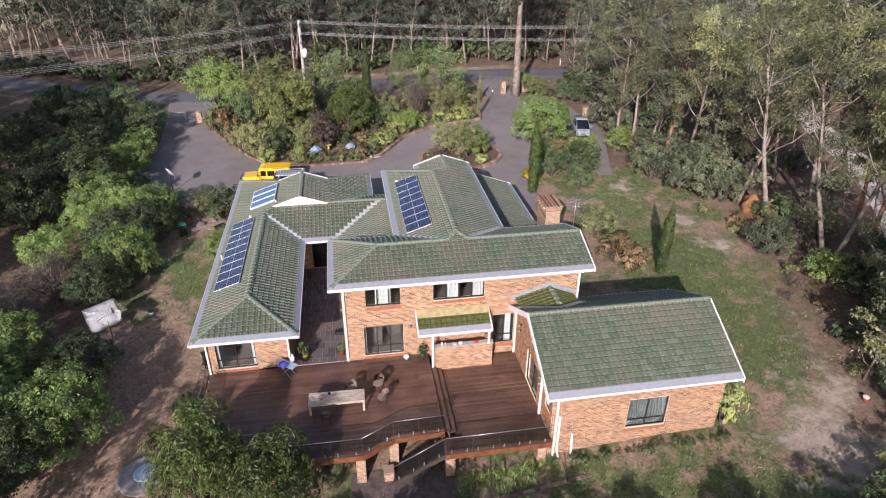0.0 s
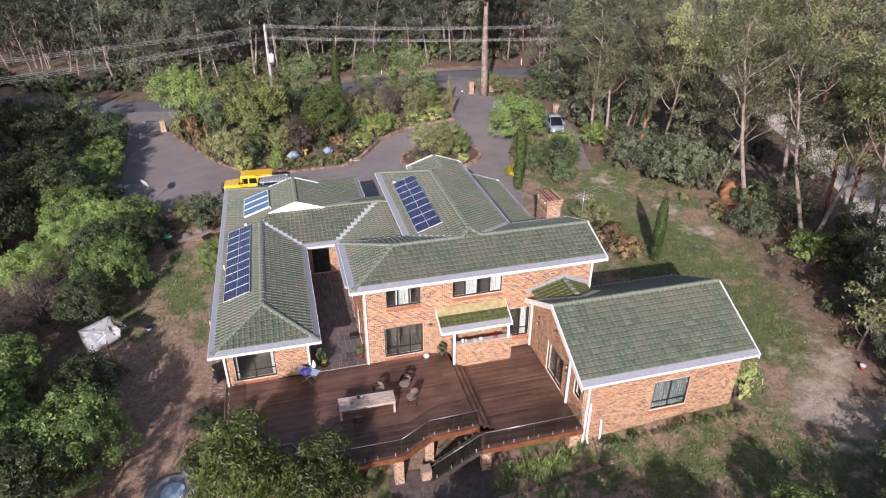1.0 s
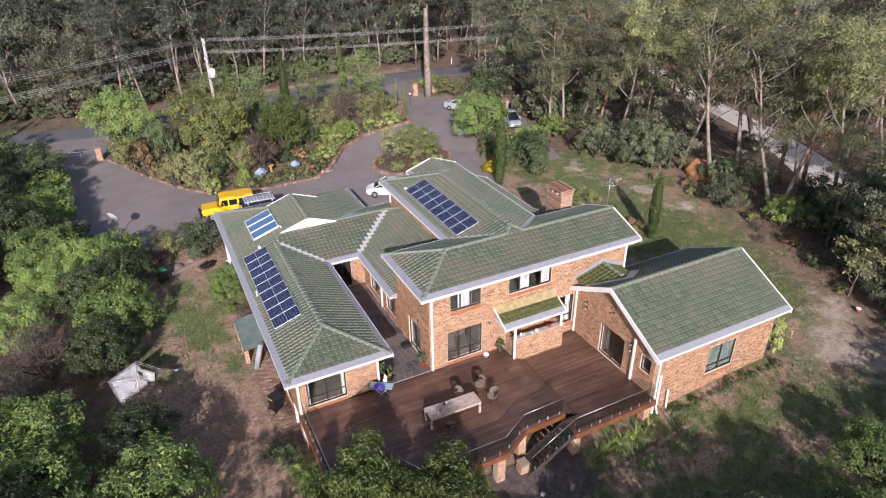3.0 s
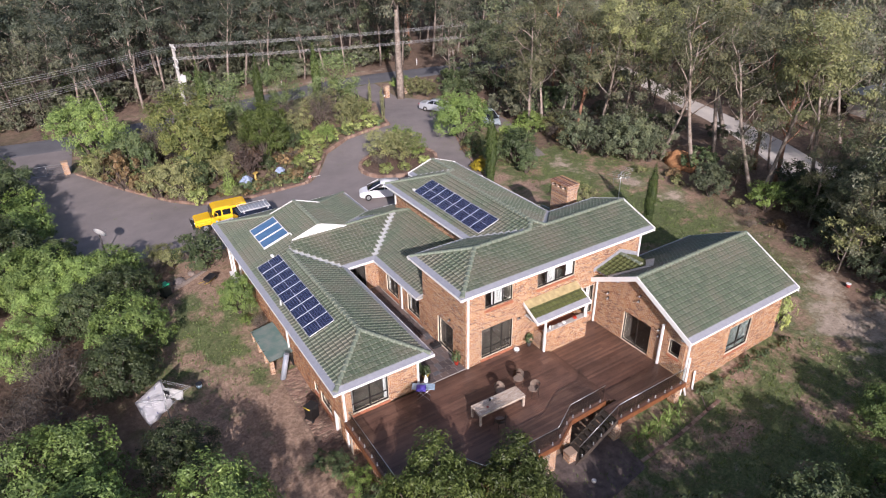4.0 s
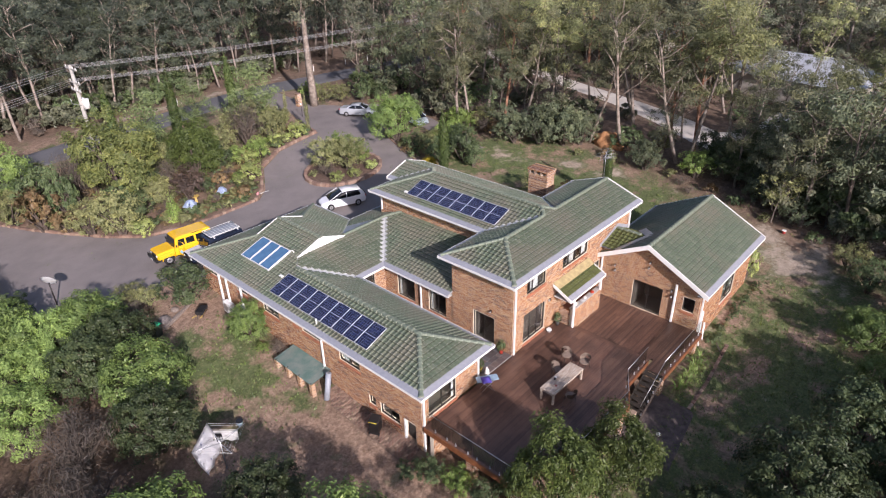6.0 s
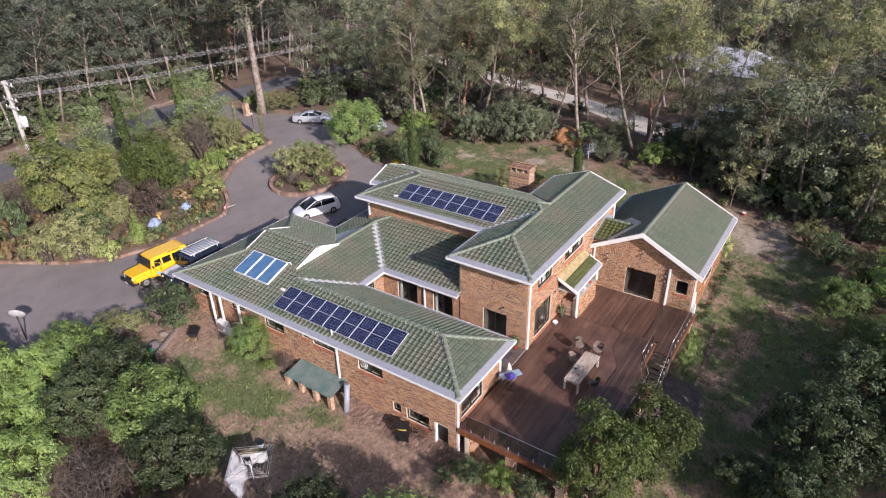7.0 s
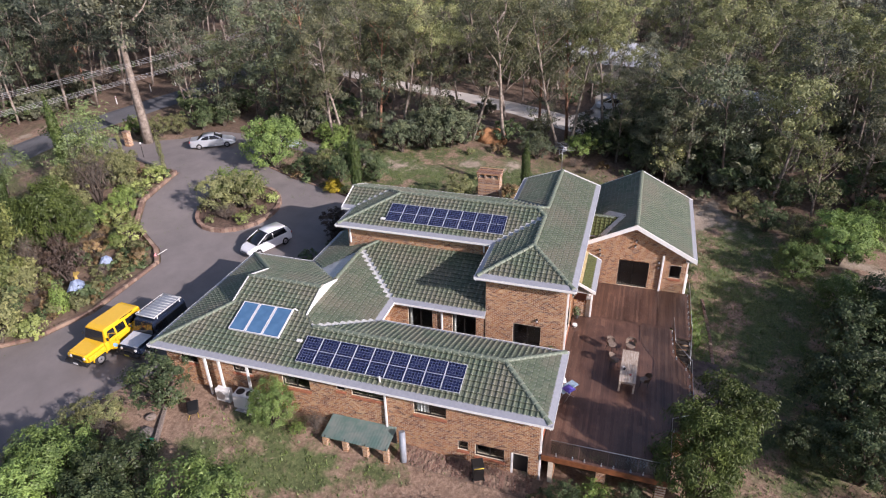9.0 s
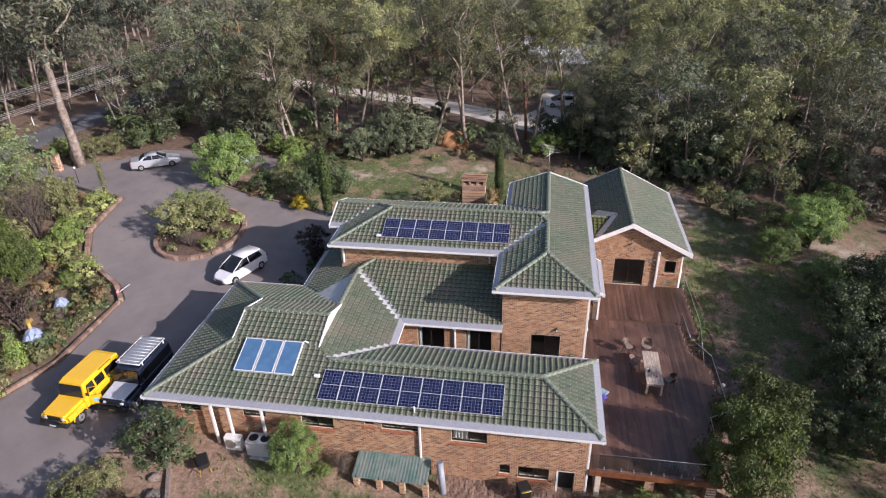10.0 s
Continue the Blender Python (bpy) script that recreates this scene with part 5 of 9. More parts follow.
UNDER = [shrub_meshes(21, 3.2, 4.2, 2300, 0.37, LEAF_OLIVE_WILD, BARK_DARK, corners=3), shrub_meshes(22, 2.6, 3.4, 1900, 0.32, LEAF_DEEP, BARK_DARK, corners=3), shrub_meshes(23, 2.4, 3.0, 900, 0.34, LEAF_GREY, BARK_DARK, shape=0.25, shell=0.3)]


def near_lane(x, y):
    road = [(-75, 100), (-45, 80), (-25, 67), (-8, 60.5), (12, 60.3), (28, 61.2), (42, 58.6), (56, 56), (75, 58), (110, 70)]
    grav = [(72, 60), (66, 44), (61, 30), (58.5, 21), (55.5, 13), (52, 6), (49, -2), (48, -12)]
    return min(min(segment_distance(x, y, *a, *b) for a, b in zip(l, l[1:])) - w for l, w in ((road, 5.5), (grav, 3.6)))


def in_clearing(x, y):
    """Whether a place belongs to the garden, the lawns or the ways, where no wild tree stands."""
    north = 69.0 + 0.42 * max(0, -10 - x) - 0.1 * max(0, x - 30)
    if y > north or near_lane(x, y) < 0:
        return near_lane(x, y) < 0
    if x < -10:
        return True
    if -14 < x < 36 and -8 < y < 66 or -40 < x < 26 and -60 < y <= -8:
        return True
    edge = 40.8 if y > 2 else 40.8 - 0.38 * (2 - y) if y > -7 else 37.4 - 0.25 * (-7 - y)
    edge = 38.0 if y > 22 else edge
    return -60 < y < 58 and -14 < x < edge


def by_neighbours(x, y):
    """The yards of the two houses to the east."""
    return 71 < x < 83 and -5 < y < 14 or 54.5 < x < 63.5 and -18.5 < y < -10.5 or 58 < x < 63 and -1 < y < 3.5


def open_woods(x, y):
    """The stretch of tall, bare-stemmed trees before the gravel track."""
    return 39.5 < x < 70 and 0 < y < 40


def mass(spots, kinds, rng, low, high):
    """One set of leaf and stem arrays made of many trees."""
    leaves, stems, faces, tones, base = [], [], [], [], 0
    for x, y, r in spots:
        tr, cr = kinds[int(rng.integers(len(kinds)))]
        s, t = low + (high - low) * rng.random(), rng.random() * 6.28
        rot = np.array(((math.cos(t), -math.sin(t), 0), (math.sin(t), math.cos(t), 0), (0, 0, 1))) * s
        off = np.array((x, y, ground_z(x, y)))
        co = np.empty(len(cr.vertices) * 3, np.float32)
        cr.vertices.foreach_get("co", co)
        leaves.append(co.reshape(-1, 3) @ rot.T + off)
        tones.append(np.full(len(cr.vertices), rng.random(), np.float32))
        co = np.empty(len(tr.vertices) * 3, np.float32)
        tr.vertices.foreach_get("co", co)
        stems.extend((co.reshape(-1, 3) @ rot.T + off).tolist())
        faces.extend([tuple(v + base for v in p.vertices) for p in tr.polygons])
        base += len(tr.vertices)
    return leaves, stems, faces, np.concatenate(tones)


def scatter_forest():
    """Wild trees all round: those near by as single trees, the rest of the woods as one mass."""
    rng = np.random.default_rng(5)
    spots, cells = [], {}
    for attempt in range(42000):
        r, a = 30 + 165 * rng.random() ** 0.8, radians(-78 + 218 * rng.random())
        x, y = 12 + r * math.cos(a), 8 + r * math.sin(a)
        gap = (5.0 if x < 56 else 4.2) if open_woods(x, y) else 3.3 if r < 85 else 4.2
        cx, cy = int(x // 5), int(y // 5)
        near = [q for i in (-1, 0, 1) for j in (-1, 0, 1) for q in cells.get((cx + i, cy + j), ())]
        if any((x - p) ** 2 + (y - q) ** 2 < gap ** 2 for p, q in near):
            continue
        if in_clearing(x, y) or by_neighbours(x, y) or (43 < x < 71 and -8 < y < 7 and rng.random() < 0.62):
            continue
        cells.setdefault((cx, cy), []).append((x, y))
        spots.append((x, y, r))
    spots.sort(key=lambda s: s[2])
    for x, y, r in spots[:290]:
        kind = int(rng.choice(6, p=(0.22, 0.16, 0.2, 0.1, 0.16, 0.16)))
        small = 1.1
        # North of the road, darker-crowned kinds are favoured to stand in for deep shade.
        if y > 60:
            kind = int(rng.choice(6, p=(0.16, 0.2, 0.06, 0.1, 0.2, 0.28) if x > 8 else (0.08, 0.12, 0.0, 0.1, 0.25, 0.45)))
        if open_woods(x, y):
            kind = int(rng.choice((3, 6) if x < 60 and y < 26 else (3, 6, 0, 1, 2)))
        elif x > 26 and y < 0:
            small = 0.68 if 43 < x < 72 and y > -14 else 0.95
            kind = int(rng.choice((0, 2, 6, 6) if x > 43 else (0, 2, 4, 5)))
        if y > 60 and rng.random() < (0.75 if x > 2 else 0.4):
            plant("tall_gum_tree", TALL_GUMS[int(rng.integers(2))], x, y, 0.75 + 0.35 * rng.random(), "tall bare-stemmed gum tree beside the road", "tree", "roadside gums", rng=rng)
            continue
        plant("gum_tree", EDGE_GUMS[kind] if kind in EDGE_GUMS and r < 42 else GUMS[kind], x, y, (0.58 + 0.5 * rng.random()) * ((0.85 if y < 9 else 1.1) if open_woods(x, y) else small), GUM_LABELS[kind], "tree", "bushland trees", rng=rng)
    mid = [q for q in spots[290:] if q[2] < 92 and q[1] < 62]
    north = [q for q in spots[290:] if q[2] < 92 and q[1] >= 62]
    far = [q for q in spots[290:] if q[2] >= 92]
    woods = None
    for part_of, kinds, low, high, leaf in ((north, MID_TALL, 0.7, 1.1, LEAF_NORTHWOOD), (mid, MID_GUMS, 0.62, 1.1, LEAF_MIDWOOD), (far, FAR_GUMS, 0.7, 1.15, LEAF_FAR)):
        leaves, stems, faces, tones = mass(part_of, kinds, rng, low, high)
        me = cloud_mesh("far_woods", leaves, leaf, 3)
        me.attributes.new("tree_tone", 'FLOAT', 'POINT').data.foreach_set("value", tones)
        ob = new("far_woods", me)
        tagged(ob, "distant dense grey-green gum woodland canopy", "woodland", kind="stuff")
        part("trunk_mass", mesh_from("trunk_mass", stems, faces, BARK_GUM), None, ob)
    for i in range(110):
        x = -45 + 85 * rng.random()
        y = 67.5 + 0.42 * max(0, -10 - x) - 0.1 * max(0, x - 30) + 4.5 * rng.random()
        kind = int(rng.choice(3, p=(0.5, 0.3, 0.2)))
        plant("undergrowth_shrub", UNDER[kind], x, y, 0.5 + 0.6 * rng.random(), ("olive scrubby bush beside the road", "dark green undergrowth bush beside the road", "dry grey twiggy bush beside the road")[kind], "shrub", "roadside undergrowth", rng=rng)
    n = 0
    while n < 160:
        r, a = 29 + 50 * rng.random() ** 1.3, radians(-78 + 218 * rng.random())
        x, y = 12 + r * math.cos(a), 8 + r * math.sin(a)
        if in_clearing(x, y) or by_neighbours(x, y):
            continue
        n += 1
        low = 0.42 if open_woods(x, y) and x > 45 else 1.0
        kind = int(rng.choice(3, p=(0.45, 0.35, 0.2)))
        plant("undergrowth_shrub", UNDER[kind], x, y, (0.7 + 0.8 * rng.random()) * low, ("olive scrubby bush among gum trees", "dark green undergrowth bush on leaf litter", "dry grey twiggy bush on leaf litter")[kind], "shrub", "bushland undergrowth", rng=rng)


GUM_LABELS = ("gum tree with pale trunk and grey-green crown", "tall gum tree with reddish bark and open crown", "young gum tree with yellow-green leaf clumps", "slender gum tree with sparse grey-green crown", "low dark-barked wattle with dense olive crown", "dark-barked wattle with dark green crown", "high-crowned gum tree with slim trunk and yellow-green leaves")
# Darkened copy of the woodland leaves, with the north side's shade in its colour.
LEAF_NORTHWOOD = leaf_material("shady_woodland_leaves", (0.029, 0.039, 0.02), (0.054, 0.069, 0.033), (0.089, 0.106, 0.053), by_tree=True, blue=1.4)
LEAF_MIDWOOD = leaf_material("woodland_leaves", (0.077, 0.089, 0.043), (0.148, 0.162, 0.077), (0.241, 0.254, 0.128), by_tree=True, blue=1.4)
LEAF_FAR = leaf_material("far_gum_leaves", (0.1, 0.098, 0.055), (0.187, 0.182, 0.095), (0.299, 0.284, 0.153), by_tree=True, blue=1.4)
scatter_forest()

# unseen tall gums, added outside the fence to the west and south to cast shade
frng = np.random.default_rng(31)
for i in range(20):
    if i < 16:
        y = 10 + 3.3 * i + frng.normal()
        x = -22.5 - 0.36 * max(0, y - 20) - (5 * frng.random() if i % 2 else 0)
    else:
        x, y = -10 + 4.0 * (i - 16) + frng.normal(), -38.5 + 1.2 * frng.normal()
    plant("tall_gum_tree", TALL_GUMS[i % 2], x, y, 0.85 + 0.15 * frng.random(), "unseen tall gum tree added outside the fence to cast shade", "tree", "boundary gums", rng=frng)
# unseen wattles, added to throw shade over the south-west yard
for i, x, y, h in ((5, -10.0, -13.5, 0.85), (5, -13.8, -10.8, 0.85), (4, -8.6, -17.0, 1.0), (5, -17.0, -14.0, 0.9)):
    plant("gum_tree", GUMS[i], x, y, h, "unseen dark wattle added south-west of the yard to cast shade", "tree", "boundary gums", rng=frng)
# more unseen wattles, added to shade the north-west woods
for i in range(14):
    x, y = -31 - 1.5 * i - 2 * frng.random(), 34 + 1.9 * i + 5 * (i % 2)
    plant("gum_tree", GUMS[4 + i % 2], x, y, 1.25 + 0.2 * frng.random(), "unseen dense wattle added beyond the fence to cast shade", "tree", "boundary gums", rng=frng)

# ---- trim on the house ----
def downpipe(x, y, z0, z1, out, parent=house):
    o = Vector((*out, 0))
    bm = bmesh.new()
    add_box(bm, x - 0.05, x + 0.05, y - 0.05, y + 0.05, z0, z1, 0.01)
    add_tube(bm, [Vector((x, y, z1 - 0.02)), Vector((x, y, z1 + 0.08)) + o * 0.1, Vector((x, y, z1 + 0.2)) + o * 0.42], 0.045, 6)
    part("downpipe", bm, WHITE, parent, "white downpipe")


for x, y, z0, z1, out in ((5.12, 0.59, 0.0, 2.1, (0, -1)), (0.7, 0.57, -2.6, 2.1, (0, -1)), (0.55, 8.7, -1.6, 2.1, (-1, 0)), (8.4, 0.53, 0.0, 4.85, (0, -1)), (21.93, 0.53, 3.0, 4.85, (0, -1)),
                          (18.27, 0.42, -0.45, 2.75, (-1, 0)), (18.6, -6.53, -2.4, 2.1, (0, -1)), (12.25, 15.8, 3.7, 4.85, (-1, 0)), (12.2, 6.4, 4.3, 4.85, (-1, 0)), (8.27, 8.05, 0.0, 2.1, (-1, 0))):
    downpipe(x, y, z0, z1, out)
part("downpipe", box(18.2, 18.32, -4.93, -4.79, -0.45, 2.4, 0.02), WHITE, house, "white boxed downpipe")
for y in (19.3, 18.4, 16.6):
    part("post", box(0.13, 0.25, y - 0.06, y + 0.06, -0.55, 2.32, 0.01), WHITE, house, "white verandah post")
for x in (11.25, 15.3):
    part("post", box(x, x + 0.14, 18.0, 18.14, -0.3, 2.32, 0.01), WHITE, house, "white porch post")
# vent pipes on the roof
for x, y, z in ((0.55, 8.9, 2.62),):
    part("vent_pipe", tube([(x, y, z), (x, y, z + 0.42)], 0.045, 8), WHITE, house, "white vent pipe")

# chimney
chim = hpart("chimney", "red brick chimney with three flue openings")
part("chimney_shaft", box(22.15, 23.1, 7.7, 9.35, -0.3, 5.25), BRICK_Y, chim)
part("chimney_face", box(22.12, 23.13, 7.67, 9.38, 2.0, 5.2), BRICK_X, chim)
bm = bmesh.new()
for y0, y1 in ((7.62, 7.8), (8.15, 8.3), (8.72, 8.87), (9.25, 9.43)):
    add_box(bm, 22.07, 23.18, y0, y1, 5.2, 5.5)
part("flue_brickwork", bm, BRICK_Y, chim)
part("flue_back", box(22.55, 22.7, 7.8, 9.25, 5.2, 5.5), BLACK, chim)
part("cap", box(22.02, 23.23, 7.57, 9.48, 5.5, 5.66, 0.02), BRICK_X, chim)

# aerial
aerial = thing("tv_aerial", (22.2, 3.0, 6.2), "thin metal television aerial on the roof ridge", "aerial")
part("mast", tube([(0, 0, -0.1), (0, 0, 2.1)], 0.02, 6), GALV, aerial)
part("boom", tube([(-0.6, -0.25, 1.95), (1.0, 0.4, 2.0)], 0.014, 5), GALV, aerial)
part("boom", tube([(-0.5, 0.2, 1.6), (0.6, -0.25, 1.6)], 0.012, 5), GALV, aerial)
for i in range(7):
    f = i / 6
    c = Vector((-0.6 + 1.6 * f, -0.25 + 0.65 * f, 1.955 + 0.04 * f))
    w = 0.75 - 0.35 * f
    part("element", tube([c + Vector((0.38, -0.92, 0)) * w, c - Vector((0.38, -0.92, 0)) * w], 0.008, 4), GALV, aerial)
for i in range(4):
    c = Vector((-0.45 + 0.3 * i, 0.18 - 0.12 * i, 1.6))
    part("element", tube([c + Vector((0, 0, 0.3)), c - Vector((0, 0, 0.3))], 0.008, 4), GALV, aerial)


# ---- solar ----
def cell_material():
    k = Mat("solar_cells", 0.12)
    uv = k.coords("Object")
    n = k.t.nodes.new("ShaderNodeTexBrick")
    n.offset = 0.0
    for key, v in (("Scale", 1.0), ("Brick Width", 0.162), ("Row Height", 0.162), ("Mortar Size", 0.006), ("Mortar Smooth", 0.0)):
        n.inputs[key].default_value = v
    n.inputs["Color1"].default_value, n.inputs["Color2"].default_value = (0.008, 0.011, 0.04, 1), (0.012, 0.016, 0.055, 1)
    n.inputs["Mortar"].default_value = (0.16, 0.18, 0.26, 1)
    k.t.links.new(uv, n.inputs["Vector"])
    k.color(n.outputs["Color"])
    k.b.inputs["Coat Weight"].default_value = 0.5
    return k.m


CELLS = cell_material()
PANEL_EDGE = plain("aluminium_edge", (0.74, 0.75, 0.77), 0.4, 0.15)


def roof_frame(x, y, z, slope_x):
    """A pose on a roof that rises with x: local x up the slope, local y north."""
    a = math.atan(slope_x)
    m = Matrix(((math.cos(a), 0, -math.sin(a)), (0, 1, 0), (math.sin(a), 0, math.cos(a)))).to_4x4()
    m.translation = (x, y, z)
    return m


def solar_panel(m, group):
    ob = new("solar_panel")
    ob.matrix_world = m
    tagged(ob, "dark blue photovoltaic panel with silver edge on tiled roof", "solar panel", group)
    c = part("cell_sheet", box(0.013, 1.637, 0.013, 0.977, 0.02, 0.036), CELLS, ob)
    for q in ((0, 1.65, 0, 0.013), (0, 1.65, 0.977, 0.99), (0, 0.013, 0.013, 0.977), (1.637, 1.65, 0.013, 0.977), (0.818, 0.832, 0.013, 0.977)):
        part("edge", box(q[0], q[1], q[2], q[3], 0.0, 0.042), PANEL_EDGE, ob)
    part("clamp", box(0.38, 0.44, -0.02, 0.02, 0.03, 0.06), PANEL_EDGE, ob)
    part("rail", box(0.36, 0.42, 0.0, 1.01, -0.06, -0.005), PANEL_EDGE, ob)
    part("rail", box(1.2, 1.26, 0.0, 1.01, -0.06, -0.005), PANEL_EDGE, ob)
    return ob


first = solar_panel(roof_frame(0.68, 4.72, zl(0.68) + 0.13, K_LOW), "solar panels on the roofs")
for i in range(1, 9):
    copy_thing(first, roof_frame(0.68, 4.72 + 1.01 * i, zl(0.68) + 0.13, K_LOW))
for i in range(8):
    copy_thing(first, roof_frame(12.46, 5.27 + 1.0 * i, zu(12.46 - 11.68) + 0.13, K_LOW))
part("isolator", box(1.8, 1.98, 14.0, 14.3, zl(1.8) + 0.08, zl(1.8) + 0.2, 0.02), WHITE, house)
part("isolator", box(12.5, 12.7, 13.3, 13.6, zu(0.85) + 0.08, zu(0.85) + 0.2, 0.02), WHITE, house)


def collector_material():
    k = Mat("sky_tinted_absorber", 0.15)
    # Blue base has part of the sky's reflection mixed into it.
    k.color(k.ramp(k.noise(1.5), [(0.3, (0.055, 0.135, 0.25)), (0.7, (0.095, 0.2, 0.34))]))
    k.b.inputs["Coat Weight"].default_value = 0.8
    return k.m


COLLECTOR = collector_material()


def water_collector(i):
    ob = new("water_heater_panel")
    ob.matrix_world = roof_frame(1.75, 15.38 + 1.08 * i, zl(1.75) + 0.14, K_LOW)
    tagged(ob, "pale blue glazed solar hot-water collector on tiled roof", "solar panel", "hot-water collectors")
    part("glazing", box(0.05, 1.93, 0.05, 0.97, 0.03, 0.075), COLLECTOR, ob)
    for q in ((0, 1.98, 0, 0.05), (0, 1.98, 0.97, 1.02), (0, 0.05, 0.05, 0.97), (1.93, 1.98, 0.05, 0.97)):
        part("casing", box(q[0], q[1], q[2], q[3], -0.05, 0.09, 0.006), PANEL_EDGE, ob)
    return ob


for i in range(3):
    water_collector(i)
heater_pipe = thing("copper_pipe", (3.6, 15.4, zl(3.6)), "short insulated pipe beside hot-water collector", "pipe")
part("pipe", tube([(0, 0, 0.2), (0.1, -0.1, 0.2), (0.12, -0.25, 0.05)], 0.04, 6), WHITE, heater_pipe)


# ---- deck ----
def deck_material():
    k = Mat("oiled_deck_boards", 0.42)
    r = piece_random(k)
    c = k.ramp(r, [(0.0, (0.068, 0.033, 0.024)), (0.5, (0.108, 0.055, 0.039)), (1.0, (0.16, 0.089, 0.063))])
    p = k.t.nodes.new("ShaderNodeNewGeometry").outputs["Position"]
    mp = k.node("ShaderNodeMapping")
    mp.inputs["Scale"].default_value = (1.0, 14.0, 1.0)
    k.t.links.new(p, mp.inputs[0])
    g = k.noise(2.2, 6.0, 0.7, vec=mp.outputs[0])
    c = k.mix(k.ramp(g, [(0.35, (0, 0, 0)), (0.75, (0.6, 0.6, 0.6))]), c, (0.19, 0.12, 0.088))
    worn = k.ramp(k.noise(0.5, 5.0, vec=p), [(0.4, (0.72, 0.72, 0.72)), (0.65, (1.2, 1.17, 1.12))])
    k.color(k.mix(1.0, c, worn, 'MULTIPLY'))
    k.bump(g, 0.3, 0.006)
    return k.m


DECK = deck_material()
BEAM = plain("orange_stained_timber", (0.2, 0.075, 0.03), 0.55, vary=0.4, scale=3.0)
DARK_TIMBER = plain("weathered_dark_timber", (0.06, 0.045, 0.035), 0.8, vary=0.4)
deck = thing("timber_deck", (0, 0, 0), "large red-brown oiled timber deck on brick piers", "deck")


def boards(outline, z, rng, pitch=0.142, gap=0.006):
    """Deck boards that run along x, cut to the outline, with staggered butt joints."""
    ys = [p[1] for p in outline]
    y = min(ys)
    while y < max(ys) - 0.01:
        mid = y + pitch / 2
        cuts = []
        n = len(outline)
        for i in range(n):
            (ax, ay), (bx, by) = outline[i], outline[(i + 1) % n]
            if (ay > mid) != (by > mid):
                cuts.append(ax + (bx - ax) * (mid - ay) / (by - ay))
        cuts.sort()
        for a, b in zip(cuts[::2], cuts[1::2]):
            x = a
            while x < b - 0.05:
                e = min(b, x + 1.8 + 3.6 * rng.random())
                if b - e < 0.4:
                    e = b
                lift = 0.002 * rng.random()
                q = ((x + 0.003, y + gap / 2, z + lift), (e - 0.003, y + gap / 2, z + lift), (e - 0.003, y + pitch - gap / 2, z + lift), (x + 0.003, y + pitch - gap / 2, z + lift),
                                                (x + 0.003, y + gap / 2, z - 0.03), (e - 0.003, y + gap / 2, z - 0.03), (e - 0.003, y + pitch - gap / 2, z - 0.03), (x + 0.003, y + pitch - gap / 2, z - 0.03))
                part("board", mesh_from("board", q, BRICK_FACES, DECK), None, deck)
                x = e
        y += pitch


drng = random.Random(3)
UPPER = [(0.62, -5.5), (3.9, -5.62), (4.5, -6.65), (8.9, -6.72), (10.5, -5.86), (13.05, -5.78), (13.05, 0.58), (0.62, 0.58)]
LOWER = [(12.9, -6.9), (18.33, -6.9), (18.33, 0.55), (13.95, 0.55), (13.95, -5.78), (12.9, -5.78)]
boards(UPPER, 0.0, drng)
boards(LOWER, -0.45, drng)
for i in range(2):
    z = -0.15 * (i + 1)
    x = 13.05 + 0.3 * i
    part("step", box(x, x + 0.32, -5.6, -0.5 if i else -0.4, z - 0.035, z), DECK, deck)
# Risers in dark timber, their colour standing for the shaded bands between treads.
for i in range(3):
    x = 13.05 + 0.3 * i
    part("riser", box(x - 0.012, x + 0.012, -5.6, -0.45, -0.15 * (i + 1), -0.15 * i - 0.036), DARK_TIMBER, deck)
part("step", box(13.65, 13.97, -5.6, -0.5, -0.485, -0.452), DECK, deck)


def edge_beam(a, b, z, depth=0.3):
    d = Vector((b[0] - a[0], b[1] - a[1], 0))
    L = d.length
    m = Matrix.Translation((a[0], a[1], 0)) @ Matrix.Rotation(math.atan2(d.y, d.x), 4, 'Z')
    part("edge_beam", box(0, L, -0.055, -0.004, z - depth, z + 0.012, 0.004, m), BEAM, deck, "orange-stained edge beam")


ring = UPPER[:6]
edge_beam((0.6, 0.5), (0.6, -5.55), 0.0)
for a, b in zip(ring, ring[1:]):
    edge_beam(a, b, 0.0)
edge_beam((12.9, -6.9), (18.33, -6.9), -0.45)
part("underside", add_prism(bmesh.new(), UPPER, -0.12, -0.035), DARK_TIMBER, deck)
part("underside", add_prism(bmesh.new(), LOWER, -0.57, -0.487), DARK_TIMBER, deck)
for x, y, z in ((8.75, -6.3, -0.3), (10.45, -5.55, -0.3), (13.2, -6.55, -0.75), (17.9, -6.6, -0.75), (4.6, -6.2, -0.3), (0.95, -5.2, -0.3), (1.0, -2.4, -0.3), (4.6, -2.8, -0.3), (8.7, -2.8, -0.3)):
    part("pier", box(x - 0.23, x + 0.23, y - 0.23, y + 0.23, -2.9, z, 0.01), BRICK_X, deck, "square brick pier")
wall("under_wall", 'x', -0.1, 0.65, 13.0, -2.6, -0.15, parent=deck)

# stair to the ground
stair = thing("deck_stair", (12.9, -6.35, -0.45), "dark timber stair down from the deck to paving", "stair")
for i in range(10):
    part("tread", box(-0.29 * (i + 1), -0.29 * i + 0.02, -0.5, 0.5, -0.17 * (i + 1) - 0.04, -0.17 * (i + 1), 0.006), DARK_TIMBER, stair)
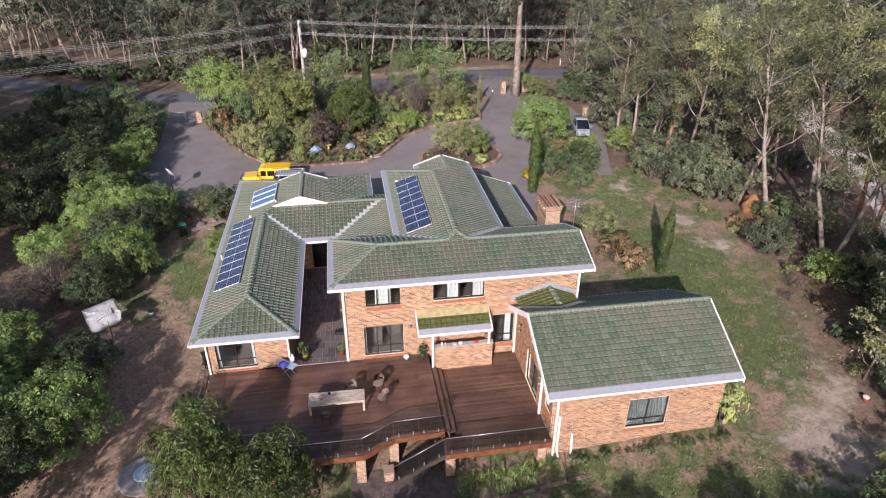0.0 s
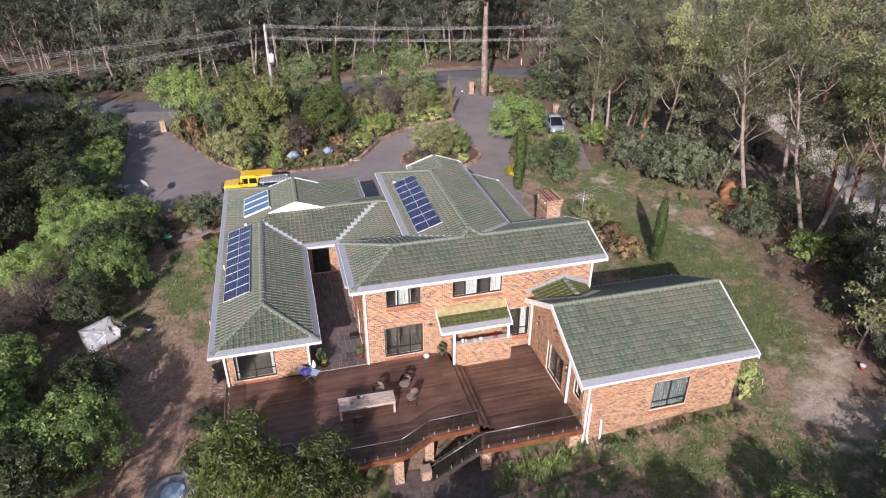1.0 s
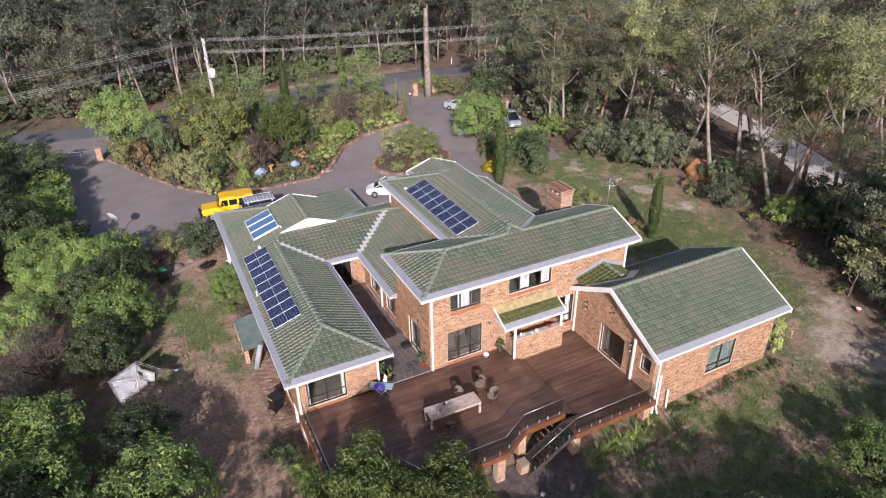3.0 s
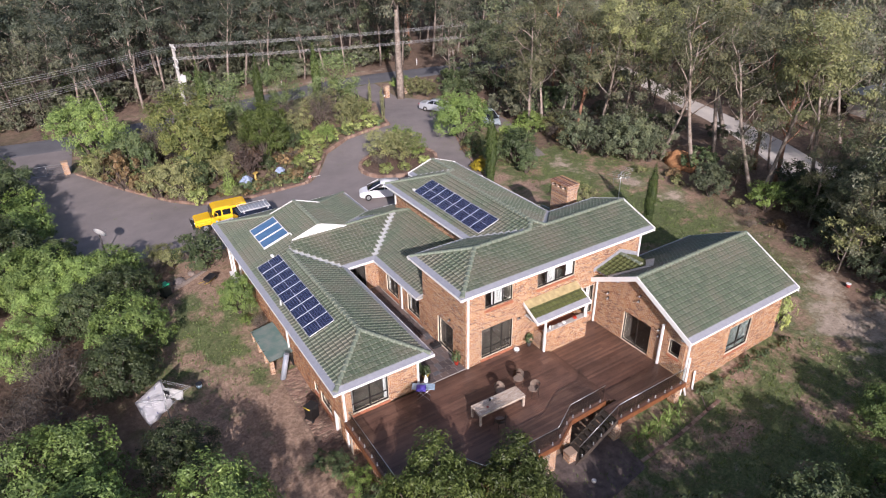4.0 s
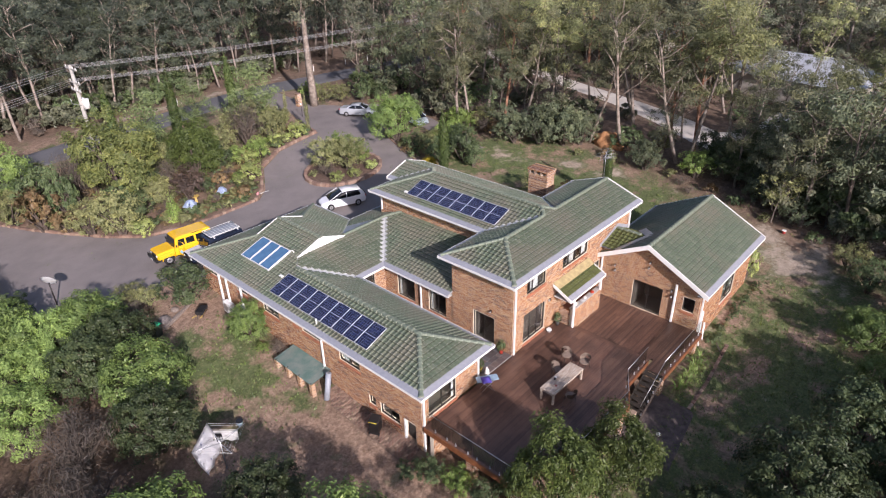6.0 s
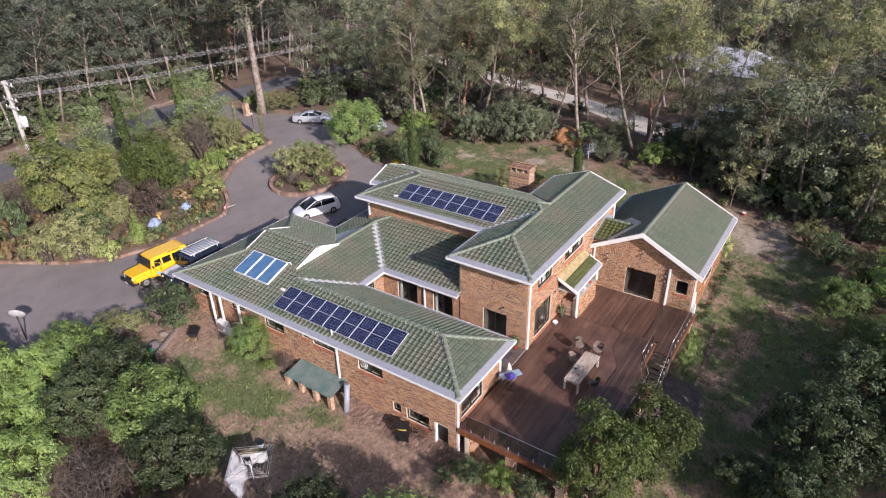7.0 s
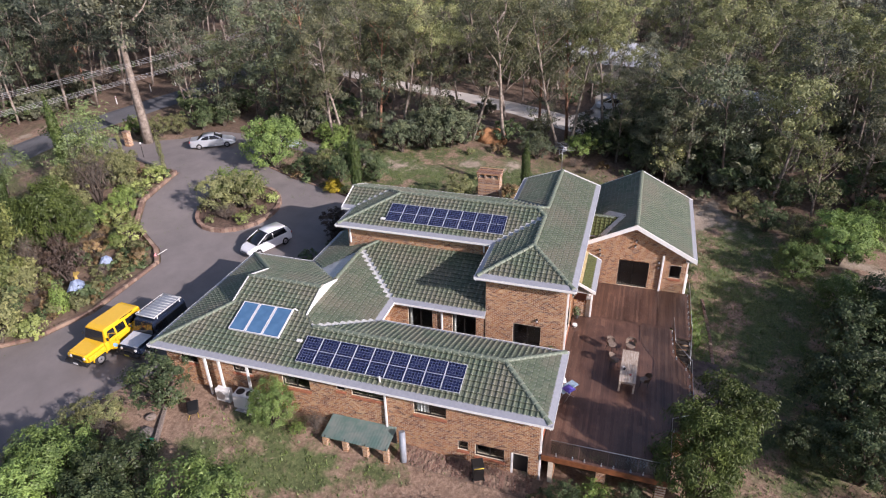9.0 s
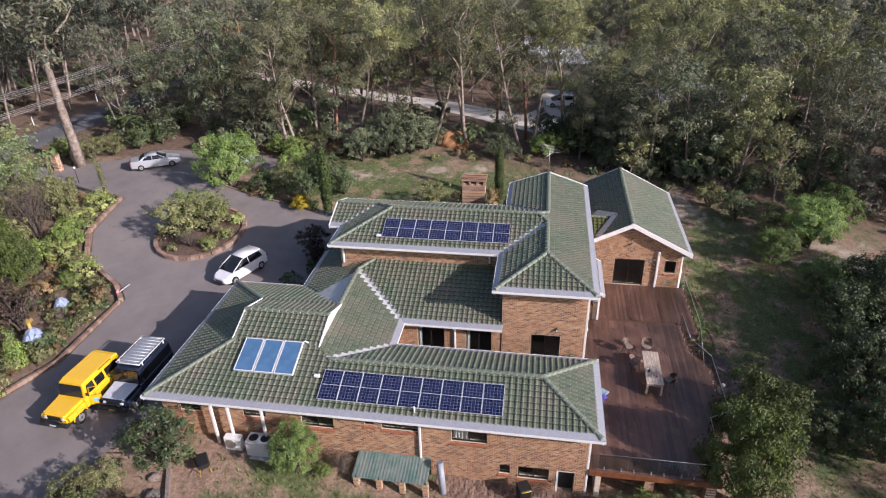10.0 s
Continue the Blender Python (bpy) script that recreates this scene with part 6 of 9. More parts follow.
for y in (-0.53, 0.5):
    part("stringer", box(0, 3.4, y, y + 0.04, -0.26, 0.0, 0, Matrix.Rotation(radians(180), 4, 'Z') @ Matrix.Rotation(radians(30.4), 4, 'Y')) if False else box(0, 3.4, y, y + 0.04, -0.26, 0.0, 0, Matrix.Diagonal((-1, 1, 1, 1)) @ Matrix.Rotation(radians(30.4), 4, 'Y')), DARK_TIMBER, stair)


def rail_glass():
    k = Mat("rail_glass", 0.03)
    tr = k.node("ShaderNodeBsdfTransparent")
    tr.inputs["Color"].default_value = (0.8, 0.83, 0.82, 1)
    gl = k.node("ShaderNodeBsdfGlossy", Roughness=0.03)
    mx = k.node("ShaderNodeMixShader")
    mx.inputs[0].default_value = 0.05
    k.t.links.new(tr.outputs[0], mx.inputs[1])
    k.t.links.new(gl.outputs[0], mx.inputs[2])
    k.t.links.new(mx.outputs[0], k.t.nodes["Material Output"].inputs[0])
    return k.m


RAIL_GLASS = rail_glass()


def glass_rail(line, z, name="glass_balustrade", height=1.0, z_end=None):
    """Frameless glass panels on round steel spigots, with a thin steel cap rail."""
    ob = thing(name, (line[0][0], line[0][1], z), "frameless glass balustrade with steel cap rail and spigots", "balustrade", "deck balustrades")
    o = Vector((line[0][0], line[0][1]))
    for a, b in zip(line, line[1:]):
        d = Vector((b[0] - a[0], b[1] - a[1], 0))
        L = d.length
        za, zb = 0.0, (z_end - z if z_end is not None else 0.0)
        n = max(1, round(L / 1.5))
        p0 = Vector((a[0] - o.x, a[1] - o.y, 0))
        for i in range(n):
            q0, q1 = p0 + d * ((i * L / n + 0.02) / L), p0 + d * (((i + 1) * L / n - 0.02) / L)
            h0, h1 = za + (zb - za) * i / n, za + (zb - za) * (i + 1) / n
            s = Vector((-d.y, d.x, 0)).normalized() * 0.006
            bm = bmesh.new()
            vs = [bm.verts.new(p + e + Vector((0, 0, h))) for e in (s, -s) for p, h in ((q0, h0 + 0.07), (q1, h1 + 0.07), (q1, h1 + height), (q0, h0 + height))]
            for f in ((0, 1, 2, 3), (7, 6, 5, 4), (0, 4, 5, 1), (1, 5, 6, 2), (2, 6, 7, 3), (3, 7, 4, 0)):
                bm.faces.new([vs[j] for j in f])
            part("glass_panel", bm, RAIL_GLASS, ob)
            for t in (0.2, 0.8):
                c = q0.lerp(q1, t) + Vector((0, 0, h0 + (h1 - h0) * t))
                bm = bmesh.new()
                add_tube(bm, [c, c + Vector((0, 0, 0.02))], 0.05, 10)
                add_tube(bm, [c + Vector((0, 0, 0.02)), c + Vector((0, 0, 0.17))], 0.028, 8)
                part("spigot", bm, GALV, ob)
        part("cap_rail", tube([p0 + Vector((0, 0, za + height)), p0 + d + Vector((0, 0, zb + height))], 0.018, 6), GALV, ob)
    return ob


glass_rail([(0.72, 0.1), (0.72, -5.4)], 0.0)
glass_rail([(0.72, -5.4), (3.85, -5.52), (4.45, -6.55), (8.88, -6.6), (10.45, -5.74), (13.0, -5.68)], 0.0)
glass_rail([(12.95, -6.8), (18.28, -6.8)], -0.45)
glass_rail([(12.85, -6.82), (10.3, -6.82)], -0.45, z_end=-1.95)

# ---- covered barbecue ----
bbq = thing("barbecue_shelter", (13.3, -0.5, -0.45), "brick barbecue bay under a small mossy tiled roof", "shelter")


def bpart(name, bm, mat, label=""):
    for v in bm.verts:
        v.co -= Vector((13.3, -0.5, -0.45))
    return part(name, bm, mat, bbq, label)


wall("brick_front", 'x', -0.5, 13.3, 16.7, -0.47, 1.15, thick=0.24, parent=bbq).location = (-13.3, 0.5, 0.45)
bpart("brick_side", box(16.45, 16.69, -0.26, 0.55, -0.47, 1.15), BRICK_Y)
bpart("brick_side", box(13.31, 13.55, -0.26, 0.55, -0.47, 0.9), BRICK_Y)
bpart("bench_top", box(13.25, 16.75, -0.55, -0.2, 1.15, 1.2, 0.01), CONCRETE)
bpart("bench", box(13.55, 16.45, -0.2, 0.5, 0.75, 0.85), plain("brown_bench", (0.14, 0.05, 0.035), 0.6))
for x in (13.2, 16.45):
    bpart("post", box(x - 0.06, x + 0.06, -0.62, -0.5, -0.45 if x < 14 else 1.15, 2.15, 0.01), WHITE, "white post")
roof_b = new("shelter_roof")
roof_b.parent = bbq
roof_b.matrix_local = Matrix.Translation((-13.3, 0.5, 0.45))
roof_plane(roof_b, [(12.4, -0.8), (16.55, -0.8), (16.55, 0.56), (12.4, 0.56)], 2.32 + 0.49 * 0.8, 0, 0.49, mat=TILE_MOSSY)
eave(roof_b, 12.4, -0.8, 16.55, -0.8, 2.32, (0, -1))
for x, o in ((12.4, (-1, 0)), (16.55, (1, 0))):
    barge(roof_b, (x, -0.8, 2.34), (x, 0.56, 3.02), o, 0.14)
slope_strip = bmesh.new()
add_prism(slope_strip, [(12.4, 0.1), (16.55, 0.1), (16.55, 0.58), (12.4, 0.58)], 0.0, 0.03)
for v in slope_strip.verts:
    v.co.z += 2.32 + 0.49 * (v.co.y + 0.8) + 0.12
part("flashing", slope_strip, plain("yellowed_flashing", (0.42, 0.34, 0.17), 0.7, vary=0.3, scale=4.0), roof_b, "yellowed wall flashing")
part("lining", box(12.5, 16.45, -0.7, 0.55, 2.12, 2.16), SOFFIT, roof_b)
clutter = [("red_cloth", (0.5, 0.05, 0.02), 15.75, 0.22, 0.12), ("white_bowl", (0.75, 0.75, 0.72), 14.85, 0.2, 0.12), ("metal_tray", (0.5, 0.5, 0.5), 14.5, 0.25, 0.07), ("white_jug", (0.8, 0.8, 0.78), 13.75, 0.12, 0.22), ("glass_jar", (0.5, 0.48, 0.4), 13.95, 0.1, 0.18)]
for nm, col, x, w, h in clutter:
    ob = thing(nm, (x, -0.37, 1.2), nm.replace("_", " ") + " standing on the barbecue bench top", nm.split("_")[1])
    bm = bmesh.new()
    add_tube(bm, [(0, 0, 0), (0, 0, h * 0.6), (0, 0, h)], [w * 0.5, w * 0.62, w * 0.4], 10)
    part("body", bm, plain(nm + "_surface", col, 0.6), ob)


# ---- furniture on the deck ----
OLD_TIMBER = None


def old_timber():
    k = Mat("bleached_table_timber", 0.8)
    mp = k.node("ShaderNodeMapping")
    mp.inputs["Scale"].default_value = (1.0, 9.0, 4.0)
    k.t.links.new(k.coords(), mp.inputs[0])
    g = k.noise(2.5, 6.0, 0.7, vec=mp.outputs[0])
    k.color(k.ramp(g, [(0.3, (0.24, 0.17, 0.12)), (0.5, (0.44, 0.36, 0.28)), (0.7, (0.6, 0.55, 0.48))]))
    k.bump(g, 0.4, 0.008)
    return k.m


OLD_TIMBER = old_timber()
table = thing("outdoor_table", (7.73, -3.24, 0.003), "long bleached timber outdoor table with thick square legs", "table")
table.matrix_world = pose(7.73, -3.24, 0.003, 0, 0, -1.4)
for i in range(6):
    part("plank", box(-1.45, 1.45, -0.45 + 0.15 * i, -0.3 + 0.15 * i - 0.006, 0.70, 0.765, 0.006), OLD_TIMBER, table)
for sx in (-1, 1):
    for sy in (-1, 1):
        part("leg", box(sx * 1.38 - 0.055, sx * 1.38 + 0.055, sy * 0.38 - 0.055, sy * 0.38 + 0.055, 0, 0.7, 0.006), OLD_TIMBER, table)
    part("apron", box(sx * 1.38 - 0.02, sx * 1.38 + 0.02, -0.33, 0.33, 0.58, 0.7), OLD_TIMBER, table)
for sy in (-1, 1):
    part("apron", box(-1.32, 1.32, sy * 0.38 - 0.02, sy * 0.38 + 0.02, 0.58, 0.7), OLD_TIMBER, table)
for nm, x, y, c, h in (("black_mug", 7.35, -3.0, (0.02, 0.02, 0.02), 0.09), ("white_dish", 7.5, -2.96, (0.75, 0.74, 0.7), 0.05), ("red_flower", 6.95, -3.35, (0.3, 0.07, 0.06), 0.05)):
    ob = thing(nm, (x, y, 0.768), nm.replace("_", " ") + " resting on the timber table", nm.split("_")[1])
    part("body", tube([(0, 0, 0), (0, 0, h)], [0.05, 0.07], 10), plain(nm + "_surface", c, 0.5), ob)

WICKER = plain("grey_brown_wicker", (0.25, 0.19, 0.145), 0.8, vary=0.45, scale=40.0)


def wicker_chair(x, y, turn):
    """A rounded tub chair: woven seat, wrap-round back with a hole, four thin splayed legs."""
    ob = thing("wicker_chair", (x, y, 0.003), "rounded grey-brown wicker tub chair with open back", "chair", "chairs round the table", turn=turn)
    bm = bmesh.new()
    n = 20
    rows = []
    for z, r in ((0.40, 0.26), (0.44, 0.285), (0.46, 0.27)):
        rows.append([bm.verts.new((r * math.cos(2 * math.pi * i / n), r * 0.95 * math.sin(2 * math.pi * i / n), z)) for i in range(n)])
    for a, b in zip(rows, rows[1:]):
        for i in range(n):
            bm.faces.new((a[i], a[(i + 1) % n], b[(i + 1) % n], b[i]))
    bm.faces.new(rows[-1])
    bm.faces.new(list(reversed(rows[0])))
    part("seat", bm, WICKER, ob)
    bm = bmesh.new()
    m = 15
    grid = []
    for j, h in enumerate((0.44, 0.54, 0.64, 0.74, 0.83)):
        grid.append([])
        for i in range(m):
            a = radians(20 + 140 * i / (m - 1)) if j > 2 else radians(-5 + 190 * i / (m - 1))
            r = 0.28 + 0.06 * (h - 0.44) / 0.4
            dip = 0.12 * (abs(i - 7) / 7) ** 3 if j == 4 else 0
            grid[-1].append(bm.verts.new((r * math.cos(a), r * math.sin(a) + 0.08 * (h - 0.44), h - dip)))
    for j in range(4):
        for i in range(m - 1):
            if j == 1 and 5 <= i <= 8:
                continue
            bm.faces.new((grid[j][i], grid[j][i + 1], grid[j + 1][i + 1], grid[j + 1][i]))
    bmesh.ops.solidify(bm, geom=bm.faces[:], thickness=0.025)
    smooth(part("backrest", bm, WICKER, ob))
    for sx in (-1, 1):
        for sy in (-1, 1):
            part("leg", tube([(sx * 0.18, sy * 0.18, 0.42), (sx * 0.24, sy * 0.24, 0.0)], [0.016, 0.012], 6), FRAME, ob)
    return ob


c1 = wicker_chair(9.95, -2.15, -35)
for x, y, t in ((10.1, -3.25, -95), (8.5, -2.42, 5), (7.15, -4.15, 176)):
    copy_thing(c1, pose(x, y, 0.003, 0, 0, t))

board = thing("ironing_table", (5.0, -0.15, 0.003), "folding blue-topped side table on crossed white legs", "table", turn=-35)
part("top", box(-0.62, 0.62, -0.25, 0.25, 0.76, 0.8, 0.015), plain("pale_blue_laminate", (0.3, 0.42, 0.52), 0.5), board)
for s in (-1, 1):
    part("leg", tube([(-0.4, s * 0.2, 0.76), (0.35, s * 0.2, 0.0)], 0.016, 6), GALV, board)
    part("leg", tube([(0.4, s * 0.17, 0.76), (-0.35, s * 0.17, 0.0)], 0.016, 6), GALV, board)
cush = thing("cushion", (4.82, -0.22, 0.805), "plump purple cushion lying on side table", "cushion", turn=-35)
bm = bmesh.new()
bmesh.ops.create_grid(bm, x_segments=8, y_segments=8, size=0.26)
for v in bm.verts:
    e = max(0, 1 - (abs(v.co.x) / 0.26) ** 3) * max(0, 1 - (abs(v.co.y) / 0.26) ** 3)
    v.co.z = 0.03 + 0.1 * e
r = bmesh.ops.duplicate(bm, geom=bm.faces[:])
for v in [g for g in r["geom"] if isinstance(g, bmesh.types.BMVert)]:
    v.co.z = 0.0
bmesh.ops.reverse_faces(bm, faces=[g for g in r["geom"] if isinstance(g, bmesh.types.BMFace)])
bmesh.ops.bridge_loops(bm, edges=[ed for ed in bm.edges if ed.is_boundary])
smooth(part("pad", bm, plain("purple_fabric", (0.11, 0.08, 0.42), 0.9), cush))
cloth = thing("white_cloth", (5.3, 0.1, 0.805), "crumpled white cloth standing on side table", "cloth")
part("fold", tube([(0, 0, 0), (0.05, 0.02, 0.2), (0.02, 0.05, 0.42)], [0.14, 0.1, 0.02], 9), WHITE, cloth)


def pot_plant(x, y, z, pot_c, seed, name="pot_plant", label="leafy plant in a glazed pot", r=0.2, h=0.3):
    ob = thing(name, (x, y, z), label, "pot plant", "pots by the house")
    bm = bmesh.new()
    add_tube(bm, [(0, 0, 0), (0, 0, h * 0.9), (0, 0, h)], [r * 0.7, r, r * 1.08], 14, caps=True)
    part("pot", bm, plain(name + "_glaze", pot_c, 0.4), ob)
    rng = np.random.default_rng(seed)
    me = cloud_mesh("leaves", [leaf_cloud([(0, 0, h + 0.22, 0.28, 0.24), (0.05, 0.05, h + 0.4, 0.2, 0.18)], 130, 0.17, 0.4, rng)], LEAF_DEEP)
    part("leaves", me, None, ob)
    return ob


pot_plant(5.9, 1.15, 0.02, (0.45, 0.32, 0.04), 1, label="leafy plant in a mustard yellow pot")
pot_plant(8.05, 1.2, 0.02, (0.5, 0.05, 0.03), 2, label="small plant in a bright red pot", r=0.15)
pot_plant(5.7, 1.6, 0.02, (0.12, 0.1, 0.09), 3, label="tall leafy plant in dark pot beside wall")
pot_plant(12.7, 0.25, 0.003, (0.1, 0.1, 0.1), 4, label="spiky green plant against the brick wall", r=0.14)
bowl = thing("pet_bowl", (11.75, 0.25, 0.003), "round white bowl with black band on deck", "bowl")
part("body", tube([(0, 0, 0), (0, 0, 0.1), (0, 0, 0.2)], [0.12, 0.19, 0.15], 14), WHITE, bowl)
part("band", tube([(0, 0, 0.09), (0, 0, 0.13)], [0.192, 0.186], 14), BLACK, bowl)
barrow = thing("seedling_tray", (7.95, 3.3, 0.02), "upturned dark seedling tray by courtyard wall", "tray")
part("tray", box(-0.3, 0.3, -0.22, 0.22, 0, 0.18, 0.04), BLACK, barrow)
for x, y, z in ((18.29, -2.9, 2.9), (18.29, -2.95, 3.3), (18.29, -0.6, 1.9), (18.29, -0.55, 2.25), (18.29, -4.6, 1.85), (18.29, -4.62, 1.45), (12.1, 0.55, 2.1), (8.26, 2.2, 2.5)):
    lamp = thing("wall_lamp", (x, y, z), "small dark outdoor wall lamp on brickwork", "lamp", "outdoor wall lamps")
    part("base", box(-0.02, 0.03, -0.06, 0.06, -0.08, 0.08, 0.01), FRAME, lamp)
    part("head", tube([(-0.02, 0, 0), (-0.12, 0, -0.06)], [0.04, 0.065], 8), GALV, lamp)

# courtyard paving


def slate_material():
    k = Mat("slate_paving", 0.6)
    r = k.object_random()
    c = k.ramp(r, [(0.0, (0.045, 0.042, 0.046)), (0.35, (0.09, 0.072, 0.068)), (0.65, (0.14, 0.1, 0.085)), (1.0, (0.09, 0.1, 0.115))])
    c = k.mix(k.ramp(k.noise(5.0, 5.0), [(0.4, (0, 0, 0)), (0.7, (0.5, 0.5, 0.5))]), c, (0.22, 0.17, 0.14))
    k.color(c)
    k.bump(k.noise(9.0), 0.4, 0.01)
    return k.m


SLATE = slate_material()
court = part("pavement", box(5.18, 8.32, 0.58, 11.55, -0.3, -0.006), CONCRETE)
tagged(court, "slate-paved courtyard between brick walls", "pavement", kind="structure")
prng = random.Random(12)
slab_meshes = {}
y = 0.6
while y < 11.4:
    x = 5.25
    row_h = prng.choice((0.3, 0.45, 0.6))
    while x < 8.25:
        w = min(prng.choice((0.3, 0.45, 0.6)), 8.3 - x)
        h = min(row_h, 11.5 - y)
        if w > 0.12:
            key = (round(w, 2), round(h, 2))
            if key not in slab_meshes:
                me = bpy.data.meshes.new("slab")
                b2 = box(0.008, w - 0.008, 0.008, h - 0.008, -0.03, 0.006, 0.004)
                b2.to_mesh(me)
                b2.free()
                me.materials.append(SLATE)
                slab_meshes[key] = me
            s = new("slab", slab_meshes[key])
            s.parent = court
            s.location = (x, y, prng.random() * 0.004)
        x += w
    y += row_h

# ---- garden plants ----
SHRUBS = {
    "deep": shrub_meshes(41, 3.0, 3.2, 4200, 0.165, LEAF_DEEP, BARK_DARK, 12, 0.7, 0.5, corners=3),
    "bright": shrub_meshes(42, 3.0, 3.4, 4200, 0.165, LEAF_BRIGHT, BARK_DARK, 12, 0.7, 0.5, corners=3),
    "olive": shrub_meshes(43, 3.0, 3.3, 4200, 0.165, LEAF_OLIVE, BARK_DARK, 12, 0.7, 0.5, corners=3),
    "glossy": shrub_meshes(44, 3.4, 3.0, 4600, 0.21, LEAF_DEEP, BARK_DARK, 12, 0.7, corners=3),
    "twiggy": shrub_meshes(45, 3.0, 3.2, 2600, 0.34, LEAF_GREY, BARK_DARK, 12, 0.05, 0.15),
    "rust": shrub_meshes(46, 2.2, 2.6, 1600, 0.17, LEAF_RUST, BARK_DARK, 9, 0.5, 0.4),
    "lime": shrub_meshes(47, 1.2, 1.5, 1500, 0.1, LEAF_LIME, BARK_DARK, 7, 0.5, 0.5),
    "yellow": shrub_meshes(48, 1.1, 1.3, 2200, 0.11, LEAF_YELLOW, BARK_DARK, 7, 0.6, 0.7),
    "small": shrub_meshes(49, 0.8, 1.2, 420, 0.15, LEAF_DEEP, BARK_DARK, 6, 0.5, 0.4, 0.03),
    "small_olive": shrub_meshes(50, 0.7, 1.1, 380, 0.15, LEAF_OLIVE, BARK_DARK, 6, 0.35, 0.3, 0.03),
    "small_tree": gum_meshes(51, 4.6, 2.0, 6000, 0.15, BARK_DARK, leaf_material("garden_tree_leaves", (0.07, 0.105, 0.04), (0.14, 0.19, 0.075), (0.23, 0.28, 0.12)), 0.3, 0.07, clumps=13, tuft=0.3, per=110),
    "grey_tree": gum_meshes(52, 5.5, 2.4, 1500, 0.26, BARK_GUM, LEAF_OLIVE, 0.3, 0.08, clumps=10),
    "leafy_tree": shrub_meshes(53, 4.6, 4.2, 17000, 0.18, LEAF_DECK, BARK_DARK, 16, 0.45, 0.45, corners=3),
    "light_tree": shrub_meshes(56, 6.0, 5.2, 13000, 0.185, leaf_material("light_green_leaves", (0.099, 0.16, 0.046), (0.199, 0.291, 0.082), (0.323, 0.426, 0.133)), BARK_DARK, 16, 0.6, 0.4, 0.14, corners=3),
    "dark_tree": shrub_meshes(54, 6.0, 5.6, 15000, 0.21, leaf_material("dark_boundary_leaves", (0.026, 0.042, 0.019), (0.057, 0.081, 0.034), (0.106, 0.126, 0.057)), BARK_DARK, 18, 0.7, 0.45, 0.16, corners=3),
    "magnolia_tree": shrub_meshes(57, 9.9, 6.4, 20000, 0.24, leaf_material("magnolia_leaves", (0.075, 0.101, 0.031), (0.154, 0.184, 0.057), (0.273, 0.285, 0.105)), BARK_DARK, 26, 0.7, 0.45, 0.2, corners=3),
    "wild": shrub_meshes(61, 3.6, 3.8, 4200, 0.22, LEAF_WATTLE, BARK_DARK, 13, 0.5, 0.5, corners=3),
    "maroon": shrub_meshes(58, 4.2, 2.7, 3000, 0.2, leaf_material("maroon_leaves", (0.035, 0.026, 0.022), (0.07, 0.05, 0.04), (0.115, 0.085, 0.065)), BARK_DARK, 12, 0.6, 0.5, corners=3),
    "small_dry": shrub_meshes(59, 0.8, 1.2, 360, 0.17, LEAF_RUST, BARK_DARK, 6, 0.35, 0.3, 0.03),
    "small_grey": shrub_meshes(60, 0.9, 1.2, 300, 0.3, LEAF_GREY, BARK_DARK, 6, 0.06, 0.2, 0.03),
    "mid_tree": shrub_meshes(55, 5.5, 5.2, 15000, 0.195, leaf_material("mid_leaves", (0.069, 0.113, 0.033), (0.147, 0.222, 0.062), (0.236, 0.316, 0.105)), BARK_DARK, 18, 0.7, 0.45, 0.16, corners=3),
}
SHRUB_LABELS = {"deep": "dense dark green garden shrub", "bright": "rounded bright green garden shrub", "olive": "loose olive green garden shrub", "glossy": "tall glossy-leaved garden shrub", "twiggy": "dry grey leafless twiggy shrub",
                "rust": "low rust and olive coloured shrub", "lime": "small lime-yellow variegated shrub", "yellow": "small bright yellow shrub", "small": "low dark green border plant", "small_olive": "low dry olive border plant",
                "small_tree": "small light green garden tree", "grey_tree": "thin grey-green garden tree", "leafy_tree": "bushy olive green garden tree", "light_tree": "tall light green feathery garden tree", "dark_tree": "dense dark green boundary tree", "mid_tree": "broad mid-green boundary tree", "magnolia_tree": "tall glossy-leaved magnolia in the front garden", "wild": "wild dark green shrub at the lawn edge", "maroon": "rounded dark maroon-leaved garden shrub", "small_dry": "low rusty dry border plant", "small_grey": "low grey leafless border plant"}


def grow(kind, x, y, scale=1.0, squash=1.0, z=None):
    tree, low = kind.endswith("tree"), kind in ("small_olive", "small_dry", "small_grey") or kind in ("small", "lime")
    plant("tree" if tree else "border_plant" if low else "shrub", SHRUBS[kind], x, y, scale, SHRUB_LABELS[kind], "tree" if tree else "plant" if low else "shrub",
          "garden trees" if tree else "garden border plants" if low else "garden shrubs", squash=squash, z=z)


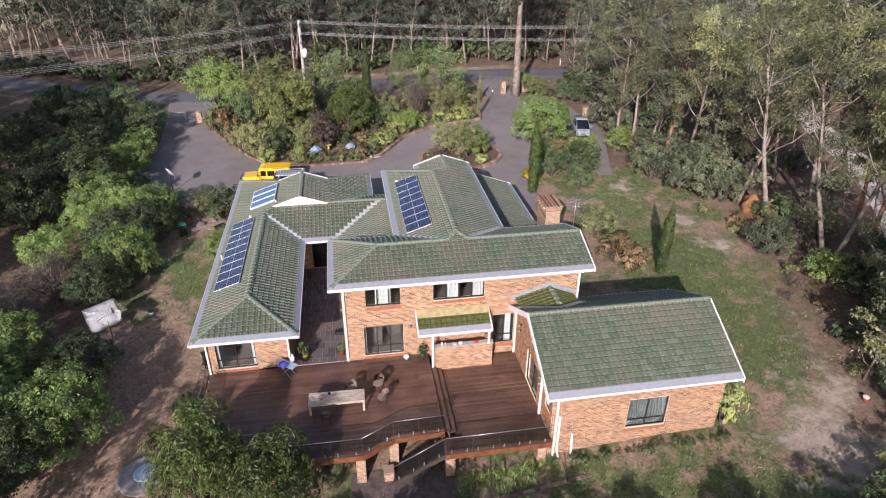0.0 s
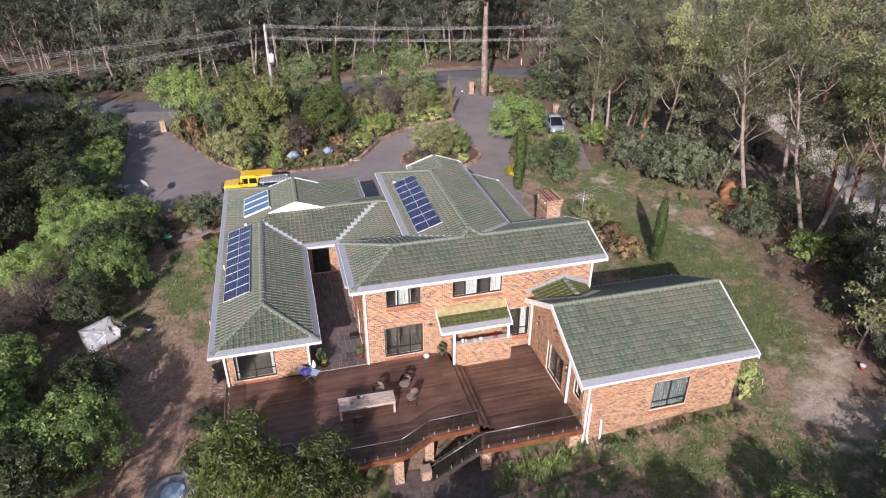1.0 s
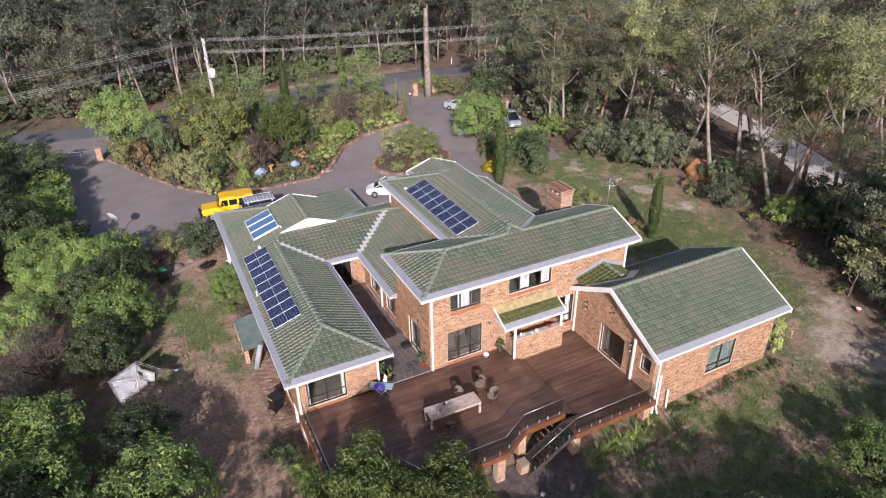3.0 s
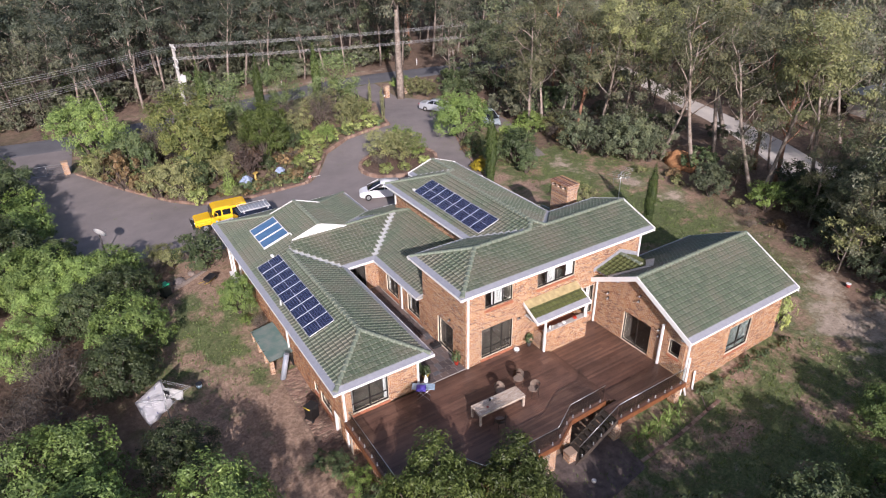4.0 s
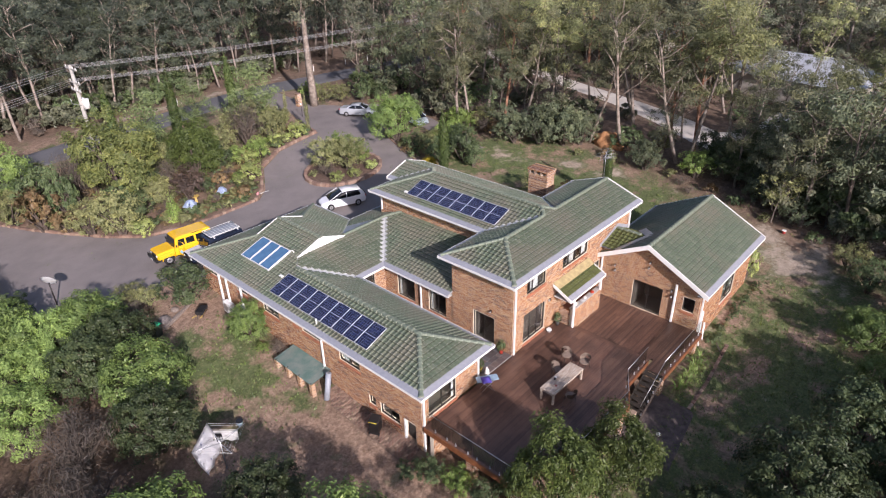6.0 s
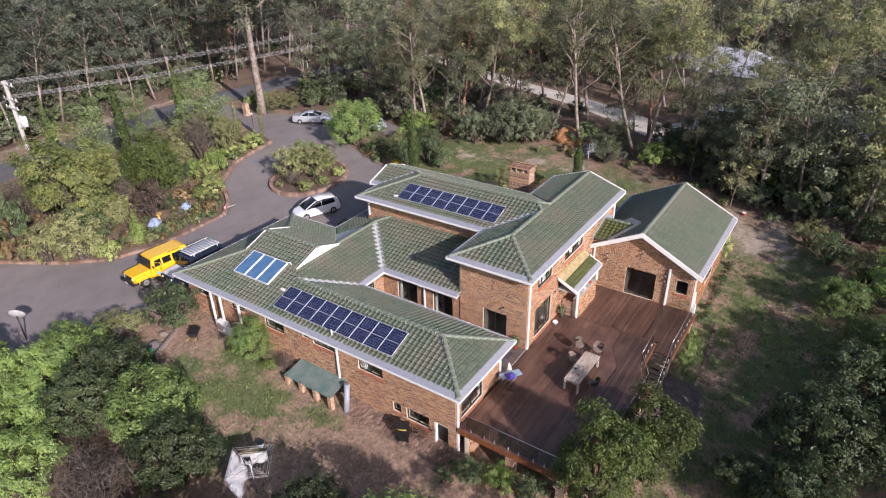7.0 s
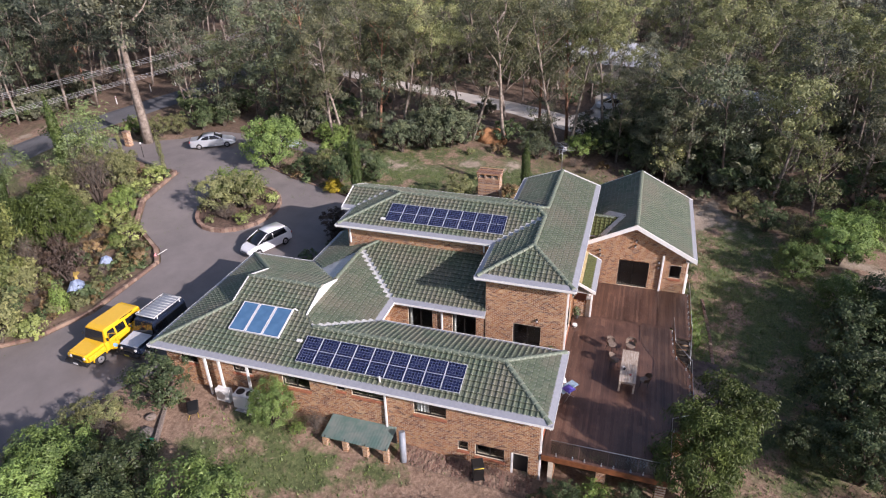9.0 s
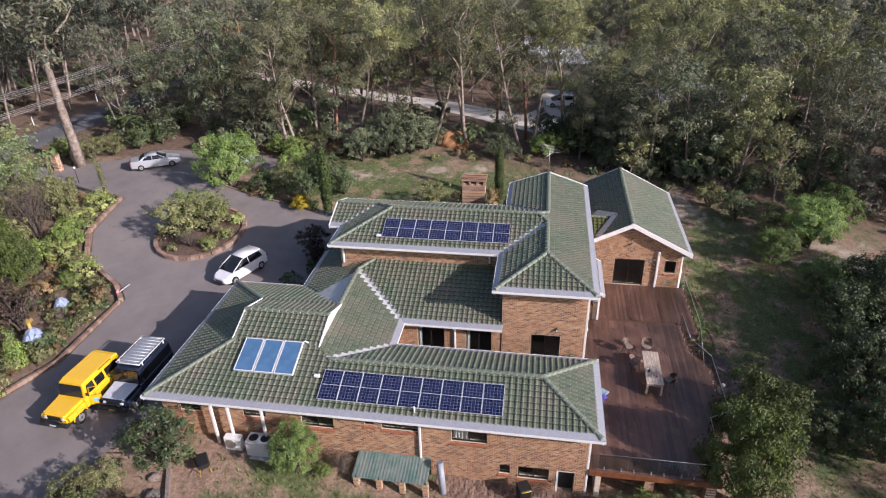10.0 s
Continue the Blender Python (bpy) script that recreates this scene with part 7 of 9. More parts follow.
# boundary trees on the west side
for k, x, y, s in (("mid_tree", -7.2, 22.7, 0.72), ("dark_tree", -6.9, 19.2, 0.66), ("light_tree", -9.6, 22.6, 0.72), ("mid_tree", -7.6, 14.4, 0.82), ("dark_tree", -9.4, 17.8, 0.72), ("light_tree", -11.8, 20.3, 0.7), ("light_tree", -12.6, 23.4, 0.75), ("twiggy", -12.0, 12.8, 1.5), ("twiggy", -13.5, 9.0, 1.5), ("mid_tree", -12.0, 24.5, 0.9),
                   ("dark_tree", -8.6, 11.2, 0.7), ("dark_tree", -7.2, 3.4, 0.62), ("mid_tree", -6.7, -1.7, 0.9), ("mid_tree", -12.0, 4.5, 0.95), ("dark_tree", -8.9, -4.2, 0.85), ("mid_tree", -11.6, 0.8, 0.9), ("light_tree", -13.6, 16.4, 0.75), ("dark_tree", -14.0, 29.0, 1.0), ("mid_tree", -12.3, 34.0, 0.75),
                   ("bright", -12.6, 38.5, 1.3), ("deep", -13.4, 42.5, 1.5), ("dark_tree", -16.5, 37.0, 0.95), ("deep", -13.5, 47.5, 1.3), ("dark_tree", -18.5, 45.0, 1.0), ("dark_tree", -18.0, 24.0, 1.05), ("dark_tree", -18.5, 31.5, 1.0), ("twiggy", -17.5, 9.5, 1.8),
                   ("dark_tree", -17.0, 4.0, 1.0), ("dark_tree", -13.0, -1.5, 0.95), ("mid_tree", -18.0, -3.0, 1.0), ("dark_tree", -22.5, 14.0, 1.1), ("dark_tree", -23.0, 38.0, 1.1), ("dark_tree", -24.0, 27.0, 1.1), ("mid_tree", -22.5, 5.0, 1.1),
                   ("dark_tree", -24.0, 50.0, 1.0), ("deep", -18.0, 53.5, 1.5), ("deep", -22.0, 57.0, 1.4), ("glossy", -10.4, 28.6, 0.9), ("olive", -6.6, 25.3, 0.7), ("olive", -4.0, 24.4, 0.6), ("mid_tree", -13.0, -8.0, 0.9)):
    grow(k, x, y, s)
for k, x, y, s in (("deep", -1.5, 21.3, 1.15), ("bright", -0.75, 13.4, 0.25), ("olive", -3.3, 23.2, 0.55), ("twiggy", -4.6, 22.6, 0.6), ("twiggy", -0.1, 12.6, 0.4)):
    grow(k, x, y, s)
grow("mid_tree", -0.75, 14.8, 0.42, 1.35)
# south side
grow("leafy_tree", 1.3, -6.8, 0.94, 1.44)
grow("leafy_tree", 4.6, -8.1, 0.92, 1.28)
# The three dark trees near y -26 are unseen, added to cast shade.
for k, x, y, s in (("deep", -0.5, -0.8, 0.5), ("bright", 0.0, -2.3, 0.5), ("deep", 0.2, -3.9, 0.55), ("small", -0.9, 0.2, 1.0), ("mid_tree", 19.8, -17.0, 0.7), ("dark_tree", 14.8, -16.6, 0.85), ("dark_tree", 9.5, -15.2, 0.9), ("dark_tree", 6.2, -12.6, 0.5), ("dark_tree", 8.0, -25.0, 1.2), ("dark_tree", 14.0, -26.0, 1.2), ("dark_tree", 20.5, -26.5, 1.2), ("dark_tree", 16.8, -20.0, 1.0), ("mid_tree", 24.7, -14.8, 0.6), ("olive", 26.2, -16.0, 0.6), ("dark_tree", 12.0, -20.5, 0.9),
                   ("dark_tree", 5.5, -15.0, 0.7), ("olive", 29.6, -16.0, 0.9), ("deep", 31.8, -13.5, 0.9), ("olive", 34.0, -11.8, 0.75), ("mid_tree", 31.0, -21.0, 0.75), ("mid_tree", 27.6, -18.2, 0.85), ("deep", 36.6, -15.5, 1.0), ("dark_tree", 18.0, -22.5, 0.9)):
    grow(k, x, y, s)
grow("lime", 28.3, -6.2, 1.2, 1.7)
# east edge
for k, x, y, s in (("wild", 37.0, 21.6, 1.0), ("wild", 38.2, 19.2, 1.15), ("wild", 39.4, 17.0, 1.15), ("wild", 40.6, 15.6, 0.95), ("wild", 40.6, 19.6, 1.2), ("bright", 41.2, 3.2, 1.0), ("wild", 39.4, 7.6, 0.8), ("wild", 40.2, 8.4, 0.7), ("wild", 43.4, 0.0, 0.9), ("bright", 43.0, -2.0, 0.6), ("small_olive", 39.0, 10.6, 1.2), ("small_dry", 39.8, 12.0, 1.2), ("small_olive", 39.6, 5.2, 1.2),
                   ("olive", 44.4, 8.4, 0.8), ("wild", 45.0, 3.0, 1.0), ("rust", 37.4, 24.8, 0.8), ("bright", 36.9, 28.6, 0.85), ("bright", 37.6, 30.6, 0.75), ("olive", 38.4, 27.0, 0.9), ("twiggy", 38.6, 23.8, 0.8), ("small_olive", 38.2, 14.5, 1.0), ("twiggy", 39.8, 21.6, 0.9), ("twiggy", 37.6, 26.2, 0.7), ("wild", 38.6, -6.5, 0.7), ("wild", 39.6, -3.6, 0.75), ("small", 38.6, -1.6, 1.1), ("small_dry", 39.4, 1.0, 1.1),
                   ("small_olive", 37.4, -4.6, 1.0), ("small", 36.8, -8.6, 1.1), ("wild", 38.0, -10.6, 0.7), ("small_grey", 37.8, 2.4, 1.0), ("small_grey", 38.9, 3.6, 1.2), ("olive", 28.4, 12.8, 0.85), ("rust", 28.4, 9.4, 1.1), ("rust", 29.3, 7.9, 0.9), ("deep", 30.3, 23.4, 1.25), ("deep", 28.4, 24.8, 0.9), ("deep", 29.8, 21.4, 0.8), ("deep", 28.6, 28.4, 0.8), ("olive", 29.2, 26.6, 0.9), ("bright", 32.2, 27.0, 1.05), ("deep", 31.6, 24.8, 1.0), ("mid_tree", 29.6, 32.4, 1.05),
                   ("small", 27.6, 27.8, 1.0), ("small_olive", 28.8, 30.4, 1.1), ("small_dry", 28.0, 29.0, 1.1), ("small_olive", 26.8, 25.6, 1.0), ("small", 29.6, 33.6, 1.1), ("lime", 26.4, 23.2, 0.7), ("deep", 36.8, 46.2, 0.8), ("olive", 34.6, 47.8, 0.8), ("deep", 38.6, 44.6, 0.8), ("olive", 33.6, 49.6, 0.8), ("bright", 33.2, 52.4, 0.8), ("grey_tree", 37.6, -5.0, 0.85), ("dark_tree", 42.6, 0.8, 0.72), ("dark_tree", 43.6, -3.4, 0.85), ("dark_tree", 41.4, -6.4, 0.7), ("dark_tree", 45.6, -1.0, 0.8), ("dark_tree", 41.0, -12.0, 0.8), ("wild", 40.6, -2.6, 0.8), ("wild", 39.6, -13.0, 0.8), ("dark_tree", 44.0, -9.5, 0.9)):
    grow(k, x, y, s)
# the gums that edge the lawn
for i, x, y, h, turn in ((0, 36.6, 29.2, 0.95, 10), (3, 38.6, 27.2, 0.92, 80), (1, 40.0, 25.4, 0.85, 200), (3, 41.4, 23.4, 0.8, 320), (0, 43.2, 23.0, 0.95, 140), (4, 41.4, 19.2, 0.9, 50), (3, 42.4, 11.6, 0.98, 250), (4, 42.6, 7.4, 0.6, 110), (6, 42.4, 4.6, 1.0, 190), (1, 45.6, 5.4, 0.9, 300), (1, 47.6, 8.6, 0.85, 75), (6, 44.4, 1.4, 1.0, 30), (5, 44.0, -5.6, 0.8, 10), (5, 41.6, -9.6, 0.7, 130), (6, 46.0, -8.6, 1.0, 210)):
    plant("gum_tree", EDGE_GUMS[i] if i in EDGE_GUMS else GUMS[i], x, y, h, GUM_LABELS[i], "tree", "bushland trees", turn=turn)
grow("yellow", 26.3, 24.3, 1.25)
# front garden
for k, x, y, w, h in (("light_tree", -5.4, 49.5, 1.25, 1.1), ("magnolia_tree", 2.7, 39.8, 1.0, 1.0), ("deep", 1.6, 38.0, 1.0, 1.2), ("olive", 3.9, 38.2, 1.1, 1.0), ("deep", 4.6, 40.4, 1.1, 1.2), ("leafy_tree", 9.9, 40.1, 1.1, 1.25), ("deep", 11.2, 41.6, 1.1, 1.4), ("maroon", 7.0, 36.3, 1.0, 1.0), ("small_tree", 21.7, 47.6, 1.55, 1.0), ("small_tree", 7.9, 46.0, 1.6, 1.0), ("small_tree", 17.0, 53.4, 1.15, 1.0),
                      ("twiggy", 17.8, 43.5, 1.15, 1.6), ("twiggy", 0.4, 45.4, 1.1, 1.7), ("twiggy", 6.3, 38.6, 0.75, 2.0), ("twiggy", 13.2, 44.6, 1.0, 1.5), ("twiggy", 14.6, 46.6, 1.1, 1.3), ("deep", -1.8, 42.0, 0.85, 2.1), ("olive", 0.2, 35.4, 1.2, 1.1), ("olive", -1.5, 37.6, 1.0, 1.1),
                      ("deep", 2.2, 36.6, 0.9, 1.1), ("olive", 5.2, 37.8, 0.8, 1.2), ("rust", -3.9, 41.9, 1.3, 1.5), ("olive", -5.3, 45.0, 0.95, 1.2), ("deep", -3.0, 45.6, 1.2, 1.3), ("rust", -2.6, 39.6, 0.9, 1.1), ("bright", 16.3, 39.4, 0.74, 1.35), ("bright", 14.6, 40.6, 0.6, 1.2), ("deep", 12.8, 40.6, 0.75, 1.3),
                      ("olive", 14.2, 42.6, 1.0, 1.2), ("olive", 20.4, 42.8, 0.85, 1.3), ("olive", 22.2, 44.4, 0.85, 1.3), ("bright", 23.4, 45.6, 0.6, 1.2), ("grey_tree", 20.6, 45.4, 0.8, 0.9), ("olive", 18.0, 46.6, 1.0, 1.1), ("deep", 11.4, 44.4, 0.9, 1.4), ("olive", 8.6, 43.4, 1.0, 1.2),
                      ("deep", 5.2, 43.0, 1.0, 1.5), ("bright", 12.2, 36.8, 0.4, 1.0), ("deep", 9.0, 37.6, 0.55, 1.0), ("olive", 3.0, 47.4, 1.0, 1.2), ("rust", 11.0, 37.8, 0.6, 0.9), ("bright", 24.4, 50.4, 0.55, 1.2), ("olive", 10.6, 48.6, 0.9, 1.0), ("rust", 15.4, 48.6, 0.9, 0.8), ("olive", 25.0, 47.0, 0.5, 1.0),
                      ("lime", 1.2, 33.4, 1.2, 1.1), ("lime", 19.6, 40.7, 0.8, 1.0), ("lime", 21.2, 41.2, 0.85, 0.9), ("lime", 22.6, 41.4, 0.8, 0.9), ("lime", 23.9, 41.6, 0.7, 0.9), ("lime", 17.8, 40.2, 0.6, 1.0), ("deep", -5.6, 53.0, 0.8, 1.0), ("olive", -1.0, 52.0, 0.9, 0.9)):
    grow(k, x, y, w, h)
grng = np.random.default_rng(77)
n = 0
while n < 170:
    x, y = -4 + 29 * grng.random(), 32.6 + 16 * grng.random()
    if not inside(x, y, [(-3.0, 43), (0.2, 36.8), (4.6, 32.8), (11, 32.8), (13.4, 36.4), (18.6, 40.6), (24, 41.2), (25, 47), (10, 48), (0, 47)]) or (y > 41 and grng.random() < 0.6):
        continue
    n += 1
    grow(("small", "small_olive", "small_dry", "small_dry", "small_olive", "small_grey")[int(grng.integers(6))], x, y, 0.45 + 0.6 * grng.random())
# low blue-green ground cover behind the edging
for i in range(16):
    grow("small", 5.6 + 5.6 * grng.random(), 32.9 + 0.9 * grng.random(), 0.7 + 0.4 * grng.random(), 0.55)
# island
for k, x, y, s in (("bright", 21.7, 32.0, 1.1), ("olive", 19.4, 31.8, 1.1), ("olive", 20.9, 30.2, 1.1), ("bright", 22.2, 30.6, 0.9), ("twiggy", 18.4, 30.6, 0.6), ("lime", 18.2, 29.0, 0.9), ("lime", 20.0, 28.4, 0.8), ("small_olive", 17.6, 31.6, 0.9), ("lime", 22.4, 28.6, 0.8), ("small", 22.8, 33.6, 0.9), ("small_olive", 19.2, 33.6, 0.9)):
    grow(k, x, y, s, z=ground_z(x, y) + 0.2)
# shaded bed in front of the entry
for x, y, s in ((14.0, 20.4, 1.0), (15.2, 21.2, 1.1), (12.6, 20.6, 0.8), (17.0, 20.0, 1.0)):
    grow("small", x, y, s)
grow("maroon", 19.3, 20.7, 0.85, 0.8)
grow("maroon", 18.0, 20.2, 0.6, 0.8)
# plants along the gable wing
for i in range(15):
    grow(("small_olive", "small", "small")[int(grng.integers(3))], 19.4 + 0.58 * i + 0.2 * grng.random(), -7.05 - 0.35 * grng.random(), 0.25 + 0.3 * grng.random())

CYP = cypress_meshes(61, 7.0, 0.98, 8000, LEAF_CYPRESS)
CYP_THIN = cypress_meshes(62, 4.6, 0.5, 1100, LEAF_OLIVE)
for m, x, y, s in ((CYP, 12.2, 47.4, 1.05), (CYP, 19.3, 47.9, 1.05), (CYP, 6.4, 49.2, 1.05), (CYP, 25.6, 21.6, 1.05), (CYP, 31.0, 7.2, 0.85), (CYP, -20.5, 60.0, 0.9), (CYP_THIN, 24.9, 42.1, 1.0), (CYP_THIN, 26.4, 48.4, 0.85)):
    plant("cypress", m, x, y, s, "slim upright dark green pencil cypress", "tree", "pencil cypresses", squash=1.32 if y > 46 and x > 0 and m is CYP else 1.0)


def topiary(x, y, h, w, seed):
    rng = np.random.default_rng(seed)
    blobs = [(0, 0, h * f, w * 0.5 * (1.02 - f), h * 0.12) for f in np.linspace(0.1, 0.95, 9)]
    st = tube([(0, 0, -0.2), (0, 0, h * 0.8)], [0.06, 0.02], 6)
    me = bpy.data.meshes.new("trunk")
    st.to_mesh(me)
    st.free()
    me.materials.append(BARK_DARK)
    plant("topiary_cone", (me, cloud_mesh("crown", [leaf_cloud(blobs, 1800, 0.12, 0.5, rng, -0.5, 0.85)], LEAF_BRIGHT)), x, y, 1.0, "clipped green cone-shaped topiary bush", "shrub")


topiary(4.3, 34.4, 2.7, 1.9, 5)
topiary(15.6, 39.6, 1.8, 1.3, 6)
topiary(20.4, 43.0, 1.6, 1.2, 7)

# the tall gum by the gate
BIG = gum_meshes(71, 21, 5.0, 4200, 0.5, BARK_GUM, LEAF_GUM, 0.62, 0.52, clumps=10, lean=0.03)
plant("tall_gum_tree", BIG, 31.4, 49.4, 0.95, "very tall pale-trunked gum tree beside the gate", "tree", turn=40)


def strap_clump(x, y, s, seed):
    """A clump of long arching strap leaves."""
    rng = np.random.default_rng(seed)
    bm = bmesh.new()
    for i in range(26):
        a, L = rng.random() * 6.28, s * (0.5 + 0.4 * rng.random())
        d = Vector((math.cos(a), math.sin(a), 0))
        w = Vector((-d.y, d.x, 0)) * 0.025
        pts = [Vector((0, 0, 0)), d * L * 0.3 + Vector((0, 0, L * 0.6)), d * L * 0.7 + Vector((0, 0, L * 0.7)), d * L + Vector((0, 0, L * 0.35))]
        vs = [(bm.verts.new(p - w * (1 - j / 3.4)), bm.verts.new(p + w * (1 - j / 3.4))) for j, p in enumerate(pts)]
        for (p, q), (r, t) in zip(vs, vs[1:]):
            bm.faces.new((p, q, t, r))
    me = bpy.data.meshes.new("leaves")
    bm.to_mesh(me)
    bm.free()
    me.materials.append(LEAF_BRIGHT)
    return me


STRAP = strap_clump(0, 0, 1.0, 4)
for i in range(9):
    x, y = 14.2 + 0.42 * i, -7.35 - 0.3 * (i % 2)
    ob = thing("strap_leaf_plant", (x, y, ground_z(x, y)), "clump of green strap-leaved lilies under deck edge", "plant", "lilies under the deck")
    part("leaves", STRAP, None, ob).rotation_euler.z = i * 1.7


# ---- edging walls ----


def edging(line, height, width, label, group="garden edging", soil=False):
    """A low brick wall of single blocks that follows the ground."""
    x0, y0 = line[0]
    ob = thing("edging_wall", (x0, y0, 0), label, "garden wall", group)
    ob.matrix_world = Matrix.Identity(4)
    me = bpy.data.meshes.new("brick")
    b2 = box(-0.145, 0.145, -width / 2, width / 2, -0.3, height, 0.015)
    b2.to_mesh(me)
    b2.free()
    me.materials.append(EDGE_BLOCK)
    carry = 0.0
    for a, b in zip(line, line[1:]):
        d = Vector((b[0] - a[0], b[1] - a[1]))
        t = carry
        while t < d.length:
            p = Vector(a) + d * (t / d.length)
            s = new("brick", me)
            s.parent = ob
            s.matrix_local = pose(p.x, p.y, ground_z(p.x, p.y) + 0.012 * math.sin(37 * p.x), 0, 0, math.degrees(math.atan2(d.y, d.x)))
            t += 0.3
        carry = t - d.length
    return ob


def edge_block():
    k = Mat("edging_block", 0.9)
    c = k.ramp(k.object_random(), [(0.0, (0.13, 0.075, 0.055)), (0.5, (0.24, 0.14, 0.1)), (1.0, (0.34, 0.24, 0.17))])
    k.color(k.mix(k.ramp(k.noise(8.0), [(0.4, (0, 0, 0)), (0.7, (0.5, 0.5, 0.5))]), c, (0.25, 0.22, 0.18)))
    k.bump(k.noise(20.0), 0.4, 0.01)
    return k.m


EDGE_BLOCK = edge_block()
EDGE_LINE = [(-7.6, 49.2), (-4.6, 42.9), (-0.9, 36.2), (1.2, 33.5), (4.5, 32.0), (11.1, 32.0), (12.7, 33.4), (15.4, 37.6), (19.0, 39.9), (24.8, 40.7)]
edging([(-7.6, 49.2), (-4.6, 42.9), (-0.9, 36.2), (1.2, 33.5), (4.5, 32.0), (11.1, 32.0)], 0.22, 0.24, "low red brick garden edging along driveway")
edging([(11.1, 32.0), (12.7, 33.4), (15.4, 37.6), (19.0, 39.9), (24.8, 40.7), (25.4, 43.6)], 0.3, 0.3, "low curved brick retaining wall along driveway")
edging([(20.7 + 4.1 * math.cos(t), 30.9 + 3.3 * math.sin(t)) for t in np.linspace(0, 2 * math.pi, 25)], 0.38, 0.32, "low round brick wall of the planted island")
edging([(25.9, 22.8), (27.8, 29.2), (30.0, 34.7), (31.6, 36.0)], 0.15, 0.2, "low stone edging beside driveway")
flat_area("island_bed", [(20.7 + 4.0 * math.cos(t), 30.9 + 3.2 * math.sin(t)) for t in np.linspace(0, 2 * math.pi, 24, endpoint=False)], 0.24, plain("mulch", (0.13, 0.085, 0.06), 0.95, vary=0.5, scale=5.0), "dark mulched soil in the planted island", "garden bed")
edging([(13.4, -8.5), (16.0, -8.45), (18.8, -8.2), (20.2, -8.1)], 0.07, 0.2, "low old brick garden edging in the lawn")
PAVER = edge_block()
flat_area("paving", [(8.2, -9.6), (13.2, -8.9), (13.4, -5.9), (8.2, -5.9)], 0.03, plain("dark_paving", (0.11, 0.085, 0.075), 0.8, vary=0.5, scale=3.0), "dark worn paving at the foot of the deck stair", "pavement")
pav = flat_area("side_path", [(-0.7, 0.3), (0.6, 0.3), (0.6, 8.0), (-0.6, 8.0)], 0.015, plain("path_soil", (0.2, 0.14, 0.1), 0.9, vary=0.4, scale=4.0), "uneven brick path along the wall", "pavement")
bme = bpy.data.meshes.new("brick")
b2 = box(-0.115, 0.115, -0.055, 0.055, -0.05, 0.03, 0.008)
b2.to_mesh(bme)
b2.free()
bme.materials.append(PAVER)
for i in range(58):
    for j in range(5):
        if grng.random() < 0.22:
            continue
        x, y = -0.45 + 0.24 * j + (0.12 if i % 2 else 0), 0.9 + 0.122 * i
        s = new("brick", bme)
        s.parent = pav
        s.matrix_world = pose(x, y, ground_z(x, y) + 0.012 + 0.012 * grng.random(), grng.normal() * 2, grng.normal() * 2, grng.normal() * 4)

# dense low bush on the east side of the sandy lawn
erng = np.random.default_rng(23)
for i in range(26):
    x, y = 38.6 + 9.5 * erng.random(), -16.5 + 17.0 * erng.random()
    if near_lane(x, y) < -0.6 or x < 39.5 + 0.3 * (y + 2):
        continue
    kind = 4 + int(erng.integers(2))
    plant("gum_tree", GUMS[kind], x, y, 0.45 + 0.35 * erng.random(), GUM_LABELS[kind], "tree", "bushland trees", rng=erng)

# border plants just inside the driveway edging
for a, b in zip(EDGE_LINE, EDGE_LINE[1:]):
    d = Vector((b[0] - a[0], b[1] - a[1]))
    for i in range(max(1, int(d.length / 0.95))):
        p = Vector(a) + d * ((i + erng.random()) / max(1, int(d.length / 0.95))) + Vector((-d.y, d.x)).normalized() * (0.7 + 1.3 * erng.random())
        kind = ("small_olive", "lime", "small", "small_olive", "rust")[int(erng.integers(5))]
        grow(kind, p.x, p.y, (0.45 + 0.3 * erng.random()) if kind == "rust" else 0.8 + 0.7 * erng.random())

# ---- vehicles ----
def car_paint(name, c, rough=0.25, metal=0.0):
    k = Mat(name, rough, metal)
    k.color(k.mix(k.ramp(k.noise(3.0), [(0.4, (0, 0, 0)), (0.75, (0.25, 0.25, 0.25))]), c, [v * 0.75 for v in c]))
    k.b.inputs["Coat Weight"].default_value = 0.6
    return k.m


RUBBER = plain("tyre_rubber", (0.02, 0.02, 0.02), 0.85)
ALLOY = plain("wheel_alloy", (0.5, 0.5, 0.5), 0.35, 0.7)
LAMP = plain("headlamp_glass", (0.7, 0.72, 0.72), 0.1)
TAIL = plain("tail_lamp", (0.35, 0.02, 0.02), 0.2)


def hull(sections, mat_index=0):
    """A closed shell through cross-sections; each is (x, half-width low, half-width high, z low, z high)."""
    bm = bmesh.new()
    rings = []
    for x, wl, wh, zl_, zh in sections:
        c = 0.06
        pts = [(-wl, zl_ + c), (-wl + c, zl_), (wl - c, zl_), (wl, zl_ + c), ((wl + wh) / 2 + 0.01, (zl_ + zh) / 2), (wh, zh - c), (wh - c, zh), (-wh + c, zh), (-wh, zh - c), (-(wl + wh) / 2 - 0.01, (zl_ + zh) / 2)]
        rings.append([bm.verts.new((x, y, z)) for y, z in pts])
    n = len(rings[0])
    for a, b in zip(rings, rings[1:]):
        for i in range(n):
            bm.faces.new((a[i], a[(i + 1) % n], b[(i + 1) % n], b[i]))
    bm.faces.new(rings[0])
    bm.faces.new(list(reversed(rings[-1])))
    bmesh.ops.recalc_face_normals(bm, faces=bm.faces)
    return bm


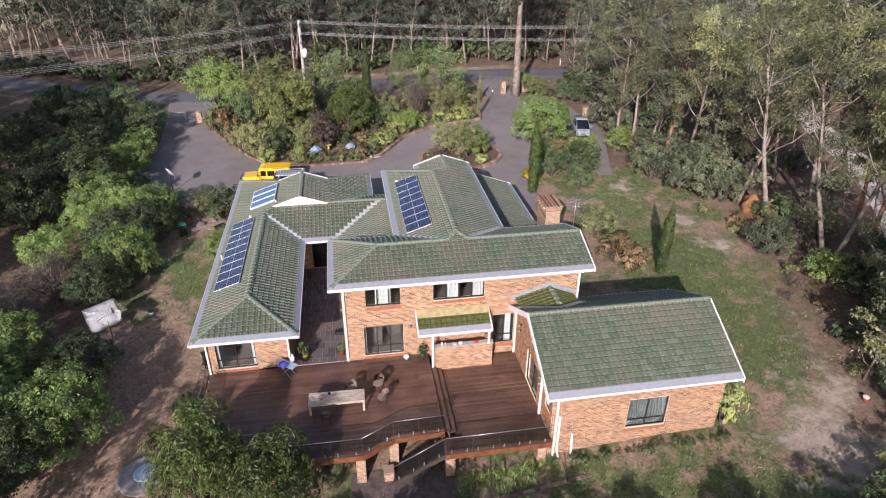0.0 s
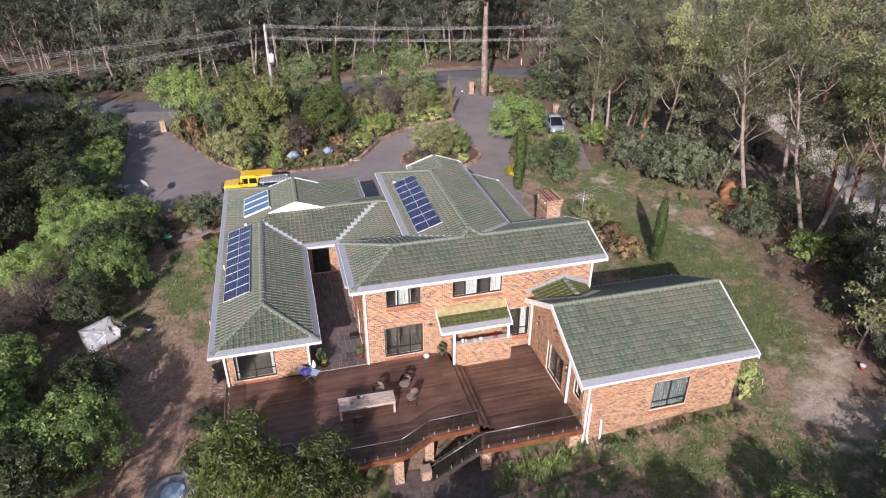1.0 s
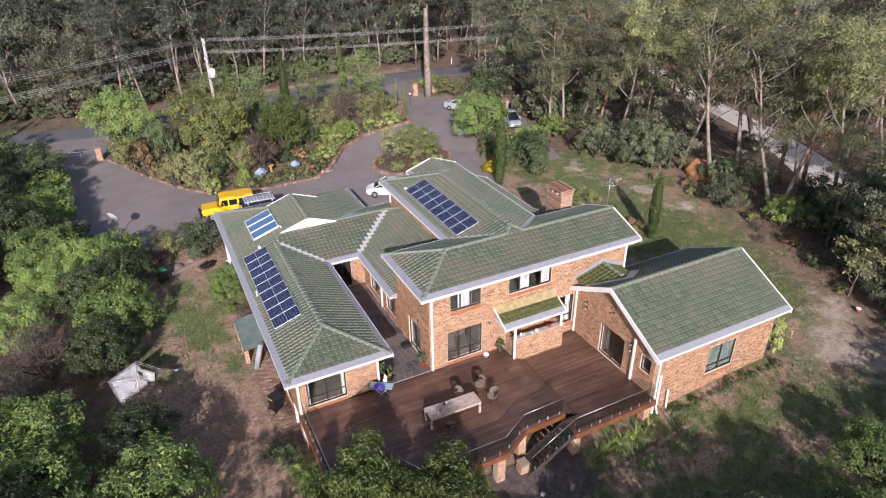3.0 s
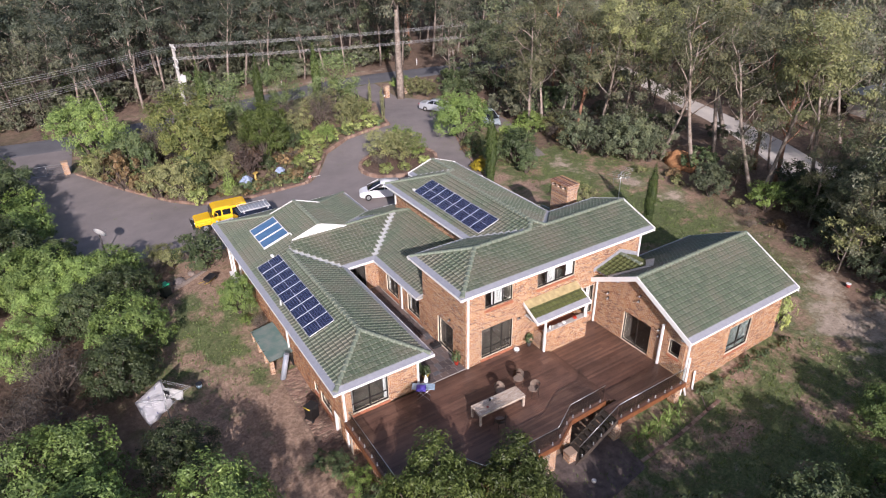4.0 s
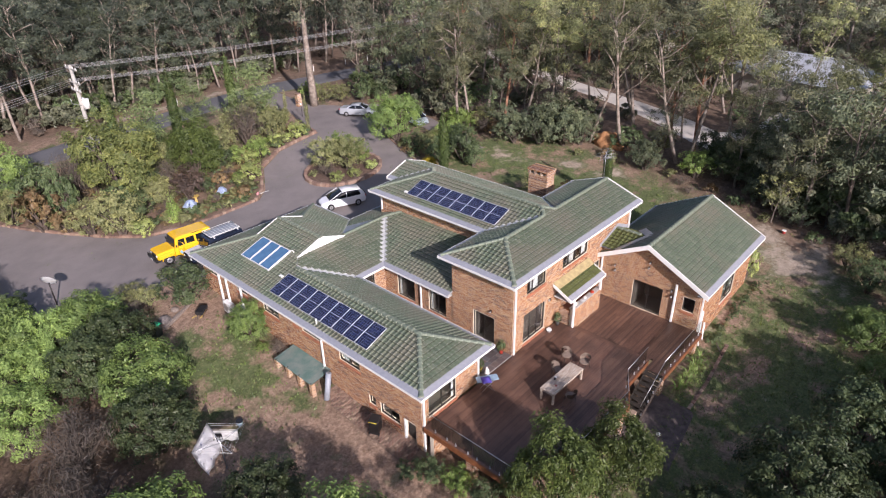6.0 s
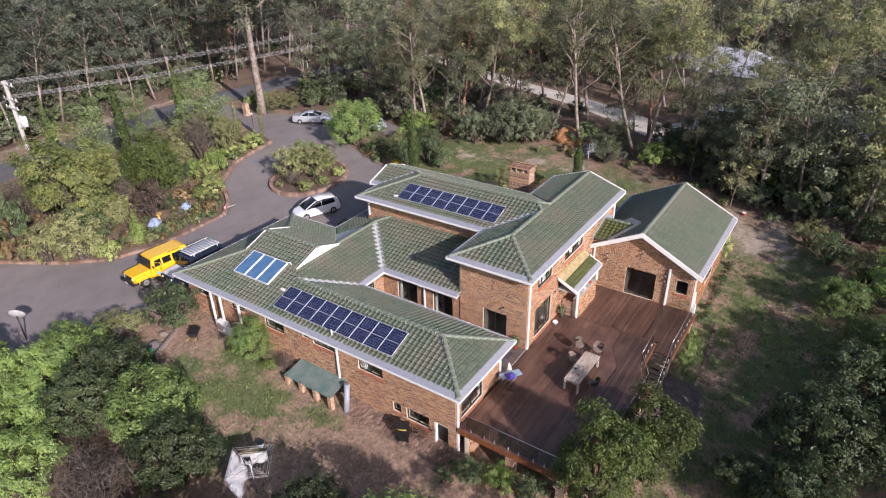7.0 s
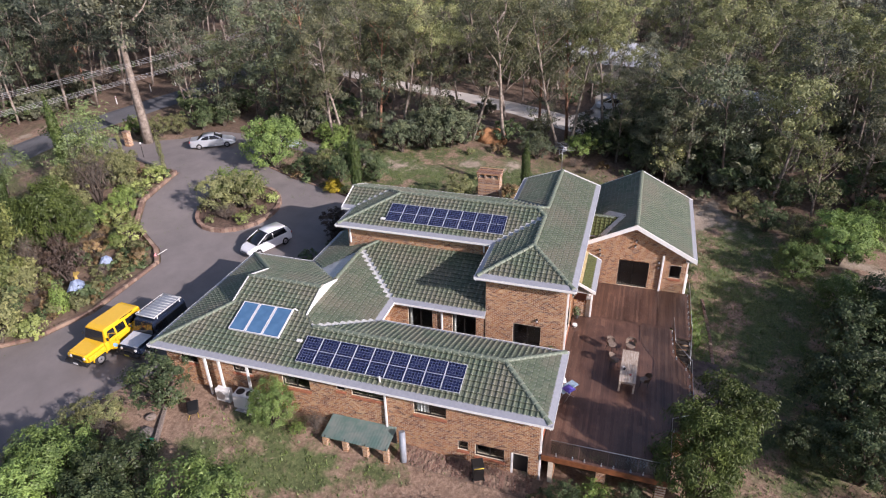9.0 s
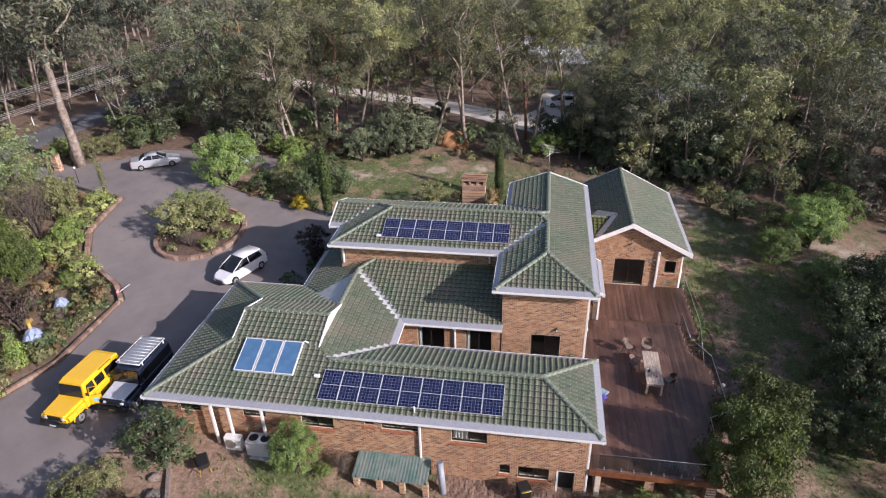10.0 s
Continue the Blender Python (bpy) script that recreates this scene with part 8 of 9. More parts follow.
def slab4(points, t=0.012):
    """A thin plate through four points, given thickness t outwards."""
    p = [Vector(q) for q in points]
    n = (p[1] - p[0]).cross(p[2] - p[0]).normalized() * t
    bm = bmesh.new()
    a = [bm.verts.new(q) for q in p]
    b = [bm.verts.new(q + n) for q in p]
    bm.faces.new(list(reversed(a)))
    bm.faces.new(b)
    for i in range(4):
        bm.faces.new((a[i], a[(i + 1) % 4], b[(i + 1) % 4], b[i]))
    return bm


def wheel(parent, x, y, r, w):
    ob = part("wheel", tube([(x, y - w / 2, r), (x, y - w / 2 + 0.03, r), (x, y + w / 2 - 0.03, r), (x, y + w / 2, r)], [r * 0.9, r, r, r * 0.9], 20), RUBBER, parent)
    s = 1 if y > 0 else -1
    part("rim", tube([(x, y + s * (w / 2 - 0.02), r), (x, y + s * (w / 2 + 0.012), r)], [r * 0.6, r * 0.52], 14), ALLOY, ob)
    part("hub", tube([(x, y + s * (w / 2), r), (x, y + s * (w / 2 + 0.03), r)], [r * 0.16, r * 0.12], 8), FRAME, ob)
    return ob


def off_roader(name, place, turn, paint, label, rack=False, bonnet=None, open_door=False, spare_stripe=None):
    """A boxy long-wheelbase four-wheel drive, nose along +x."""
    ob = thing(name, place, label, "car", turn=turn)
    part("chassis", hull([(-2.2, 0.8, 0.8, 0.42, 0.6), (2.15, 0.8, 0.8, 0.42, 0.6)]), BLACK, ob)
    part("tub", hull([(-2.25, 0.87, 0.87, 0.55, 1.12), (-2.2, 0.89, 0.89, 0.52, 1.15), (0.75, 0.89, 0.89, 0.52, 1.15), (0.8, 0.87, 0.86, 0.55, 1.12)]), paint, ob)
    part("nose", hull([(0.8, 0.76, 0.7, 0.55, 1.16), (2.0, 0.74, 0.66, 0.55, 1.1), (2.1, 0.7, 0.62, 0.58, 1.06)]), paint, ob)
    part("bonnet", slab4([(0.82, -0.72, 1.155), (2.05, -0.66, 1.09), (2.05, 0.66, 1.09), (0.82, 0.72, 1.155)], 0.03), bonnet or paint, ob, "paler sun-faded bonnet" if bonnet else "")
    for s in (-1, 1):
        part("wing", hull([(0.85, 0.12, 0.12, 0.62, 1.0), (2.05, 0.12, 0.1, 0.62, 0.97)]), paint, ob).location = (0, s * 0.77, 0)
    part("cabin", hull([(-2.24, 0.86, 0.74, 1.1, 1.9), (-2.0, 0.87, 0.76, 1.1, 1.96), (0.2, 0.87, 0.76, 1.1, 1.96), (0.55, 0.86, 0.74, 1.1, 1.9), (0.72, 0.85, 0.84, 1.08, 1.2)]), paint, ob)
    part("windscreen", slab4([(0.77, -0.76, 1.2), (0.77, 0.76, 1.2), (0.6, 0.68, 1.84), (0.6, -0.68, 1.84)], 0.012), DARK_GLASS, ob)
    part("rear_window", slab4([(-2.24, 0.6, 1.3), (-2.24, -0.6, 1.3), (-2.24, -0.52, 1.78), (-2.24, 0.52, 1.78)], 0.012), DARK_GLASS, ob)
    for s in (-1, 1):
        for x0, x1, z0, z1 in ((-2.0, -1.0, 1.3, 1.72), (-0.85, -0.2, 1.25, 1.72), (-0.08, 0.5, 1.25, 1.74)):
            def side(z):
                return s * (0.885 - 0.128 * (z - 1.1) / 0.8)
            q = [(x0, side(z0), z0), (x1, side(z0), z0), (x1 - (0.12 if x1 > 0.4 else 0), side(z1), z1), (x0, side(z1), z1)]
            part("side_window", slab4(q if s < 0 else q[::-1], 0.014), DARK_GLASS, ob)
        part("roof_window", slab4([(-1.7, s * 0.75, 1.9), (-0.7, s * 0.75, 1.9), (-0.7, s * 0.73, 1.945), (-1.7, s * 0.73, 1.945)][::(1 if s < 0 else -1)], 0.02), DARK_GLASS, ob)
        for x in (-1.45, 1.35):
            wheel(ob, x, s * 0.76, 0.39, 0.24)
            bm = bmesh.new()
            pts = [Vector((x + 0.5 * math.cos(a), s * 0.89, 0.42 + 0.5 * math.sin(a))) for a in np.linspace(0.15, math.pi - 0.15, 9)]
            add_tube(bm, pts, 0.045, 6)
            part("wheel_arch", bm, paint if bonnet is None else BLACK, ob)
        part("headlamp", tube([(2.08, s * 0.52, 0.86), (2.14, s * 0.52, 0.86)], [0.1, 0.09], 12), LAMP, ob)
        part("mirror", box(0.62, 0.7, s * 1.02 - 0.07, s * 1.02 + 0.07, 1.3, 1.5, 0.02), BLACK, ob)
        part("tail_light", box(-2.29, -2.25, s * 0.76 - 0.05, s * 0.76 + 0.05, 0.75, 0.98), TAIL, ob)
    part("grille", box(2.09, 2.13, -0.4, 0.4, 0.66, 1.0, 0.01), BLACK, ob)
    part("front_bumper", box(2.15, 2.34, -0.88, 0.88, 0.48, 0.68, 0.03), BLACK, ob)
    part("bull_bar", tube([(2.3, -0.6, 0.66), (2.36, -0.55, 0.98), (2.36, 0.55, 0.98), (2.3, 0.6, 0.66)], 0.035, 8), BLACK, ob)
    part("rear_bumper", box(-2.36, -2.25, -0.85, 0.85, 0.48, 0.62, 0.02), BLACK, ob)
    part("number_plate", box(2.34, 2.355, -0.18, 0.18, 0.52, 0.62), plain(name + "_plate", (0.6, 0.55, 0.1) if rack else (0.7, 0.7, 0.68), 0.5), ob)
    part("spare_wheel", tube([(-2.26, 0, 1.0), (-2.48, 0, 1.0)], [0.38, 0.38], 18), RUBBER, ob)
    if rack:
        rackp = part("roof_rack", tube([(-2.1, -0.72, 2.14), (0.35, -0.72, 2.14), (0.35, 0.72, 2.14), (-2.1, 0.72, 2.14), (-2.1, -0.72, 2.14)], 0.022, 6), WHITE, ob, "white tubular roof rack")
        for x in np.linspace(-2.1, 0.3, 10):
            part("crossbar", tube([(x, -0.72, 2.07), (x, 0.72, 2.07)], 0.018, 6), WHITE, rackp)
        part("mesh_floor", box(-2.08, 0.33, -0.7, 0.7, 2.05, 2.06), plain("rack_mesh", (0.4, 0.42, 0.44), 0.5, 0.5), rackp)
        for x in (-1.9, 0.1):
            for s in (-1, 1):
                part("rack_foot", box(x - 0.03, x + 0.03, s * 0.72 - 0.02, s * 0.72 + 0.02, 1.92, 2.14), WHITE, rackp)
    if open_door:
        d = part("front_door", box(-0.62, 0.0, -0.025, 0.025, 0.56, 1.16, 0.015), paint, ob, "open front door")
        d.matrix_local = pose(0.55, 0.92, 0, 0, 0, -62)
        fr = part("door_frame", tube([(-0.6, 0, 1.16), (-0.58, 0, 1.74), (-0.12, 0, 1.74), (-0.02, 0, 1.16)], 0.025, 6), paint, d)
        part("emblem", tube([(-0.32, 0.026, 0.88), (-0.32, 0.03, 0.88)], [0.15, 0.15], 18), plain("pale_blue_emblem", (0.25, 0.5, 0.7), 0.5), d, "pale blue round emblem")
        part("seat", box(-0.35, 0.2, 0.2, 0.75, 0.7, 1.0, 0.05), plain("pale_seat_cover", (0.6, 0.6, 0.6), 0.9), ob)
    return ob


YELLOW = car_paint("bright_yellow_paint", (0.85, 0.5, 0.015))
NAVY = car_paint("dark_navy_paint", (0.012, 0.018, 0.035))
off_roader("off_road_car", (1.65, 27.85, ground_z(1.65, 27.85) + 0.065), 176, YELLOW, "bright yellow boxy long-wheelbase four-wheel drive, front door open", open_door=True)
off_roader("off_road_car", (3.15, 25.55, ground_z(3.1, 25.6) + 0.065), 178, NAVY, "dark navy boxy four-wheel drive with white roof rack and pale bonnet", rack=True, bonnet=plain("silver_bonnet", (0.6, 0.62, 0.64), 0.35, 0.1))


def small_car(name, place, turn, paint, label, length=4.15, sedan=False):
    """A rounded hatchback or sedan, nose along +x."""
    ob = thing(name, place, label, "car", turn=turn)
    h = length / 2
    part("body", hull([(-h, 0.66, 0.6, 0.4, 0.85), (-h + 0.12, 0.8, 0.74, 0.28, 0.98), (-h + 0.7, 0.86, 0.8, 0.24, 1.0), (-0.2, 0.87, 0.81, 0.22, 0.96), (h - 1.15, 0.86, 0.79, 0.22, 0.93), (h - 0.35, 0.8, 0.68, 0.26, 0.78), (h - 0.05, 0.66, 0.5, 0.32, 0.64), (h, 0.5, 0.4, 0.36, 0.58)]), paint, ob)
    if sedan:
        cab = [(-1.5, 0.7, 0.62, 0.93, 1.0), (-0.95, 0.75, 0.58, 0.93, 1.36), (-0.3, 0.77, 0.6, 0.93, 1.42), (0.3, 0.77, 0.58, 0.93, 1.38), (1.05, 0.74, 0.68, 0.9, 0.98)]
    else:
        cab = [(-h + 0.06, 0.74, 0.66, 0.93, 1.1), (-h + 0.4, 0.77, 0.6, 0.93, 1.47), (-0.5, 0.8, 0.63, 0.93, 1.56), (0.15, 0.8, 0.61, 0.93, 1.5), (1.3, 0.76, 0.7, 0.88, 0.96)]
    smooth(part("cabin", hull(cab), DARK_GLASS, ob, "dark glazed cabin"))
    roof = [(x + (0.05 if i == 0 else -0.05 if i == len(cab) - 3 else 0), wh + 0.012, wh + 0.004, zh - 0.13, zh + 0.014) for i, (x, wl, wh, zl_, zh) in enumerate(cab[1:-1])]
    smooth(part("roof_panel", hull(roof), paint, ob))
    a, b = cab[-2], cab[-1]
    c, d = cab[1], cab[0]
    for s in (-1, 1):
        part("front_pillar", tube([(b[0] - 0.02, s * (b[2] + 0.02), b[4] - 0.03), (a[0] + 0.02, s * a[2], a[4] - 0.03)], 0.035, 6), paint, ob)
        part("rear_pillar", slab4([(d[0] + 0.02, s * (d[1] + 0.025), 0.95), (d[0] + 0.42, s * (d[1] + 0.03), 0.95), (c[0] + 0.26, s * (c[2] + 0.02), c[4] - 0.1), (c[0] - 0.04, s * (c[2] + 0.015), c[4] - 0.06)][::-s], 0.02), paint, ob)
        part("middle_pillar", tube([(-0.24, s * 0.8, 0.93), (-0.26, s * 0.64, 1.4)], 0.035, 6), paint, ob)
    for s in (-1, 1):
        for x in (-length * 0.3, length * 0.31):
            wheel(ob, x, s * 0.77, 0.31, 0.2)
        part("headlamp", slab4([(h - 0.42, s * 0.66, 0.76), (h - 0.14, s * 0.6, 0.68), (h - 0.2, s * 0.4, 0.73), (h - 0.42, s * 0.46, 0.8)][::(1 if s > 0 else -1)], 0.02), LAMP, ob)
        part("tail_light", box(-h - 0.01, -h + 0.14, s * 0.66 - 0.08, s * 0.66 + 0.08, 0.75, 0.92, 0.02), TAIL, ob)
        part("mirror", box(0.72, 0.82, s * 0.92 - 0.08, s * 0.92 + 0.08, 0.95, 1.07, 0.03), paint, ob)
    part("grille", box(h - 0.04, h + 0.012, -0.35, 0.35, 0.38, 0.5, 0.02), BLACK, ob)
    return ob


WHITE_CAR = car_paint("white_car_paint", (0.8, 0.8, 0.8))
SILVER = car_paint("silver_car_paint", (0.52, 0.55, 0.58), 0.3, 0.4)
BLUEGREY = car_paint("pale_blue_car_paint", (0.4, 0.48, 0.52), 0.3, 0.3)
small_car("hatchback_car", (15.75, 25.2, ground_z(15.75, 25.2) + 0.062), 158, WHITE_CAR, "white five-door hatchback parked beside planted island")
small_car("sedan_car", (32.4, 41.7, ground_z(32.4, 41.7) + 0.062), -58, SILVER, "silver four-door sedan parked on asphalt", 4.7, True)
small_car("hatchback_car", (34.9, 34.6, ground_z(34.9, 34.6) + 0.062), -102, BLUEGREY, "pale blue-grey hatchback parked under tree", 4.1)

small_car("hatchback_car", (60.4, 1.4, ground_z(60.4, 1.4) + 0.062), 100, WHITE_CAR, "white hatchback parked on the neighbours' gravel")

# ---- power line ----
CONC_POLE = plain("pale_weathered_pole", (0.4, 0.385, 0.35), 0.8, vary=0.25)
pole = thing("power_pole", (4.7, 50.6, ground_z(4.7, 50.6)), "pale timber power pole with cross-arms and transformer", "power pole")
pz = 11.2 - ground_z(4.7, 50.6)
part("shaft", tube([(0, 0, -0.4), (0, 0, pz)], [0.22, 0.16], 10), CONC_POLE, pole)
for z, w in ((pz - 0.35, 1.35), (pz - 1.7, 1.2)):
    arm = part("cross_arm", box(-0.06, 0.06, -w, w, z - 0.06, z + 0.06), CONC_POLE, pole)
    for y in (-w * 0.9, -w * 0.35, w * 0.35, w * 0.9):
        part("insulator", tube([(0, y, z + 0.06), (0, y, z + 0.24)], [0.05, 0.035], 8), WHITE, arm)
for z in (pz - 0.9, pz - 2.3):
    for w in (-1, 1):
        part("stay", tube([(0.05, 0, z), (0.05, w * 0.9, z + 0.55)], 0.03, 6), GALV, pole)
arm = part("cross_arm", box(-0.14, -0.02, -1.1, 1.1, pz - 2.5, pz - 2.38), CONC_POLE, pole)
for y in (-1.0, -0.4, 0.4, 1.0):
    part("insulator", tube([(-0.08, y, pz - 2.38), (-0.08, y, pz - 2.2)], [0.05, 0.035], 8), WHITE, arm)
part("fuse_box", box(0.12, 0.5, 0.2, 0.55, pz - 3.9, pz - 3.3, 0.02), WHITE, pole)
part("transformer", tube([(0.35, -0.3, pz - 4.2), (0.35, -0.3, pz - 3.3)], 0.3, 14), WHITE, pole, "pale grey drum transformer")
part("platform", tube([(0, -0.15, pz - 3.9), (-0.9, -0.3, pz - 3.5), (-0.9, -0.3, pz - 3.0)], 0.03, 6), GALV, pole)
part("bracket", box(-0.1, 0.5, -0.35, -0.25, pz - 4.3, pz - 4.2), GALV, pole)
WIRE = plain("aged_cable", (0.44, 0.44, 0.44), 0.5)


def cable(a, b, sag, name="power_line"):
    a, b = Vector(a), Vector(b)
    ob = thing(name, a, "thin sagging overhead power cable", "cable", "overhead cables")
    pts = [(b - a) * t - Vector((0, 0, 4 * sag * t * (1 - t))) for t in np.linspace(0, 1, 15)]
    part("wire", tube(pts, 0.012, 4), WIRE, ob)


for i, y in enumerate((-0.95, -0.35, 0.35, 0.95)):
    cable((4.7, 50.6 + y, 11.05), (62, 46.4 + y, 10.6), 0.7)
    cable((4.7, 50.6 + y * 0.8, 9.75), (62, 46.0 + y * 0.8, 9.0), 0.7)
for y in (-0.8, -0.3, 0.3, 0.8):
    cable((4.7, 50.6 + y, 9.72 + 0.05 * y), (-55, 21.6 + y * 1.6, 9.9 + 0.2 * y), 0.9)
for y in (-0.9, 0.0, 0.9):
    cable((4.7, 50.6 + y, 11.0), (-55, 24.5 + y * 1.6, 11.5), 0.8)

# ---- gates and posts ----
for x, y, h in ((30.1, 50.9, 1.6), (33.0, 51.2, 1.0), (-8.35, 50.0, 1.35), (36.9, 38.8, 1.5)):
    gp = thing("gate_pillar", (x, y, ground_z(x, y)), "square red brick gate pillar", "pillar", "brick gate pillars")
    part("shaft", box(-0.29, 0.29, -0.29, 0.29, -0.3, h), BRICK_X, gp)
    part("cap", box(-0.33, 0.33, -0.33, 0.33, h, h + 0.1, 0.015), EDGE_BLOCK, gp)
gate = thing("farm_gate", (-13.4, 51.0, ground_z(-10, 50.7)), "closed tubular steel farm gate with mesh", "gate", turn=-8.0)
for a, b in (((0, 0, 0.15), (4.9, 0, 0.15)), ((0, 0, 1.15), (4.9, 0, 1.15)), ((0, 0, 0.15), (0, 0, 1.15)), ((4.9, 0, 0.15), (4.9, 0, 1.15)), ((1.6, 0, 0.15), (1.6, 0, 1.15)), ((3.3, 0, 0.15), (3.3, 0, 1.15))):
    part("tube", tube([a, b], 0.028, 6), GALV, gate)
for i in range(5):
    part("mesh_wire", tube([(0, 0, 0.3 + 0.16 * i), (4.9, 0, 0.3 + 0.16 * i)], 0.006, 4), GALV, gate)
for x, y in ((42.0, 63.2), (47.8, 62.6), (51.4, 61.4), (56.2, 60.8), (58.2, 53.6), (20.5, 64.6)):
    gpst = thing("guide_post", (x, y, ground_z(x, y)), "white roadside guide post with reflector", "post", "guide posts")
    part("post", box(-0.05, 0.05, -0.04, 0.04, -0.2, 1.0, 0.01), WHITE, gpst)
    part("reflector", box(-0.035, 0.035, -0.05, -0.04, 0.78, 0.9), TAIL, gpst)
pl = thing("post_light", (27.7, 47.0, ground_z(27.7, 47)), "thin dark post with white globe lamp", "lamp")
part("post", tube([(0, 0, -0.1), (0, 0, 1.5)], 0.03, 8), FRAME, pl)
part("globe", tube([(0, 0, 1.5), (0, 0, 1.6), (0, 0, 1.7)], [0.07, 0.12, 0.06], 10), WHITE, pl)

# ---- yard things on the west side ----
G = ground_z
dish = thing("satellite_dish", (-7.4, 29.3, G(-7.4, 29.3)), "white satellite dish on a dark pole", "satellite dish")
part("pole", tube([(0, 0, -0.2), (0, 0, 1.9)], 0.05, 8), FRAME, dish)
bm = bmesh.new()
rows = []
for j in range(5):
    r = 0.55 * j / 4
    rows.append([bm.verts.new((r * math.cos(t), r * math.sin(t) * 0.92, 0.35 * r * r)) for t in np.linspace(0, 2 * math.pi, 20, endpoint=False)] if j else [bm.verts.new((0, 0, 0))])
for i in range(20):
    bm.faces.new((rows[0][0], rows[1][i], rows[1][(i + 1) % 20]))
    for j in range(1, 4):
        bm.faces.new((rows[j][i], rows[j + 1][i], rows[j + 1][(i + 1) % 20], rows[j][(i + 1) % 20]))
bmesh.ops.solidify(bm, geom=bm.faces[:], thickness=0.02)
pd = smooth(part("reflector", bm, WHITE, dish))
pd.matrix_local = pose(0, 0, 2.0, -62, 0, -50)
part("feed_arm", tube([(0, 0, 1.7), (0.55, 0.3, 2.05)], 0.015, 5), GALV, dish)

line = thing("clothes_hoist", (-6.95, 7.65, G(-6.95, 7.65)), "rotary clothes hoist with white washing", "clothes hoist")
part("mast", tube([(0, 0, -0.1), (0, 0, 2.0)], 0.035, 8), GALV, line)
corners = []
for i in range(4):
    a = i * math.pi / 2 - 0.09
    c = Vector((1.42 * math.cos(a), 1.42 * math.sin(a), 2.2))
    corners.append(c)
    part("arm", tube([(0, 0, 1.8), c], 0.018, 6), GALV, line)
for f in (0.3, 0.5, 0.7, 0.9, 1.0):
    part("line", tube([Vector((c.x * f, c.y * f, 1.8 + 0.35 * f)) for c in corners + corners[:1]], 0.005, 4), WHITE, line)


def washing(name, a, b, drop, mat, label, seed, blow=0.12):
    a, b = Vector(a), Vector(b)
    ob = thing(name, a, label, "laundry", "washing on the hoist")
    rng = random.Random(seed)
    bm = bmesh.new()
    n, m = 12, 7
    d = b - a
    s = Vector((-d.y, d.x, 0)).normalized()
    grid = [[bm.verts.new(d * (i / n) + Vector((0, 0, -drop * j / m)) + s * (0.05 * math.sin(i * 1.3 + j * 0.5) * j / m + blow * (j / m) ** 1.4)) for i in range(n + 1)] for j in range(m + 1)]
    for j in range(m):
        for i in range(n):
            bm.faces.new((grid[j][i], grid[j][i + 1], grid[j + 1][i + 1], grid[j + 1][i]))
    bmesh.ops.solidify(bm, geom=bm.faces[:], thickness=0.008)
    smooth(part("cloth", bm, mat, ob))


def sheet_material():
    k = Mat("printed_white_sheet", 0.9)
    n = k.noise(4.0, 3.0)
    k.color(k.ramp(n, [(0.28, (0.4, 0.42, 0.6)), (0.34, (0.86, 0.86, 0.88)), (0.7, (0.88, 0.88, 0.88)), (0.76, (0.65, 0.4, 0.4))]))
    return k.m


o = Vector((-6.95, 7.65, G(-6.95, 7.65)))
washing("bed_sheet", o + corners[1] + Vector((0, 0, 0.0)), o + corners[2] + Vector((0, 0, 0.0)), 1.6, sheet_material(), "white printed bed sheet hanging on clothes hoist", 1, 0.55)
washing("white_shirt", o + Vector((corners[0].x * 0.7, corners[0].y * 0.7, 2.04)), o + Vector((corners[1].x * 0.62, corners[1].y * 0.62, 2.03)), 0.6, WHITE, "white shirt hanging on clothes hoist", 2)
washing("dark_towel", o + Vector((corners[1].x * 0.5, corners[1].y * 0.5, 1.97)), o + Vector((corners[0].x * 0.2 + corners[1].x * 0.3, corners[0].y * 0.2 + corners[1].y * 0.3, 1.97)), 0.7, BLACK, "dark towel hanging on clothes hoist", 3)

for x, y, c, lid, nm in ((-4.55, 19.7, (0.02, 0.03, 0.025), (0.02, 0.42, 0.18), "green-lidded dark wheelie bin"), (-0.15, 3.55, (0.015, 0.015, 0.016), (0.02, 0.02, 0.02), "black wheelie bin with yellow handle by wall")):
    b = thing("wheelie_bin", (x, y, G(x, y)), nm, "bin", "wheelie bins", turn=25)
    part("body", hull([(-0.28, 0.25, 0.27, 0.05, 0.95), (0.28, 0.25, 0.27, 0.05, 0.95)]), plain("bin_body" if lid[1] > 0.1 else "bin_body_black", c, 0.5), b)
    part("lid", box(-0.33, 0.32, -0.3, 0.3, 0.95, 1.02, 0.025), plain("bin_lid_green" if lid[1] > 0.1 else "bin_lid_black", lid, 0.5), b, "hinged plastic lid")
    part("handle", tube([(-0.36, -0.24, 0.98), (-0.36, 0.24, 0.98)], 0.025, 6), plain("bin_handle" if lid[1] > 0.1 else "bin_handle_yellow", lid if lid[1] > 0.1 else (0.7, 0.55, 0.05), 0.5), b)
    for s in (-1, 1):
        part("wheel", tube([(-0.26, s * 0.26, 0.1), (-0.26, s * 0.3, 0.1)], 0.1, 12), RUBBER, b)

